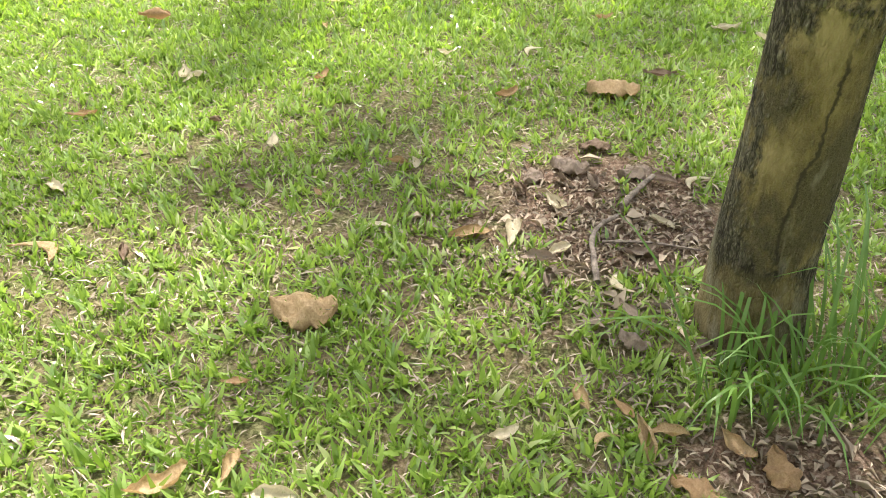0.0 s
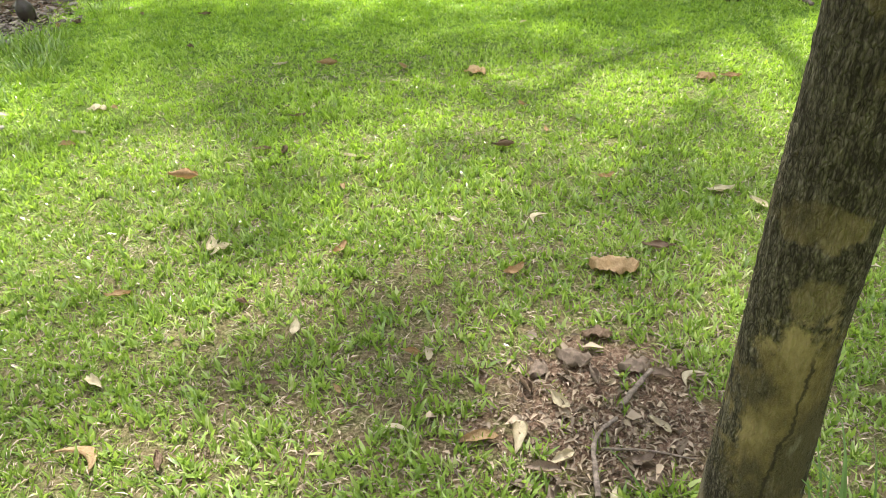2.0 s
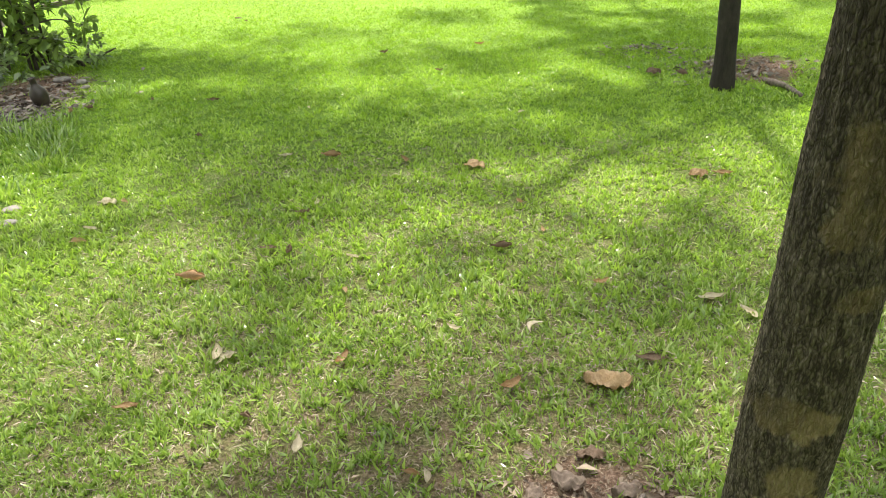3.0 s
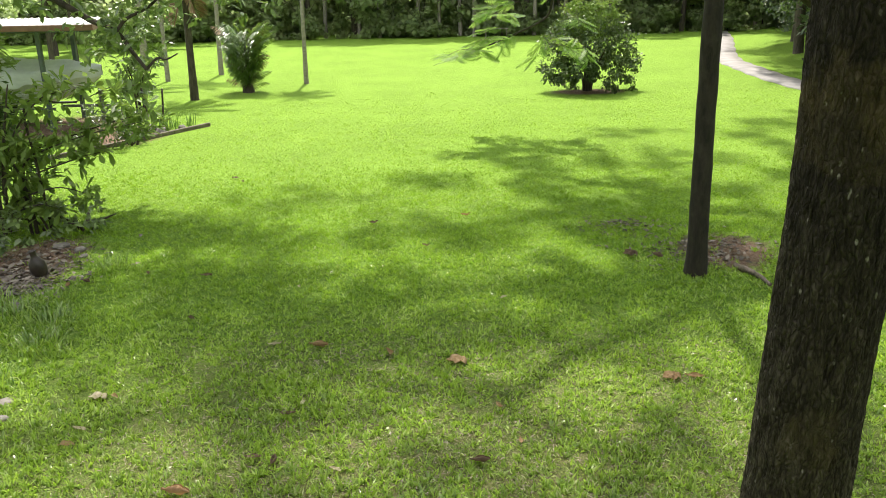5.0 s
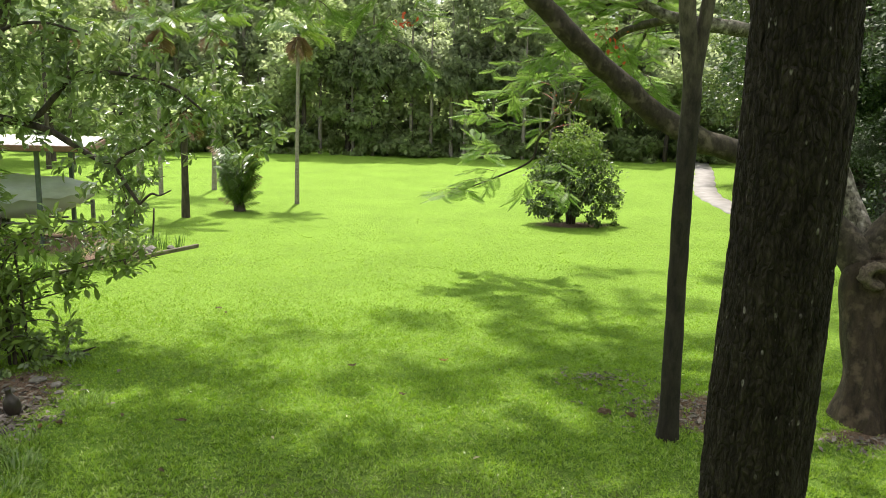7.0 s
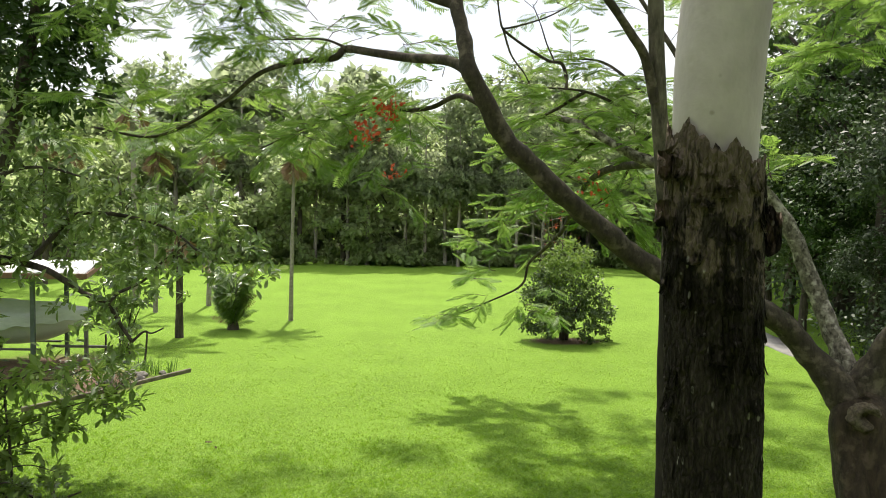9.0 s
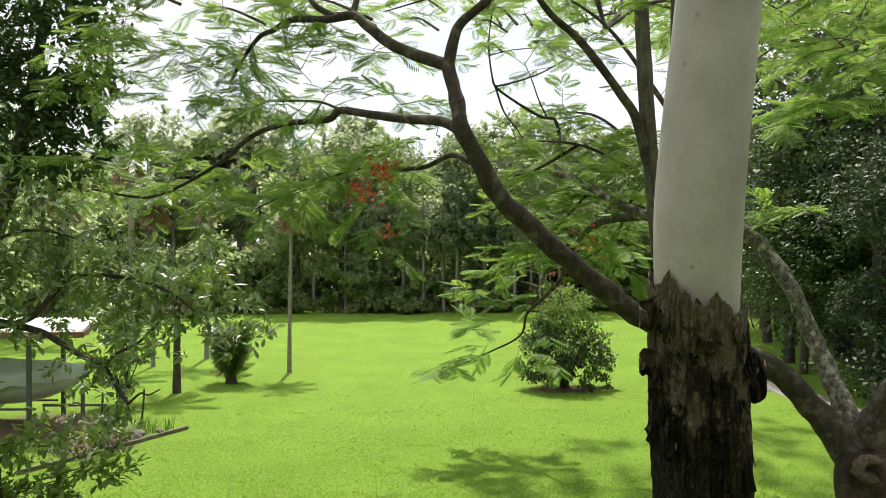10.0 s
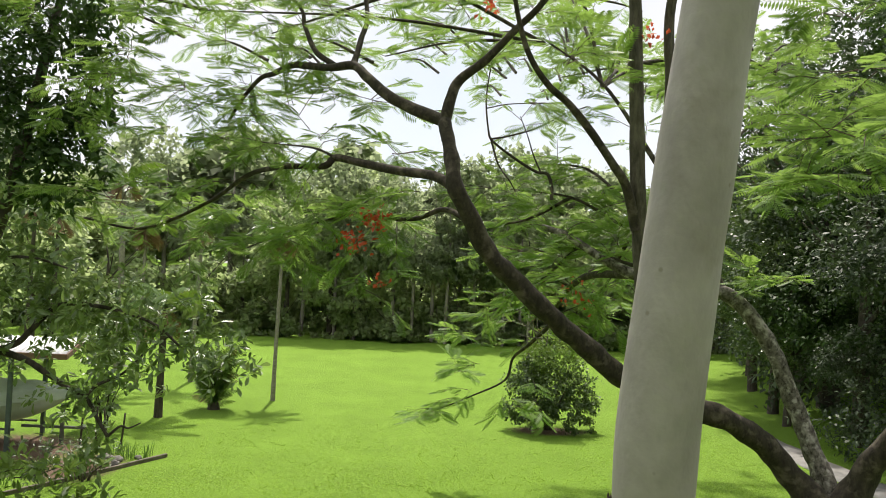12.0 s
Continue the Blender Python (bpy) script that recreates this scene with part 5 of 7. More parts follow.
def slim_tree():
    t = thing("slim_tree", (0, 0, 0), "slim upright tree with dark lower trunk and forked pale stems", "tree")
    main = [(2.57, 7.835, -0.1), (2.56, 7.8, 0.303), (2.52, 7.75, 1.58), (2.46, 7.6, 2.77), (2.44, 7.5, 3.58), (2.40, 7.43, 4.02)]
    V, F = tube(main, (0.13, 0.106, 0.096, 0.092, 0.09, 0.05), 20, 10, 0.1, 4.0)
    mesh_part("trunk", V, F, M_POLE_BARK, t, "", True)
    stem_l = [(2.445, 7.54, 3.2), (2.41, 7.47, 3.7), (2.34, 7.41, 4.1), (2.27, 7.32, 4.51), (2.17, 7.2, 5.25), (2.07, 7.1, 6.57), (2, 7, 7.23), (1.71, 6.6, 8.24), (1.21, 6, 9.06)]
    stem_r = [(2.445, 7.54, 3.2), (2.44, 7.47, 3.7), (2.46, 7.42, 4.1), (2.49, 7.35, 4.61), (2.45, 7.25, 5.52), (2.43, 7.18, 6.32), (2.41, 7.1, 7.23), (2.82, 6.8, 8.44), (3.33, 6.2, 9.25)]
    side = [(2.16, 7.2, 4.96), (2.03, 7.1, 5.34), (1.87, 7, 5.54), (1.66, 6.9, 5.78), (1.42, 6.8, 6.02), (1.2, 6.7, 6.17), (1.02, 6.6, 6.38), (0.9, 6.5, 6.65), (0.601, 6, 7.43), (-0.001, 5.4, 7.94)]
    for pts, rad in ((stem_l, (0.04, 0.068, 0.080, 0.078, 0.075, 0.065, 0.055, 0.035, 0.015)), (stem_r, (0.04, 0.062, 0.066, 0.062, 0.058, 0.052, 0.046, 0.03, 0.015)), (side, (0.05, 0.045, 0.04, 0.037, 0.034, 0.03, 0.026, 0.022, 0.016, 0.01))):
        V, F = tube(pts, rad, 14, 8, 0.1, 5.0)
        mesh_part("stem", V, F, M_LIMB if pts is side else M_POLE_BARK, t, "thin dark branch" if pts is side else "pale smooth stem", True)
    # top sprays above view, several added to cast dapples on the near ground
    tops = [stem_l[6:], stem_r[6:], side[7:], [(1.21, 6, 9.06), (1.5, 5.6, 9.2), (1.9, 5.3, 9.2)], [(3.33, 6.2, 9.25), (4.04, 5.4, 9.34), (4.55, 4.8, 9.03)], [(-0.001, 5.4, 7.94), (-0.4, 5.8, 8.1), (-0.9, 6.2, 8.2)], [(1.21, 6, 9.06), (0.2, 7.0, 9.3), (-1.0, 7.8, 9.4)], [(0.2, 7.0, 9.3), (-0.6, 8.4, 9.5), (-1.8, 8.9, 9.6)], [(-1.0, 7.8, 9.4), (-2.2, 7.2, 9.3), (-3.0, 6.6, 9.2)], [(1.21, 6, 9.06), (1.0, 7.4, 9.4), (0.6, 8.4, 9.6)], [(0.2, 7.0, 9.3), (0.4, 7.9, 9.6), (0.9, 8.6, 9.8)], [(-1.0, 7.8, 9.4), (-0.6, 7.0, 9.6), (0.0, 6.4, 9.6)], [(3.33, 6.2, 9.25), (3.2, 8.6, 9.2), (2.4, 9.6, 9.3)]]
    a, b = feather(tops, 4.6, 0.6, 6, 0.33, 0.1, tufts=1.0)
    mesh_part("twig", *a, M_TWIG, t, kind="stuff")
    mesh_part("crown", *b, M_FROND, t)
    mesh_part("blossom", *flowers((2.21, 7.05, 6.78), 16, 0.05), M_PETAL, t, "scarlet blossoms", kind="stuff")


flame_tree()
slim_tree()

# ---- trees and shrubs on the left ----


def branch_leaves(lines, per_m, size, spread=0.22):
    """Rosettes of leaves round the tips of short twigs along the lines."""
    P, A = [], []
    for pts in lines:
        c = smooth_line(pts, 10)
        L = np.linalg.norm(np.diff(c, axis=0), axis=1).sum()
        m = max(2, int(L * per_m / 11))
        tips = c[rng.integers(0, len(c), m)] + rng.normal(0, spread, (m, 3)) * (1, 1, 0.8)
        d = random_dirs(m, 0.8)
        n = m * 11
        who = np.repeat(np.arange(m), 11)
        a = unit(d[who] * 0.5 + random_dirs(n) + (0, 0, -0.1))
        P.append(tips[who] + a * 0.02 + rng.normal(0, 0.03, (n, 3)))
        A.append(a)
    P, A = np.concatenate(P), np.concatenate(A)
    up = np.array([0, 0, 1.0]) + rng.normal(0, 0.4, P.shape)
    return scatter(ROUND_V, ROUND_F, P, bases(A, up), size * rng.uniform(0.6, 1.35, len(P)))


def broad_tree():
    t = thing("broadleaf_tree", (0, 0, 0), "open-branched tree with large glossy leaves beside a garden bed", "tree")
    V, F = tube([(-7.03, 11.64, -0.1), (-6.96, 11.6, 0.817), (-6.81, 11.6, 1.92), (-6.61, 11.6, 2.93), (-6.66, 11.7, 4.25), (-6.51, 11.8, 5.67)], (0.2, 0.15, 0.13, 0.12, 0.09, 0.05), 14, 6, 0.12)
    mesh_part("trunk", V, F, M_DARK_BARK, t, "", True)
    low = [(-6.66, 11.6, 2.98), (-6.28, 11.6, 3.08), (-5.63, 11.6, 2.93), (-5.31, 11.6, 2.76), (-4.99, 11.6, 2.56), (-4.63, 11.5, 2.41), (-4.43, 11.4, 2.17), (-4.21, 11.3, 1.91)]
    twig = [(-4.21, 11.3, 1.91), (-4.04, 11.3, 2.06), (-3.92, 11.3, 2.04), (-3.75, 11.3, 2.12)]
    arch = [(-6.61, 11.6, 2.93), (-5.82, 11.6, 3.09), (-5.52, 11.6, 3.34), (-5.25, 11.6, 3.64), (-4.96, 11.5, 3.76), (-4.43, 11.4, 3.74), (-3.99, 11.3, 3.66), (-3.57, 11.2, 3.52), (-3.17, 11.1, 3.23)]
    fork = [(-4.63, 11.5, 2.43), (-4.5, 11.6, 2.59), (-4.18, 11.7, 2.76), (-3.87, 11.8, 3.1), (-3.56, 11.9, 3.34)]
    upper = [(-6.61, 11.7, 4.05), (-6, 11.5, 4.35), (-5.39, 11.3, 4.4), (-4.78, 11.2, 4.25)]
    for pts, r0, r1 in ((low, 0.06, 0.024), (twig, 0.02, 0.009), (arch, 0.05, 0.016), (fork, 0.028, 0.011), (upper, 0.035, 0.012)):
        V, F = tube(pts, np.linspace(r0, r1, len(pts)), 8, 6, 0.15, 6.0)
        mesh_part("branch", V, F, M_DARK_BARK, t, "", True)
    V, F = join(branch_leaves([arch, upper, fork[1:]], 210, 0.155, 0.30), branch_leaves([low[:4]], 60, 0.14, 0.18),
                branch_leaves([[(-6.3, 11.4, 3.6), (-5.3, 11.3, 4.0), (-4.1, 11.2, 3.9)], [(-6.7, 11.5, 4.8), (-5.9, 11.3, 5.0)], [(-4.8, 11.6, 3.2), (-3.9, 11.5, 3.3)], [(-3.5, 11.4, 3.1), (-3.25, 11.3, 2.7)],
                               [(-7.0, 11.4, 2.6), (-6.4, 11.3, 3.3), (-6.0, 11.2, 4.4)], [(-7.1, 11.3, 5.4), (-6.0, 11.3, 5.6)], [(-7.7, 11.2, 4.2), (-6.7, 11.1, 4.8)], [(-7.3, 11.2, 3.4), (-6.3, 11.1, 3.9)], [(-4.9, 11.6, 2.6), (-4.6, 11.5, 2.0), (-4.5, 11.5, 1.5)],
                               [(-3.09, 11.30, 3.76), (-2.64, 11.30, 3.45), (-2.27, 11.30, 2.89)]], 300, 0.15, 0.26))
    mesh_part("crown", V, F, M_BROAD, t, "large glossy mid-green leaves")


def vine_tree():
    t = thing("tall_dark_tree", (-7.5, 12.8, 0), "tall narrow tree cloaked in dark small-leaved vine", "tree")
    V, F = tube([(0, 0, -0.1), (0.2, 0, 3), (0.9, 0.1, 5.5), (1.6, 0.1, 9)], (0.2, 0.16, 0.12, 0.05), 12, 6, 0.1)
    mesh_part("trunk", V, F, M_DARK_BARK, t, "", True)
    V, F = crown([(1.0, 0, 6.3, 0.85, 0.8, 1.2), (1.75, 0, 7.3, 0.8, 0.8, 1.1), (1.9, 0.1, 5.9, 0.55, 0.6, 0.8), (1.7, 0, 9.0, 1.1, 1.1, 1.2), (0.1, 0, 7.6, 0.9, 0.9, 1.2), (-0.2, 0, 6.4, 0.8, 0.8, 0.9)], 11200, 0.155, LEAF_V, LEAF_F, 0.3)
    mesh_part("crown", V, F, M_DARKLEAF, t)


def shrub(at, blobs, count, size, mat, label, stems=4, height=1.0, tv=LANCE_V, clump=0.4):
    t = thing("shrub", at, label, "shrub")
    for k in range(stems):
        a = 2 * math.pi * k / stems + rng.uniform(-0.4, 0.4)
        p = [(0.06 * math.cos(a), 0.06 * math.sin(a), -0.05), (0.15 * math.cos(a), 0.15 * math.sin(a), height * 0.4), (0.4 * math.cos(a), 0.4 * math.sin(a), height * 0.85)]
        V, F = tube(p, (0.03, 0.022, 0.008), 7, 5, 0.15, 6.0)
        mesh_part("stem", V, F, M_DARK_BARK, t, "", True)
    V, F = crown(blobs, count, size, tv, LEAF_F, clump, -0.45)
    mesh_part("crown", V, F, mat, t)
    return t


broad_tree()
vine_tree()


def spray_shrub():
    """Stems from one root, each ending in a loose spray of leaves with gaps between."""
    t = thing("shrub", (0, 0, 0), "loose open shrub with arching leafy sprays in a garden bed", "shrub")
    sprays = [
        [(-5.37, 9.90, 0.99), (-4.53, 9.90, 1.31), (-3.83, 9.90, 1.50)],
        [(-5.36, 9.80, 0.71), (-4.68, 9.80, 0.97), (-4.24, 9.80, 1.07)],
        [(-5.50, 9.70, 0.44), (-4.97, 9.70, 0.62), (-4.55, 9.70, 0.53)],
        [(-5.46, 9.70, 1.14), (-5.02, 9.70, 1.70), (-4.59, 9.70, 1.84)],
        [(-5.34, 9.80, 0.94), (-4.60, 9.80, 1.24), (-3.80, 9.80, 1.42)],
        [(-5.32, 10.00, 1.63), (-4.74, 10.00, 1.64), (-4.22, 10.00, 1.82)],
        [(-5.54, 9.60, 0.29), (-5.16, 9.60, 0.43), (-4.89, 9.60, 0.35)],
    ]
    for pts in sprays:
        root = (-5.25 + rng.uniform(-0.15, 0.15), 9.75 + rng.uniform(-0.12, 0.12), -0.05)
        mid = (0.65 * root[0] + 0.35 * pts[0][0], root[1], 0.55 * pts[0][2])
        full = [root, mid] + pts
        V, F = tube(full, np.linspace(0.022, 0.004, len(full)), 6, 6, 0.15, 6.0)
        mesh_part("stem", V, F, M_DARK_BARK, t, "", True)
    V, F = branch_leaves(sprays, 110, 0.15, 0.13)
    mesh_part("crown", V, F, M_SHRUB, t)


spray_shrub()
shrub((-5.75, 9.75, 0), [(0, 0, 0.8, 0.45, 0.5, 0.45), (0.05, 0, 1.5, 0.42, 0.5, 0.45), (0.0, 0, 2.2, 0.42, 0.5, 0.45), (-0.4, 0.2, 1.3, 0.5, 0.5, 0.9), (0.1, 0, 2.8, 0.3, 0.4, 0.35)], 1800, 0.2, M_SHRUB, "tall dark shrub with hanging lance-shaped leaves in a garden bed", 5, 2.2)
shrub((-6.4, 10.6, 0), [(0.1, 0, 1.0, 0.7, 0.8, 0.7), (-0.3, 0.2, 1.9, 0.6, 0.7, 0.6)], 2600, 0.14, M_DARKLEAF, "dense dark shrub at the back of a garden bed", 5, 1.8)
shrub((-4.75, 9.9, 0), [(0, 0, 0.22, 0.4, 0.35, 0.18), (-0.5, -0.4, 0.25, 0.4, 0.4, 0.2), (-0.7, -1.2, 0.2, 0.35, 0.4, 0.18)], 700, 0.11, M_BROAD, "low leafy plants in a garden bed", 4, 0.25, LEAF_V)
shrub((-7.9, 20.8, 0), [(0, 0, 0.9, 0.5, 0.5, 0.5), (0.1, 0, 1.6, 0.65, 0.6, 0.6), (-0.2, 0, 2.2, 0.6, 0.6, 0.5)], 1500, 0.17, M_BROAD, "upright leafy shrub behind a garden bed", 4, 1.4, LEAF_V)
shrub((-6.35, 15.9, 0), [(0, 0, 0.45, 0.6, 0.6, 0.3), (-0.6, -0.6, 0.5, 0.7, 0.6, 0.35), (-0.2, 0.9, 0.3, 0.5, 0.5, 0.25)], 900, 0.13, M_BUSH, "low green plants behind plank edging", 4, 0.4)

# ---- palms, round bush ----


def palm_frond(length, droop, up, leaflets=22, width=0.5, blade=1.0):
    """A feather leaf along +y from the origin: rachis and narrow hanging leaflets, quads."""
    s = np.linspace(0, 1, 9)
    th = up - droop * s
    y = np.concatenate([[0], np.cumsum(np.cos(th[:-1]))]) * length / 8
    z = np.concatenate([[0], np.cumsum(np.sin(th[:-1]))]) * length / 8
    V, F = tube(np.column_stack([np.zeros(9), y, z]), np.linspace(0.022, 0.005, 9) * length / 2, 4, 2, cap=False)
    pos, ax = [], []
    for k in range(leaflets):
        v = 0.12 + 0.88 * k / (leaflets - 1)
        for side in (-1, 1):
            pos.append((0, np.interp(v, s, y), np.interp(v, s, z)))
            ax.append((side * 1.0, 0.55 + 0.5 * v, -0.35 + rng.normal(0, 0.15)))
    n = len(pos)
    L = width * np.array([math.sin(math.pi * (0.2 + 0.75 * (i // 2) / leaflets)) for i in range(n)])
    W, G = scatter(np.array([(-0.5, 0, 0), (0.5, 0, 0), (0.4, 0.6, -0.08), (0, 1, -0.3)]), np.array([(0, 1, 2, 3)]), pos, bases(np.array(ax), np.array([[0, 0, 1.0]] * n)), np.stack([np.full(n, 0.05 * blade * length / 2), L, L], -1))
    return join((V, F), (W, G))


def palm(at, height, lean, r0, r1, fronds, flen, droop, label, bark, dead=0, up_lo=0.2, up_hi=1.2):
    t = thing("palm_tree", at, label, "palm tree")
    V, F = tube([(0, 0, -0.1), (lean * 0.2, 0, height * 0.3), (lean * 0.6, 0, height * 0.7), (lean, 0, height)], (r0 * 1.3, r0, (r0 + r1) / 2, r1), 12, 12, 0.08, 5.0)
    mesh_part("trunk", V, F, bark, t, "", True)
    for k in range(fronds + dead):
        is_dead = k >= fronds
        up = rng.uniform(up_lo, up_hi) if not is_dead else rng.uniform(-1.3, -0.8)
        V, F = palm_frond(flen * rng.uniform(0.8, 1.15) * (0.6 if is_dead else 1), droop * rng.uniform(0.7, 1.2) if not is_dead else 0.3, up, width=flen * 0.28)
        ob = mesh_part("frond", V, F, M_PALM_DEAD if is_dead else M_PALM, t, "dead brown frond" if is_dead else "")
        ob.matrix_basis = pose(lean, 0, height, 0, 0, 360 * k / max(1, fronds) * (1.0 if not is_dead else 2.4) + rng.uniform(-12, 12))


palm((-7.05, 22.5, 0), 3.1, 0.05, 0.10, 0.085, 11, 1.7, 1.7, "palm with a short dark trunk and arching fronds", M_DARK_BARK, 2)
palm((-4.5, 26.0, 0), 5.4, 0.1, 0.062, 0.045, 11, 1.4, 1.6, "slender palm with a tall pale grey trunk", M_PALM_BARK, 9)
palm((-9.4, 27.4, 0), 5.6, 0.1, 0.065, 0.05, 11, 1.5, 1.6, "slender palm with a tall pale trunk and dead fronds", M_PALM_BARK, 10)
palm((-8.1, 29.3, 0), 5.8, 0.2, 0.075, 0.06, 10, 1.6, 1.6, "slender pale-trunked palm on the lawn", M_PALM_BARK, 3)
palm((-15.7, 34.8, 0), 6.0, 0.1, 0.095, 0.075, 9, 1.8, 1.6, "dark-trunked palm at the far side of the lawn", M_DARK_BARK, 3)
palm((-17.3, 36.0, 0), 6.5, 0.1, 0.095, 0.075, 9, 1.8, 1.6, "dark-trunked palm at the far side of the lawn", M_DARK_BARK, 3)
palm((-11.5, 31.3, 0), 7.5, -0.1, 0.12, 0.09, 10, 1.9, 1.6, "tall palm with drooping fronds beyond a shed", M_PALM_BARK, 5)


def clump_palm():
    t = thing("clumping_palm", (-5.9, 24.05, 0), "bushy clumping palm with fronds rising from a thick base", "palm")
    V, F = tube([(0, 0, -0.1), (0.01, 0, 0.12), (0.0, 0, 0.3)], (0.22, 0.17, 0.1), 12, 5, 0.25, 5.0)
    mesh_part("trunk", V, F, M_DARK_BARK, t, "", True)
    for k in range(12):
        a, lean = k * 2.4, rng.uniform(0.08, 0.3)
        top = np.array([lean * math.cos(a), lean * math.sin(a), rng.uniform(0.9, 1.6)])
        V, F = tube([(0.07 * math.cos(a), 0.07 * math.sin(a), 0.0), top * (0.4, 0.4, 0.5), top], (0.028, 0.022, 0.01), 6, 4)
        mesh_part("stem", V, F, M_DARK_BARK, t, "", True)
    for k in range(120):
        z = 0.08 + 1.5 * (k / 120) ** 0.9
        V, F = palm_frond(rng.uniform(0.5, 0.85), rng.uniform(0.6, 1.3), rng.uniform(0.95, 1.42), 11, 0.26, 2.2)
        ob = mesh_part("frond", V, F, M_PALM_DEAD if k % 17 == 4 else M_PALM, t)
        r = 0.06 + 0.22 * z / 1.6
        ob.matrix_basis = pose(r * math.cos(2.4 * k), r * math.sin(2.4 * k), z, 0, 0, 137.5 * k - 90)


clump_palm()


def round_bush():
    t = thing("round_bush", (4.0, 23.1, 0), "rounded dark-leaved bush standing alone on the lawn", "bush")
    for k in range(7):
        a = 2 * math.pi * k / 7
        V, F = tube([(0.1 * math.cos(a), 0.1 * math.sin(a), -0.05), (0.2 * math.cos(a), 0.2 * math.sin(a), 0.4), (0.75 * math.cos(a), 0.75 * math.sin(a), 1.3)], (0.05, 0.04, 0.012), 7, 5, 0.15, 6.0)
        mesh_part("stem", V, F, M_DARK_BARK, t, "", True)
    V, F = crown([(0, 0, 1.35, 1.2, 1.1, 0.8), (-0.5, 0, 1.1, 0.85, 0.8, 0.65), (0.85, 0.1, 1.1, 0.7, 0.7, 0.6), (-0.85, 0, 1.4, 0.6, 0.6, 0.55),
                  (1.15, -0.1, 0.65, 0.42, 0.5, 0.42), (-1.05, -0.2, 0.62, 0.45, 0.5, 0.4), (0.45, -0.8, 0.6, 0.5, 0.4, 0.35), (-0.35, -0.85, 0.65, 0.5, 0.4, 0.35)], 7500, 0.11, OBOVATE_V * (1.3, 1, 1), LEAF_F, 0.3)
    mesh_part("crown", V, F, M_BUSH, t)
    V, F = crown([(1.1, -0.3, 0.5, 0.4, 0.5, 0.4), (-1.1, -0.3, 0.5, 0.4, 0.5, 0.4), (0.55, -0.9, 0.45, 0.45, 0.35, 0.35), (-0.45, -0.95, 0.5, 0.45, 0.35, 0.35), (0.0, -0.9, 0.75, 0.5, 0.3, 0.3)], 1100, 0.11, OBOVATE_V * (1.3, 1, 1), LEAF_F, 0.35)
    mesh_part("crown", V, F, M_BUSH, t, "sprigs hanging to the ground")
    # lighter leaf material paints the backlit dome over the darker lower crown
    V, F = crown([(0.25, 0, 2.2, 0.85, 0.8, 0.6), (0.1, 0, 2.45, 0.7, 0.7, 0.45), (-0.4, 0, 2.0, 0.6, 0.6, 0.5)], 2600, 0.105, OBOVATE_V * (1.3, 1, 1), LEAF_F, 0.28)
    mesh_part("crown", V, F, M_SHRUB, t, "paler leaves on top, backlight put into their colour")
    t.scale = (0.9, 0.9, 1.0)


round_bush()


def sapling():
    t = thing("sapling", (3.5, 24.4, 0), "thin pale leafless sapling with reddish twigs behind a bush", "sapling")
    V, F = tube([(0, 0, -0.05), (0.03, 0, 1.6), (0.0, 0, 3.0), (0.12, 0, 4.5)], (0.07, 0.06, 0.05, 0.02), 8, 6, 0.1)
    mesh_part("trunk", V, F, M_LIMB_PALE, t, "", True)
    for k in range(12):
        a, z = k * 2.4, 2.7 + 0.14 * k
        q = np.array([0.02, 0, z])
        d = np.array([math.cos(a), math.sin(a) * 0.6, 0.25])
        V, F = tube([q, q + d * 0.5, q + d * rng.uniform(0.8, 1.1) - (0, 0, 0.05)], (0.02, 0.014, 0.006), 5, 4, cap=False)
        mesh_part("twig", V, F, M_LIMB_PALE if k % 3 else M_RED_TWIG, t, "", True)
    mesh_part("blossom", *flowers((0.5, -0.3, 3.3), 40, 0.3), M_PETAL, t, "scarlet blossoms", kind="stuff")


sapling()

# ---- woodland round the lawn ----


def tree_kind(height, blobs, leaves, size, mat, trunk_r, bark, label, group, wide=1.25):
    t = thing("tree", (0, 0, 0), label, "tree", group)
    V, F = tube([(0, 0, -0.2), (0.1, 0, height * 0.3), (0.0, 0.1, height * 0.6), (0.1, 0, height * 0.85)], (trunk_r * 1.3, trunk_r, trunk_r * 0.7, trunk_r * 0.2), 9, 5, 0.1)
    mesh_part("trunk", V, F, bark, t, "", True)
    for k in range(4):
        a = rng.uniform(0, 6.28)
        z = height * rng.uniform(0.3, 0.55)
        V, F = tube([(0, 0, z), (0.8 * math.cos(a), 0.8 * math.sin(a), z + 0.9), (1.8 * math.cos(a), 1.8 * math.sin(a), z + 2.0)], (trunk_r * 0.45, trunk_r * 0.3, 0.02), 6, 4)
        mesh_part("limb", V, F, bark, t, "", True)
    V, F = crown(blobs, leaves, size, CARD_V * (wide, 1, 1), CARD_F, 0.36)
    mesh_part("crown", V, F, mat, t)
    return t


def masses(n, r, z0, z1, size):
    out = []
    for _ in range(n):
        a, q = rng.uniform(0, 6.28), r * math.sqrt(rng.random())
        z = rng.uniform(z0, z1)
        s = size * rng.uniform(0.7, 1.3)
        out.append((q * math.cos(a), q * math.sin(a), z, s, s, s * 0.75))
    return out


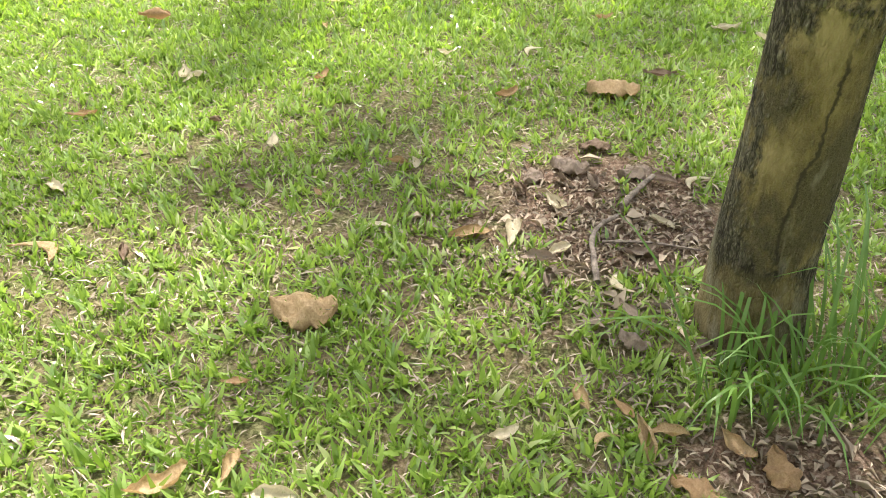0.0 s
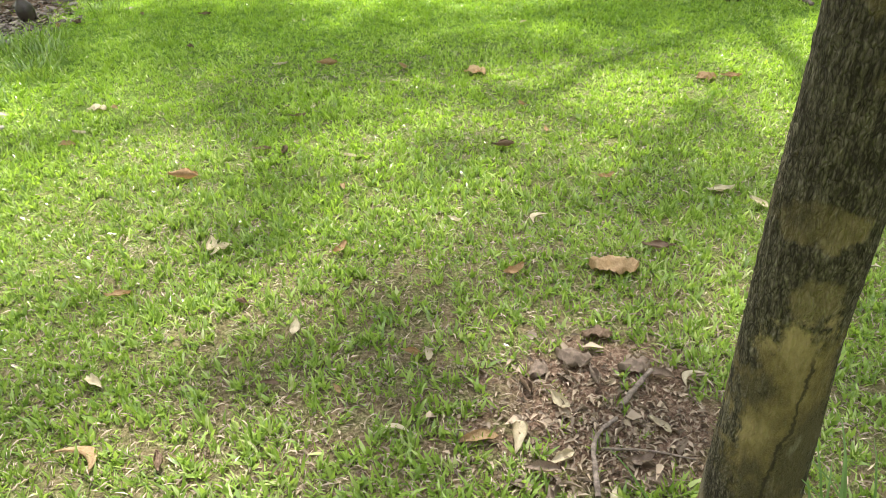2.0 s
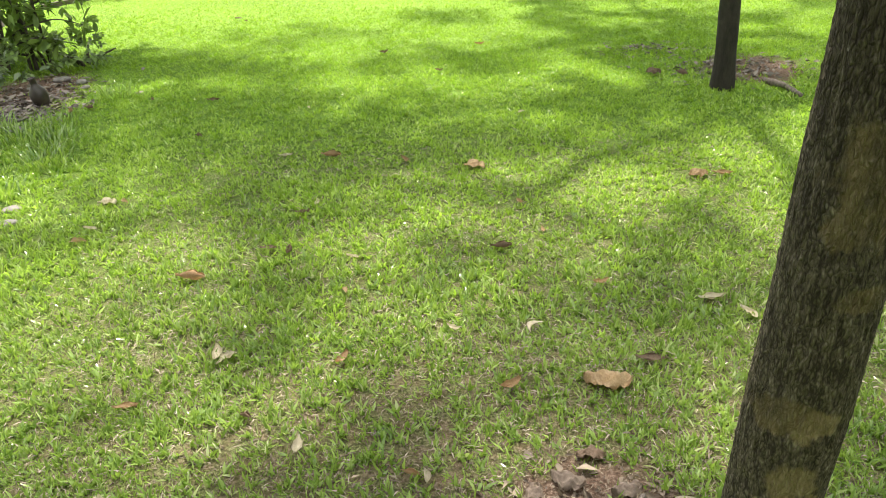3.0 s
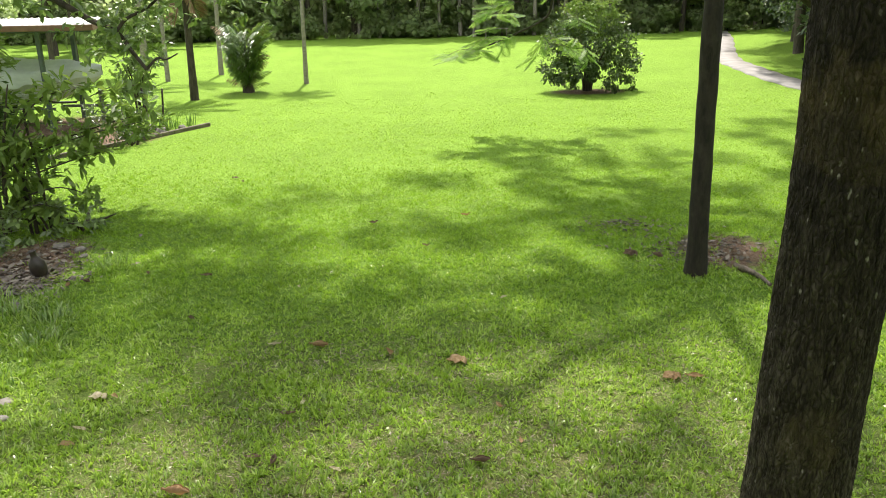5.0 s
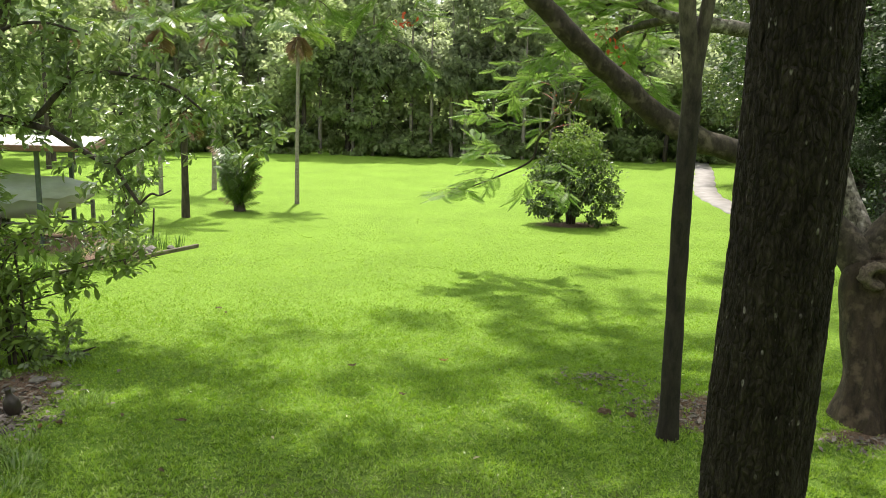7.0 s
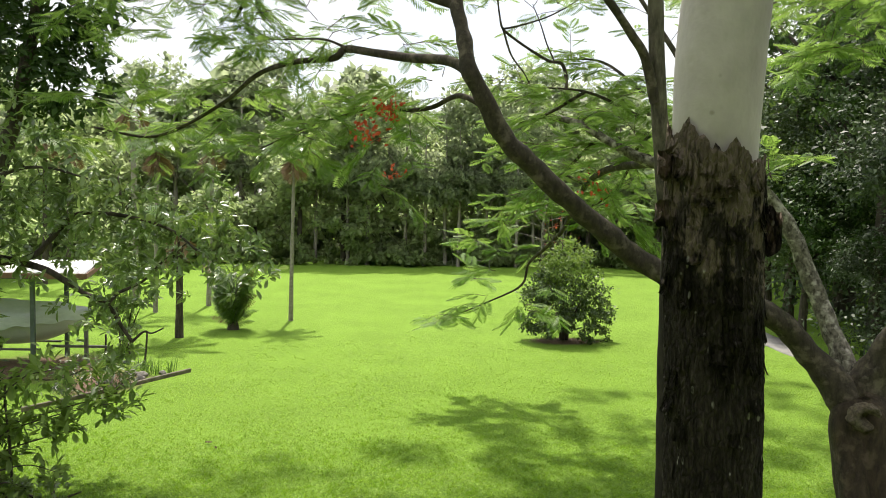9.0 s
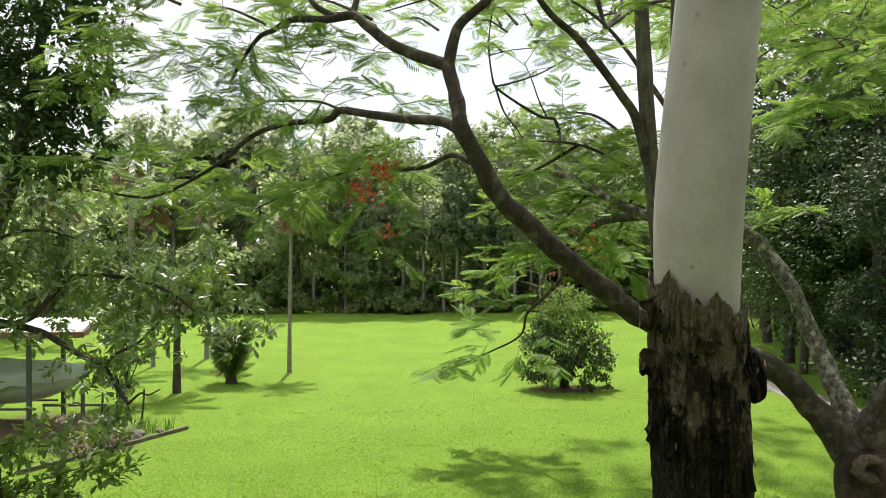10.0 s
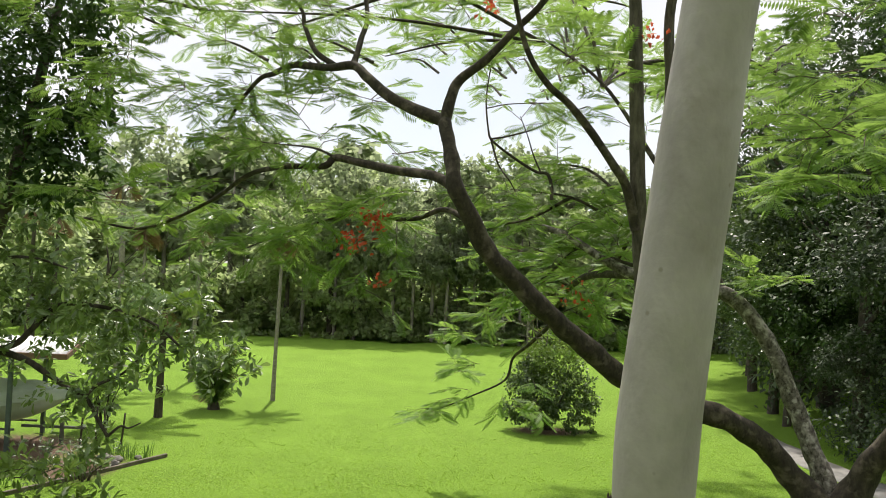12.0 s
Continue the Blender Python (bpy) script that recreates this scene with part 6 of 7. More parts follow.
WOODS = "woodland trees behind the lawn"
rng = np.random.default_rng(77)
kinds = [
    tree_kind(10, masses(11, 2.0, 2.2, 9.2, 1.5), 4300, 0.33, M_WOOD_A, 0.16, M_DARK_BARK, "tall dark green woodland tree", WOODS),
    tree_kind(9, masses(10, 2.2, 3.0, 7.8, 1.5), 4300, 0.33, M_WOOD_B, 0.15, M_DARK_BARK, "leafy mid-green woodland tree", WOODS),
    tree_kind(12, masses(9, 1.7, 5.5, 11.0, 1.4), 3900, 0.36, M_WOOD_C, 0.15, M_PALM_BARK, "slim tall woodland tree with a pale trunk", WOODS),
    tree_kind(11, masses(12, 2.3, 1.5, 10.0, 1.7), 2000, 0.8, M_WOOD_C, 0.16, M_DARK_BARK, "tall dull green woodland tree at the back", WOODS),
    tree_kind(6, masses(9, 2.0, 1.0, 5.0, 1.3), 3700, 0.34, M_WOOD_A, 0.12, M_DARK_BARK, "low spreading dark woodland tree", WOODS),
]
spots = []
x = -34.0
while x < 30:
    spots.append((x, 50.5 + rng.uniform(-1.2, 1.6)))
    x += rng.uniform(2.0, 3.1)
x = -42.0
while x < 38:
    spots.append((x, 56.5 + rng.uniform(-1.5, 2.5)))
    x += rng.uniform(2.6, 3.6)
x = -48.0
while x < 44:
    spots.append((x, 62.0 + rng.uniform(-1.5, 2.5)))
    x += rng.uniform(3.2, 4.2)
used = set()
for i, (x, y) in enumerate(spots):
    back_row = y > 54
    k = 3 if y > 60 else int(rng.choice([0, 1, 0, 2, 1])) if back_row else int(rng.choice([0, 1, 4, 4, 1, 2]))
    s = rng.uniform(0.85, 1.12) * (1.12 if y > 60 else 1.06 if back_row else 0.92)
    m = pose(x, y, 0, 0, 0, rng.uniform(0, 360))
    if k not in used:
        kinds[k].matrix_basis = m
        used.add(k)
    else:
        ob = copy_thing(kinds[k], m)
        ob.scale = (s, s, s * rng.uniform(0.92, 1.1))

for x in (-7.2, -5.1, -3.9, -1.6, -0.4, 0.9, 1.7, 3.4, 5.2, 6.3, 8.1):
    ob = copy_thing(kinds[2], pose(x, 49.2 + rng.uniform(-0.5, 0.8), 0, 0, 0, rng.uniform(0, 360)))
    q = rng.uniform(0.7, 0.95)
    ob.scale = (q * 0.8, q * 0.8, q)

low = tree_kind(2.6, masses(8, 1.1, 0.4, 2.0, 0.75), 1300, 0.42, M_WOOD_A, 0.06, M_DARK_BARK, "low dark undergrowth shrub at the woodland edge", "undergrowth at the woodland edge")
x, placed = -30.0, False
while x < 84:
    m = pose(x if x < 28 else x - 56, (49.0 if x < 28 else 53.0) + rng.uniform(-0.5, 0.9), 0, 0, 0, rng.uniform(0, 360))
    sc = rng.uniform(0.45, 0.8) if x < 28 else rng.uniform(0.8, 1.3)
    if not placed:
        low.matrix_basis, placed = m, True
    else:
        ob = copy_thing(low, m)
        ob.scale = (sc, sc, sc * rng.uniform(0.8, 1.3))
    x += rng.uniform(1.1, 2.1)

# left flank, beyond the shed
for x, y, k, s in ((-19, 40, 1, 0.9), (-22, 36, 0, 1.0), (-25, 31, 1, 1.0), (-23, 42, 2, 1.0), (-28, 26, 0, 1.0), (-17, 44, 4, 1.0), (-15.5, 27.5, 1, 0.65)):
    ob = copy_thing(kinds[k], pose(x, y, 0, 0, 0, 50 * x))
    ob.scale = (s, s, s)

HEDGE = "dense trees along the driveway"
dense = [
    tree_kind(9, masses(13, 2.0, 0.9, 8.0, 1.35), 9000, 0.19, M_SILVER, 0.2, M_DARK_BARK, "dense dull green tree with foliage down to the ground", HEDGE, 0.75),
    tree_kind(10, masses(13, 1.9, 1.4, 9.5, 1.35), 9000, 0.19, M_DARKLEAF, 0.2, M_DARK_BARK, "dense dark green tree with foliage down to the ground", HEDGE, 0.75),
]
first = [True, True]
for x, y, k, s in ((14.2, 27.0, 0, 1.5), (12.9, 22.6, 1, 0.95), (14.8, 30.2, 1, 1.45), (16.8, 35.2, 0, 1.4), (15.6, 24.0, 1, 1.5), (12.5, 19.4, 0, 0.85), (12.6, 16.0, 1, 0.85), (18.6, 40.5, 0, 1.2), (11.9, 12.2, 0, 0.8), (17.6, 28.0, 0, 1.6), (20.0, 33.0, 1, 1.4), (12.0, 8.5, 1, 0.8), (19.8, 46.0, 1, 1.2), (16.0, 18.5, 0, 1.4), (16.5, 22.0, 1, 1.3), (19.5, 27.0, 1, 1.7), (16.2, 13.0, 1, 1.3), (12.2, 21.3, 0, 0.4)):
    m = pose(x, y, float(ground_height(np.array(x), np.array(y))), 0, 0, 77 * x)
    if first[k]:
        dense[k].matrix_basis = m
        first[k] = False
        ob = dense[k]
    else:
        ob = copy_thing(dense[k], m)
    ob.scale = (s, s, s)

over = tree_kind(8.5, masses(11, 2.1, 3.2, 7.8, 1.25), 11000, 0.13, M_BUSH, 0.16, M_DARK_BARK, "spreading tree whose crown overhangs the driveway", HEDGE)
over.matrix_basis = pose(12.6, 27.6, 0.1, 0, 0, 30)
for x, y, sc in ((13.9, 32.5, 1.0), (15.4, 36.5, 1.0), (11.9, 25.0, 0.7)):
    ob = copy_thing(over, pose(x, y, 0.1, 0, 0, 90 * x))
    ob.scale = (sc, sc, sc)

# mostly unseen trees added to block sky light; those far right plug hedge gaps
screen = tree_kind(10, masses(13, 2.2, 1.0, 9.0, 1.5), 1500, 0.85, M_WOOD_A, 0.2, M_DARK_BARK, "dense green tree at the garden edge, mostly unseen, added to cut skylight", "trees closing the garden")
screen.matrix_basis = pose(-16, 8, 0)
for x, y, k, sc in ((-11, -5.5, 0, 1.2), (-7.5, -8, 1, 1.3), (-4, -7, 0, 1.3), (-0.5, -8.5, 1, 1.4), (3, -7, 0, 1.3), (6.5, -7.5, 1, 1.3), (10, -5, 0, 1.2), (13, -1.5, 1, 1.2), (14.5, 3.5, 0, 1.2), (-13, -1, 1, 1.2), (-13.5, 4, 0, 1.2), (22, 44, 0, 1.3), (25, 50, 0, 1.3), (24.5, 40, 0, 1.3), (28, 46, 0, 1.4), (21.5, 36, 0, 1.3), (30, 53, 0, 1.3), (23, 30, 0, 1.3)):
    if y < 6:
        x, y, sc = x * 1.35, y * 1.5 - 1.5, sc * 0.95
    ob = copy_thing(screen, pose(x, y, 0, 0, 0, 61 * x))
    ob.scale = (sc, sc, sc)

# ---- boat shed ----


def box(bm, x0, x1, y0, y1, z0, z1, bevel=0.0):
    r = bmesh.ops.create_cube(bm, size=1.0, matrix=Matrix.LocRotScale(((x0 + x1) / 2, (y0 + y1) / 2, (z0 + z1) / 2), None, (x1 - x0, y1 - y0, z1 - z0)))
    if bevel:
        edges = {e for v in r["verts"] for e in v.link_edges}
        bmesh.ops.bevel(bm, geom=list(edges), offset=bevel, segments=1, affect="EDGES")


def boat_shed():
    t = thing("boat_shed", (-0.3, 0.3, 0), "open boat shelter with a white sheet roof on thin posts", "shed")
    for x, y in ((-8.5, 17.4), (-8.65, 19.4), (-11.9, 17.4), (-11.9, 19.4)):
        bm = bmesh.new()
        box(bm, x - 0.045, x + 0.045, y - 0.045, y + 0.045, -0.1, 2.16, 0.006)
        part("post", bm, M_POST, t)
    xs = np.arange(-13.2, -7.14, 0.04)
    z = 2.30 + 0.018 * np.sin(xs * 2 * math.pi / 0.16)
    V = np.concatenate([np.column_stack([xs, np.full(len(xs), 17.05), z]), np.column_stack([xs, np.full(len(xs), 19.9), z + 0.06])])
    n = len(xs)
    i = np.arange(n - 1)
    V = np.concatenate([V, V - (0, 0, 0.02)])
    V[:, 0] -= 0.3 * (V[:, 1] - 17.05)
    top = np.stack([i, i + 1, i + n + 1, i + n], -1)
    F = np.concatenate([top, top[:, ::-1] + 2 * n, np.stack([i, i + 2 * n, i + 2 * n + 1, i + 1], -1)])
    mesh_part("roof", V, F, M_ROOF, t, "white corrugated roof sheet")
    for x0, x1, y0, y1 in ((-13.2, -7.13, 17.0, 17.04), (-13.2, -7.13, 19.9, 19.94), (-7.17, -7.13, 17.04, 19.9)):
        bm = bmesh.new()
        box(bm, x0, x1, y0, y1, 2.18, 2.30, 0.005)
        for v in bm.verts:
            v.co.x -= 0.3 * (v.co.y - 17.05)
        part("fascia", bm, M_FASCIA, t, "brown fascia board")
    for y in (17.4, 19.4):
        bm = bmesh.new()
        box(bm, -13.1, -7.25 - 0.3 * (y - 17.05), y - 0.04, y + 0.04, 2.13, 2.26, 0.005)
        part("beam", bm, M_POST, t)


def boat():
    """Hull sections from stern to bow along +x; the cover over it; trailer below."""
    t = thing("boat", (-12.15, 18.85, 0), "small boat under a grey tarp on a trailer", "boat")
    n, L = 16, 4.1
    rows, cover = [], []
    for i in range(n):
        s = i / (n - 1)
        half = 0.85 * (1 - max(0, s - 0.35) ** 2 / 0.4225) ** 0.8 if s < 1 else 0.004
        half = max(half, 0.004)
        keel = 0.45 + 0.75 * max(0, s - 0.55) ** 2.2 / 0.45 ** 2.2 * 0.8
        gun = 1.12 + 0.22 * s
        x = L * s
        prof = [(-half, gun), (-half * 0.98, gun - 0.15 * (gun - keel)), (-half * 0.85, keel + 0.4 * (gun - keel)), (-half * 0.5, keel + 0.1 * (gun - keel)), (0, keel), (half * 0.5, keel + 0.1 * (gun - keel)), (half * 0.85, keel + 0.4 * (gun - keel)), (half * 0.98, gun - 0.15 * (gun - keel)), (half, gun)]
        rows.append([(x, p, q) for p, q in prof])
    for i in range(61):
        q = i / 60
        half = max(0.85 * (1 - max(0, q - 0.35) ** 2 / 0.4225) ** 0.8 if q < 1 else 0.004, 0.004)
        gun = 1.12 + 0.22 * q
        ridge = gun + 0.30 * math.sin(math.pi * min(1, 0.12 + 0.88 * q)) ** 0.8 * (1 - 0.12 * math.cos(q * 19))
        row = []
        for j in range(25):
            u = j / 12 - 1
            slack = abs(u) > 0.75
            y = (half + 0.03) * (u / 0.75 if not slack else math.copysign(1, u))
            z = gun + (ridge - gun) * (1 - (abs(u) / 0.75) ** 1.5) if not slack else gun - 0.46 * (1 - 0.5 * q) * (abs(u) - 0.75) / 0.25 * (1 + 0.09 * math.sin(i * 0.9))
            fold = noise.noise(Vector((q * 9 + u * 2.5, u * 1.6, 3.1))) * 0.05 + 0.02 * math.sin(q * 46 + 3 * u) * abs(u)
            row.append((L * q + (0.05 if i == 60 else 0), y + (fold * 0.8 if slack else 0) * math.copysign(1, u), z + fold * (0.4 + 0.6 * (1 - abs(u))) - 0.03 * (1 - abs(u)) * math.sin(q * 19) ** 2))
        cover.append(row)
    for name, R, mat, lab in (("hull", rows, M_HULL, "pale grey hull"), ("tarp", cover, M_TARP, "grey fabric cover")):
        bm = bmesh.new()
        vs = [[bm.verts.new(p) for p in r] for r in R]
        for a, b in zip(vs[:-1], vs[1:]):
            for k in range(len(a) - 1):
                bm.faces.new((a[k], a[k + 1], b[k + 1], b[k]))
        bm.faces.new(vs[0])
        bmesh.ops.recalc_face_normals(bm, faces=bm.faces[:])
        part(name, bm, mat, t, lab, True)
    for y in (-0.55, 0.55):
        bm = bmesh.new()
        box(bm, 0.2, 3.2, y - 0.025, y + 0.025, 0.40, 0.45, 0.006)
        part("trailer_rail", bm, M_METAL, t)
    bm = bmesh.new()
    box(bm, 3.1, 4.6, -0.03, 0.03, 0.38, 0.44, 0.006)
    part("drawbar", bm, M_METAL, t)
    bm = bmesh.new()
    box(bm, 4.0, 4.08, -0.04, 0.04, 0.0, 0.95, 0.008)
    part("winch_post", bm, M_METAL, t)
    for y in (-0.85, 0.85):
        bm = bmesh.new()
        bmesh.ops.create_cone(bm, cap_ends=True, segments=24, radius1=0.29, radius2=0.29, depth=0.17, matrix=Matrix.Translation((1.3, y, 0.29)) @ Matrix.Rotation(radians(90), 4, "X"))
        bmesh.ops.bevel(bm, geom=[e for e in bm.edges if len(e.link_faces) == 2 and any(len(f.verts) > 4 for f in e.link_faces)], offset=0.03, segments=2, affect="EDGES")
        part("wheel", bm, M_RUBBER, t, "black rubber tyre", True)


boat_shed()
boat()

bm = bmesh.new()
box(bm, 2.2, 3.6, 47.48, 47.52, 0.45, 0.50, 0.006)
for x in (2.3, 3.5):
    box(bm, x - 0.02, x + 0.02, 47.48, 47.52, -0.05, 0.455, 0.006)
tagged(part("low_rail", bm, M_PALM_BARK, None), "low pale rail at the woodland edge", "rail")

# ---- garden beds ----


def plank(a, b, h, w, label):
    d = Vector(b) - Vector(a)
    bm = bmesh.new()
    box(bm, 0, d.length, -w / 2, w / 2, -0.02, h, 0.008)
    for v in bm.verts:
        v.co.z += 0.012 * noise.noise(Vector((v.co.x * 3 + a[0] * 7, v.co.y, 1)))
    ob = part("edging_plank", bm, M_PLANK, None)
    ob.matrix_basis = pose(a[0], a[1], 0, 0, 0, math.degrees(math.atan2(d.y, d.x)))
    tagged(ob, label, "plank", "planks edging a bed")


EDGE = [(-5.4, 18.05), (-5.92, 17.1), (-6.42, 16.2), (-6.92, 15.3), (-7.44, 14.48)]
for a, b in zip(EDGE[:-1], EDGE[1:]):
    plank((a[0], a[1], 0), (b[0], b[1], 0), 0.085, 0.06, "weathered grey plank edging a garden bed")
for x, y, h, tilt in ((-6.8, 19.05, 0.75, 5), (-7.2, 19.2, 0.8, -6), (-7.45, 19.2, 0.85, 0), (-7.7, 18.9, 0.7, 3)):
    V, F = tube([(0, 0, -0.05), (0.01, 0, h / 2), (0, 0, h)], (0.028, 0.025, 0.022), 6, 3)
    ob = mesh_part("garden_stake", V, F, M_DARK_BARK)
    ob.matrix_basis = pose(x, y, 0, 0, tilt, 0)
    tagged(ob, "thin dark wooden garden stake", "stake", "stakes in a bed")


def stone(at, size, flat, label, mat=None):
    bm = bmesh.new()
    bmesh.ops.create_icosphere(bm, subdivisions=3, radius=1.0)
    for v in bm.verts:
        k = 1 + 0.28 * noise.noise(v.co * 1.3 + Vector(at)) + 0.08 * noise.noise(v.co * 4 + Vector(at))
        v.co = Vector((v.co.x * k * size, v.co.y * k * size * 0.75, v.co.z * k * size * flat))
    ob = part("stone", bm, mat or M_STONE, None, "", True)
    ob.matrix_basis = pose(at[0], at[1], size * flat * 0.55, 0, 0, at[0] * 100)
    tagged(ob, label, "stone", "stones in a bed")


for x, y, s, f in ((-4.75, 9.15, 0.17, 0.35), (-4.45, 8.98, 0.13, 0.5), (-4.9, 8.75, 0.12, 0.5), (-4.3, 8.75, 0.10, 0.5), (-3.33, 5.0, 0.11, 0.4), (-3.42, 5.25, 0.13, 0.35), (-3.35, 4.7, 0.09, 0.4)):
    stone((x, y, 0), s * 0.62, f, "grey garden stone half sunk in soil")
for x, y, s, f in ((-6.3, 17.5, 0.16, 0.5), (-6.2, 17.1, 0.13, 0.6), (-6.6, 17.6, 0.18, 0.5), (-5.95, 17.8, 0.11, 0.5), (-6.8, 16.7, 0.14, 0.5)):
    stone((x, y, 0), s, f, "rough grey stone behind plank edging")
for x, y, n in ((-6.15, 17.8, 40), (-6.5, 18.05, 40), (-5.8, 17.95, 24), (-6.8, 16.9, 40), (-7.3, 16.0, 50), (-7.7, 15.3, 50)):
    grass_clump((x, y, 0), n, 0.15, 0.4, 0.02, 1.3, "strappy green plant in a plank-edged bed")


def jar():
    bm = bmesh.new()
    prof = [(0.0, 0.0), (0.075, 0.0), (0.10, 0.05), (0.112, 0.13), (0.10, 0.21), (0.06, 0.27), (0.04, 0.30), (0.042, 0.36), (0.052, 0.38), (0.04, 0.385), (0.03, 0.34)]
    rings = [[bm.verts.new((r * math.cos(a), r * math.sin(a), z)) for a in np.linspace(0, 2 * math.pi, 24, endpoint=False)] for r, z in prof[1:]]
    for a, b in zip(rings[:-1], rings[1:]):
        for k in range(24):
            bm.faces.new((a[k], a[(k + 1) % 24], b[(k + 1) % 24], b[k]))
    bm.faces.new(rings[0][::-1])
    ob = part("jar", bm, M_JAR, None, "", True)
    ob.matrix_basis = pose(-4.50, 8.12, 0.0, 6, -8, 0) @ Matrix.Diagonal((0.82, 0.82, 0.82, 1))
    tagged(ob, "dark glazed narrow-necked jar standing in leaf litter", "jar")


jar()

# ---- fallen leaves and sticks ----


def leaf_sheet(outline, length, width, curl, cup, crumple, sickle=0.0, seed=0, nu=13, nv=7):
    """A dry leaf as a thin closed sheet: outline(s) gives the half width, curl bends it along, cup rolls it across."""
    bm = bmesh.new()
    grid = []
    for i in range(nu):
        s = i / (nu - 1)
        row = []
        for j in range(nv):
            u = (j / (nv - 1) - 0.5) * 2
            hw = width / 2 * outline(s)
            roll = cup * u
            x = hw * (math.sin(roll) / cup if abs(cup) > 1e-3 else u)
            z = hw * ((1 - math.cos(roll)) / cup if abs(cup) > 1e-3 else 0)
            y = length * (s - 0.5)
            th = curl * (s - 0.5)
            if abs(curl) > 1e-3:
                y, dz = length / curl * math.sin(th), length / curl * (1 - math.cos(th))
            else:
                dz = 0
            x += sickle * length * (0.25 - (s - 0.5) ** 2) * 1.6
            c = crumple * length * (noise.noise(Vector((u * 1.6, s * 4, seed))) + 0.45 * noise.noise(Vector((u * 4.5 + s * 3, s * 9, seed + 5))) + 0.12 * abs(math.sin(5.5 * u + 3.0 * s)))
            rib = -0.012 * length * math.exp(-(u * 5) ** 2)
            row.append(bm.verts.new((x, y, z + dz + c + rib)))
        grid.append(row)
    for i in range(nu - 1):
        for j in range(nv - 1):
            bm.faces.new((grid[i][j], grid[i][j + 1], grid[i + 1][j + 1], grid[i + 1][j]))
    bmesh.ops.solidify(bm, geom=bm.faces[:], thickness=0.0009)
    me = bpy.data.meshes.new("fallen_leaf")
    bm.to_mesh(me)
    bm.free()
    me.polygons.foreach_set("use_smooth", np.ones(len(me.polygons), dtype=bool))
    return me


def oval(s):
    return max(0.02, math.sin(math.pi * min(1, max(0, s)) ** 0.8) ** 1.05 * (1 + 0.06 * math.sin(s * 23)))


def slim(s):
    return max(0.03, math.sin(math.pi * s ** 0.9) ** 0.8)


def torn(s):
    """Half width of a wide leaf with a pointed tip and a nibbled edge."""
    return max(0.04, math.sin(math.pi * s ** 0.75) ** 0.7 * (0.9 + 0.1 * math.sin(s * 17) + 0.06 * math.sin(s * 41)))


SHAPES = {
    "broad": ([leaf_sheet(torn, 1.0, 0.85, c, q, 0.17, k, s, 23, 17) for s, c, q, k in ((1, -0.8, -1.0, 0.1), (2, -0.7, -0.9, -0.2), (3, -1.0, -0.7, 0.15))], "large crumpled", 1.0),
    "rolled": ([leaf_sheet(oval, 1.0, 0.75, 0.9, 2.6, 0.10, 0.1, s, 15, 11) for s in (4, 5)], "curled", 1.0),
    "flat": ([leaf_sheet(oval, 1.0, 0.42, c, 1.1, 0.09, k, s) for s, c, k in ((6, 1.2, 0.15), (7, -0.6, -0.2), (8, 0.8, 0.3), (11, 1.6, -0.1))], "flat oval", 1.0),
    "sickle": ([leaf_sheet(slim, 1.0, 0.27, -0.25, -0.5, 0.03, 0.95, s) for s in (9, 10)], "sickle-shaped", 1.0),
}
COLOURS = {"tan": (M_LF_TAN, "tan"), "brown": (M_LF_BROWN, "dark brown"), "orange": (M_LF_ORANGE, "orange-brown"), "pale": (M_LF_PALE, "pale straw-coloured"), "grey": (M_LF_GREY, "grey-brown")}


def fallen_leaf(x, y, shape, colour, size, turn, tip=0.0):
    meshes, word, _ = SHAPES[shape]
    me = meshes[int(abs(x * 37 + y * 91)) % len(meshes)]
    mat, shade = COLOURS[colour]
    ob = new("fallen_leaf", me)
    if not me.materials:
        me.materials.append(mat)
    ob.material_slots[0].link = "OBJECT"
    ob.material_slots[0].material = mat
    on_soil = float(bare(np.array([x]), np.array([y]))[0]) > 0.5
    z = float(ground_height(np.array(x), np.array(y))) + (0.010 if on_soil else 0.014 if shape == "broad" else 0.026)
    low = min(v.co.z for v in me.vertices) * size
    if y > 6.5:
        size *= 0.72
    ob.matrix_basis = pose(x, y, z - low, tip, rng.uniform(-12, 12), turn) @ Matrix.Diagonal((size, size, size, 1))
    tagged(ob, "%s %s dry leaf lying on %s" % (word, shade, "bare soil" if on_soil else "short grass"), "leaf", "fallen leaves")


LEAVES_BY_TRUNK = [
    (-0.56, 1.46, "broad", "tan", 0.21, 75),
    (-0.38, 1.86, "sickle", "pale", 0.13, 90),
    (-1.16, 1.75, "rolled", "brown", 0.11, 20),
    (-0.33, 2.31, "rolled", "orange", 0.09, 70),
    (-0.27, 2.29, "flat", "pale", 0.09, 10),
    (0.57, 2.92, "broad", "tan", 0.23, 80),
    (0.37, 1.55, "sickle", "pale", 0.11, 200),
    (0.45, 1.53, "flat", "pale", 0.08, 25),
    (0.22, 2.01, "flat", "pale", 0.13, 30),
    (-0.08, 1.82, "flat", "tan", 0.15, 100),
    (0.05, 1.84, "flat", "pale", 0.16, 170),
    (-1.73, 4.03, "rolled", "orange", 0.2, 80),
    (-1.55, 2.19, "flat", "pale", 0.12, 50),
    (-0.71, 3.14, "flat", "orange", 0.12, 150),
    (-1.47, 1.76, "sickle", "tan", 0.2, 60),
    (-1.37, 3.22, "flat", "pale", 0.15, 10),
]
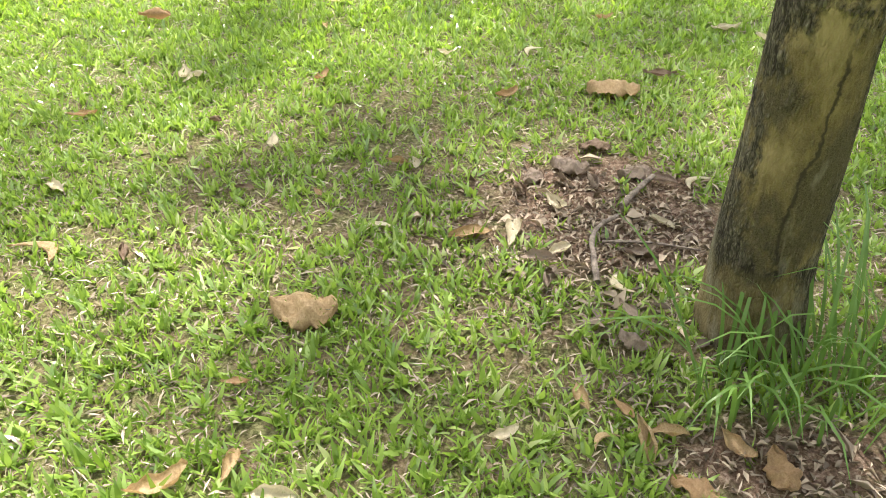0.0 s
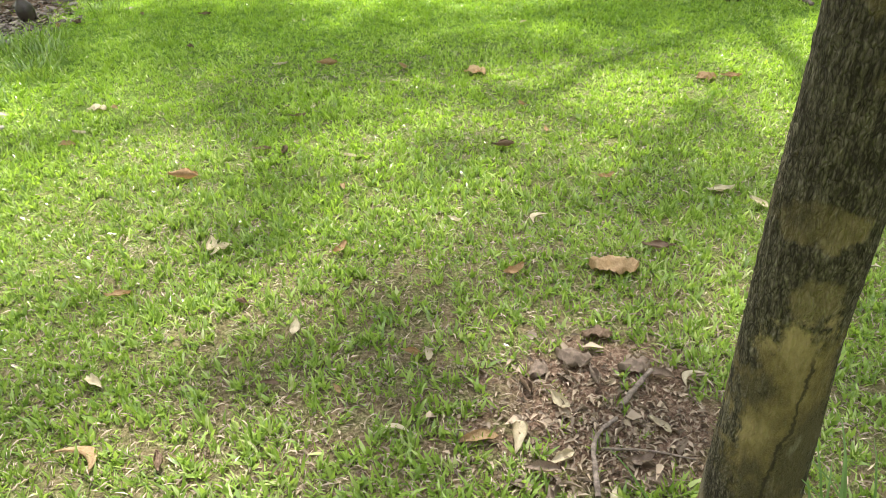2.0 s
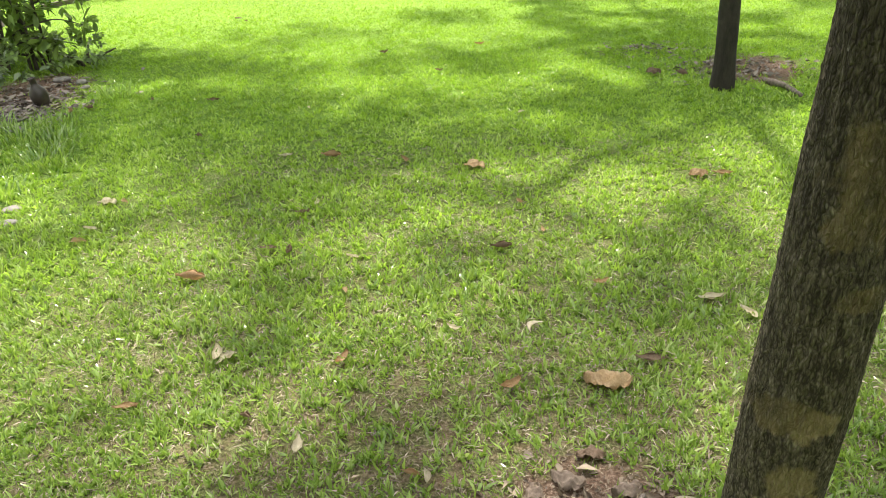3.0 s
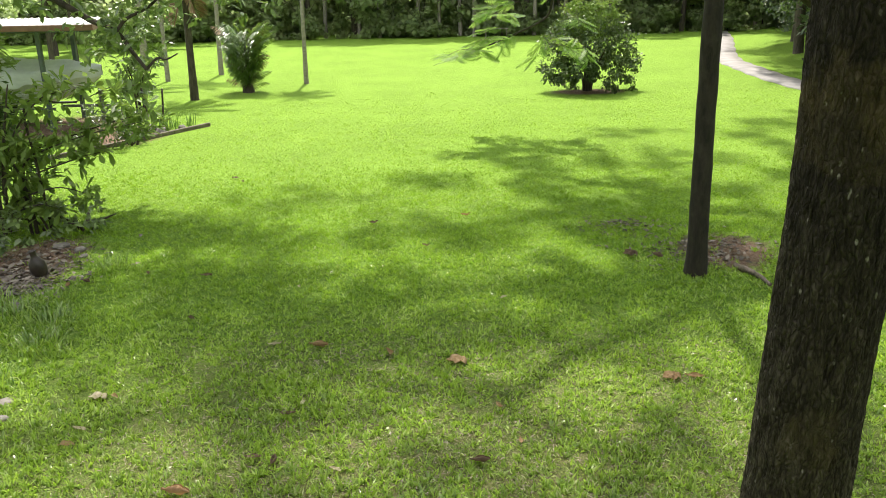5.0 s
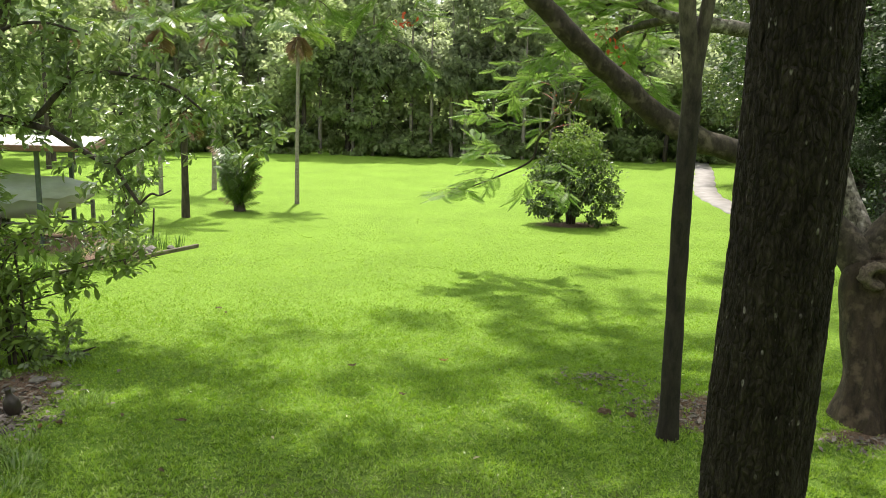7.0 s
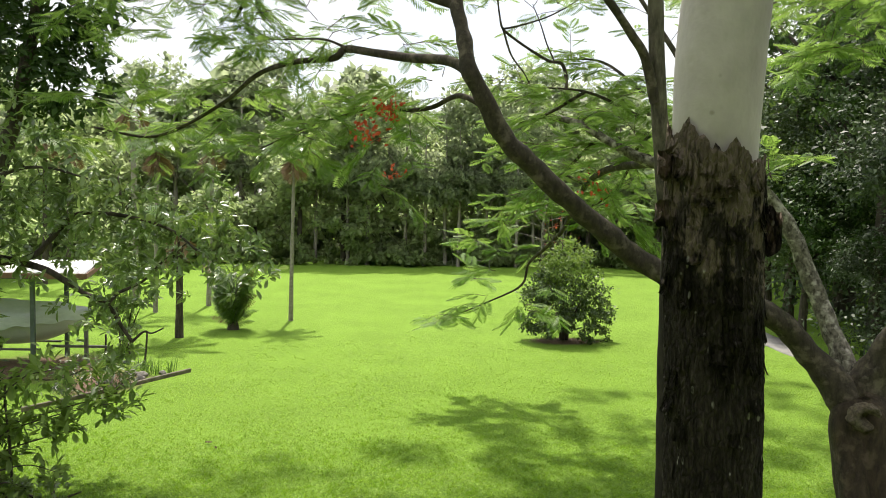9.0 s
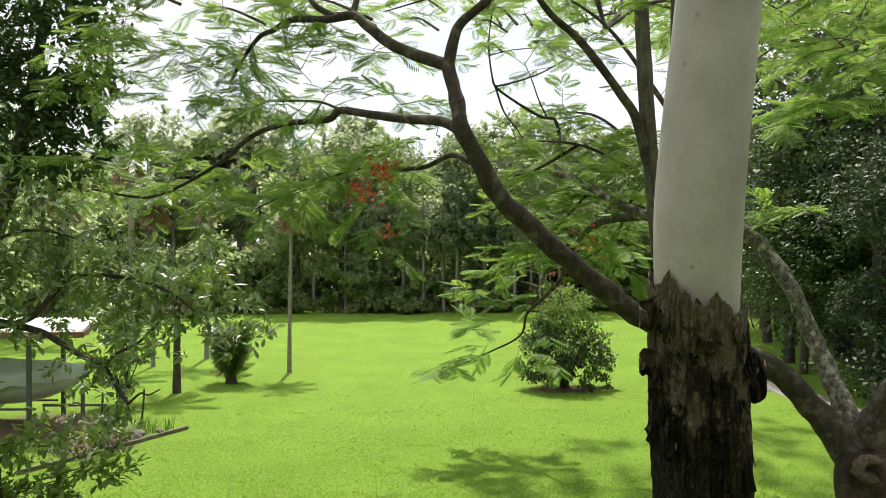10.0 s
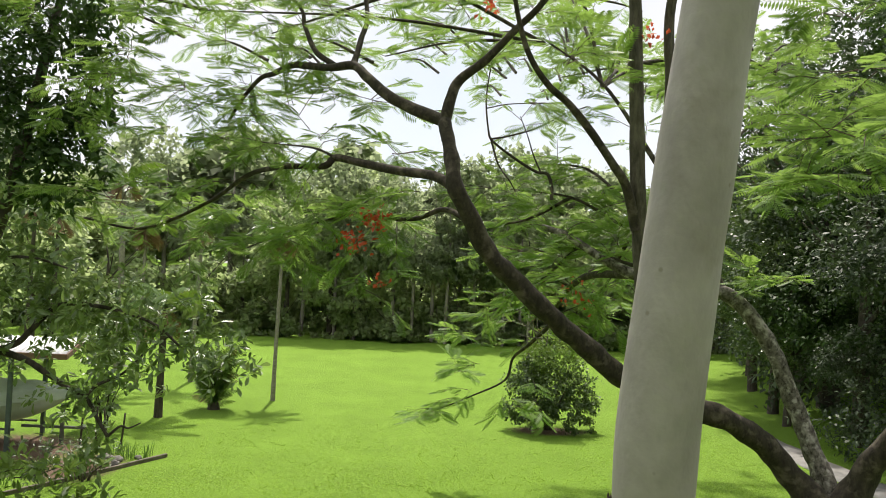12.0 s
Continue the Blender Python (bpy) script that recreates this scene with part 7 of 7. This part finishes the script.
LEAVES_ON_THIN_GRASS = [
    (-1.30, 3.18, "flat", "pale", 0.13, 140),
    (-1.67, 2.79, "flat", "orange", 0.13, 100),
    (0.73, 2.10, "sickle", "pale", 0.12, 130),
    (0.54, 1.87, "flat", "pale", 0.11, 35),
    (-0.83, 2.50, "flat", "pale", 0.13, 0),
    (-1.10, 2.71, "rolled", "brown", 0.09, 60),
    (0.11, 2.89, "flat", "orange", 0.13, 120),
    (-0.15, 3.40, "flat", "pale", 0.1, 60),
    (0.29, 3.39, "sickle", "pale", 0.13, 140),
    (1.26, 3.63, "flat", "pale", 0.17, 100),
    (1.40, 3.46, "flat", "pale", 0.14, 20),
    (-0.03, 0.97, "flat", "pale", 0.09, 110),
    (0.29, 0.95, "rolled", "tan", 0.13, 5, 35),
    (0.26, 1.04, "flat", "orange", 0.08, 30),
    (0.35, 0.97, "flat", "tan", 0.1, 80),
    (0.21, 0.94, "sickle", "tan", 0.08, 120),
]
LEAVES_ON_BARE_SOIL = [
    (-0.65, 0.90, "flat", "tan", 0.1, 170),
    (-0.79, 0.84, "flat", "tan", 0.16, 120),
    (-0.54, 0.81, "flat", "pale", 0.13, 85),
    (0.34, 1.30, "broad", "grey", 0.1, 40),
    (0.50, 0.93, "flat", "tan", 0.12, 30),
    (0.37, 0.81, "broad", "orange", 0.11, 60),
    (-0.69, 1.16, "flat", "orange", 0.08, 90),
    (0.57, 0.86, "broad", "orange", 0.12, 0),
    (0.17, 1.09, "flat", "tan", 0.1, 10),
    (0.10, 2.11, "rolled", "brown", 0.12, 20),
    (0.41, 2.41, "broad", "brown", 0.13, 100),
    (0.52, 2.21, "broad", "grey", 0.13, 100),
    (0.30, 2.27, "broad", "grey", 0.15, 60),
    (0.36, 2.15, "rolled", "grey", 0.12, 10),
    (0.15, 2.20, "broad", "grey", 0.11, 150),
    (0.60, 2.15, "flat", "grey", 0.13, 70),
]
LEAVES_ON_LAWN = [
    (0.44, 1.71, "flat", "grey", 0.12, 100),
    (0.49, 1.62, "flat", "grey", 0.11, 60),
    (0.19, 1.74, "flat", "pale", 0.11, 120),
    (0.12, 1.68, "flat", "grey", 0.12, 80),
    (0.60, 1.76, "flat", "grey", 0.1, 150),
    (0.34, 1.41, "flat", "grey", 0.1, 20),
    (0.13, 1.56, "rolled", "grey", 0.08, 0),
    (-0.86, 2.14, "flat", "brown", 0.08, 80),
    (-0.60, 2.10, "flat", "orange", 0.07, 30),
    (-1.16, 6.12, "rolled", "orange", 0.18, 80),
    (-0.55, 5.97, "flat", "orange", 0.14, 20),
    (0.02, 5.82, "broad", "tan", 0.18, 80),
    (1.69, 5.47, "broad", "orange", 0.16, 100),
    (1.86, 5.45, "flat", "orange", 0.16, 80),
    (-2.72, 5.29, "broad", "pale", 0.15, 90),
    (-2.59, 5.29, "flat", "tan", 0.1, 50),
]
LEAVES_FAR_LAWN = [
    (-1.14, 5.15, "flat", "pale", 0.1, 0),
    (-2.65, 4.80, "flat", "pale", 0.12, 70),
    (-2.66, 4.61, "flat", "tan", 0.13, 90),
    (-1.21, 4.98, "flat", "brown", 0.12, 100),
    (-1.20, 4.38, "rolled", "brown", 0.13, 0),
    (-1.34, 4.42, "flat", "brown", 0.12, 90),
    (0.15, 4.34, "rolled", "brown", 0.14, 90),
    (0.32, 5.05, "flat", "orange", 0.1, 30),
    (0.43, 4.58, "flat", "orange", 0.09, 0),
    (-0.78, 4.26, "flat", "pale", 0.1, 60),
    (-0.77, 3.85, "flat", "tan", 0.09, 10),
    (-1.57, 7.56, "flat", "pale", 0.12, 20),
    (-2.63, 7.93, "flat", "brown", 0.2, 90),
    (-2.45, 6.77, "flat", "brown", 0.16, 50),
    (0.20, 10.15, "flat", "orange", 0.2, 90),
    (2.01, 8.41, "broad", "brown", 0.24, 90),
]
LEAVES_BY_BED = [
    (2.29, 8.33, "rolled", "brown", 0.24, 30),
    (-3.30, 8.04, "rolled", "brown", 0.16, 30),
    (-1.55, 6.17, "flat", "pale", 0.13, 100),
    (0.69, 3.85, "flat", "orange", 0.11, 100),
    (0.80, 3.06, "flat", "brown", 0.16, 80),
    (-3.88, 7.81, "rolled", "brown", 0.2, 60),
    (-4.03, 7.71, "rolled", "orange", 0.18, 10),
    (-3.48, 12.64, "broad", "brown", 0.15, 90),
    (-3.29, 12.34, "flat", "brown", 0.13, 40),
    (-0.30, 8.86, "flat", "brown", 0.16, 70),
    (0.50, 7.17, "flat", "pale", 0.13, 130),
    (-1.00, 9.85, "flat", "brown", 0.18, 100),
]
for row in LEAVES_BY_TRUNK + LEAVES_ON_THIN_GRASS + LEAVES_ON_BARE_SOIL + LEAVES_ON_LAWN + LEAVES_FAR_LAWN + LEAVES_BY_BED:
    fallen_leaf(*row)


def stick(points, r0, r1, label):
    V, F = tube(points, np.linspace(r0, r1, len(points)), 9, 9, 0.5, 45.0)
    tagged(mesh_part("stick", V, F, M_STICK, None, "", True), label, "stick")


stick([(0.28, 1.55, 0.03), (0.29, 1.67, 0.036), (0.30, 1.77, 0.04), (0.34, 1.84, 0.042), (0.40, 1.90, 0.035)], 0.010, 0.007, "weathered grey-brown stick lying on bare soil")
stick([(0.43, 1.97, 0.03), (0.50, 2.06, 0.04), (0.575, 2.16, 0.035)], 0.011, 0.009, "short broken grey stick lying on bare soil")
stick([(0.33, 1.76, 0.03), (0.48, 1.74, 0.035), (0.62, 1.70, 0.03)], 0.005, 0.003, "thin dry twig lying on bare soil")
stick([(3.05, 8.0, 0.03), (3.15, 7.7, 0.05), (3.2, 7.4, 0.03)], 0.035, 0.02, "short log lying in leaf litter")
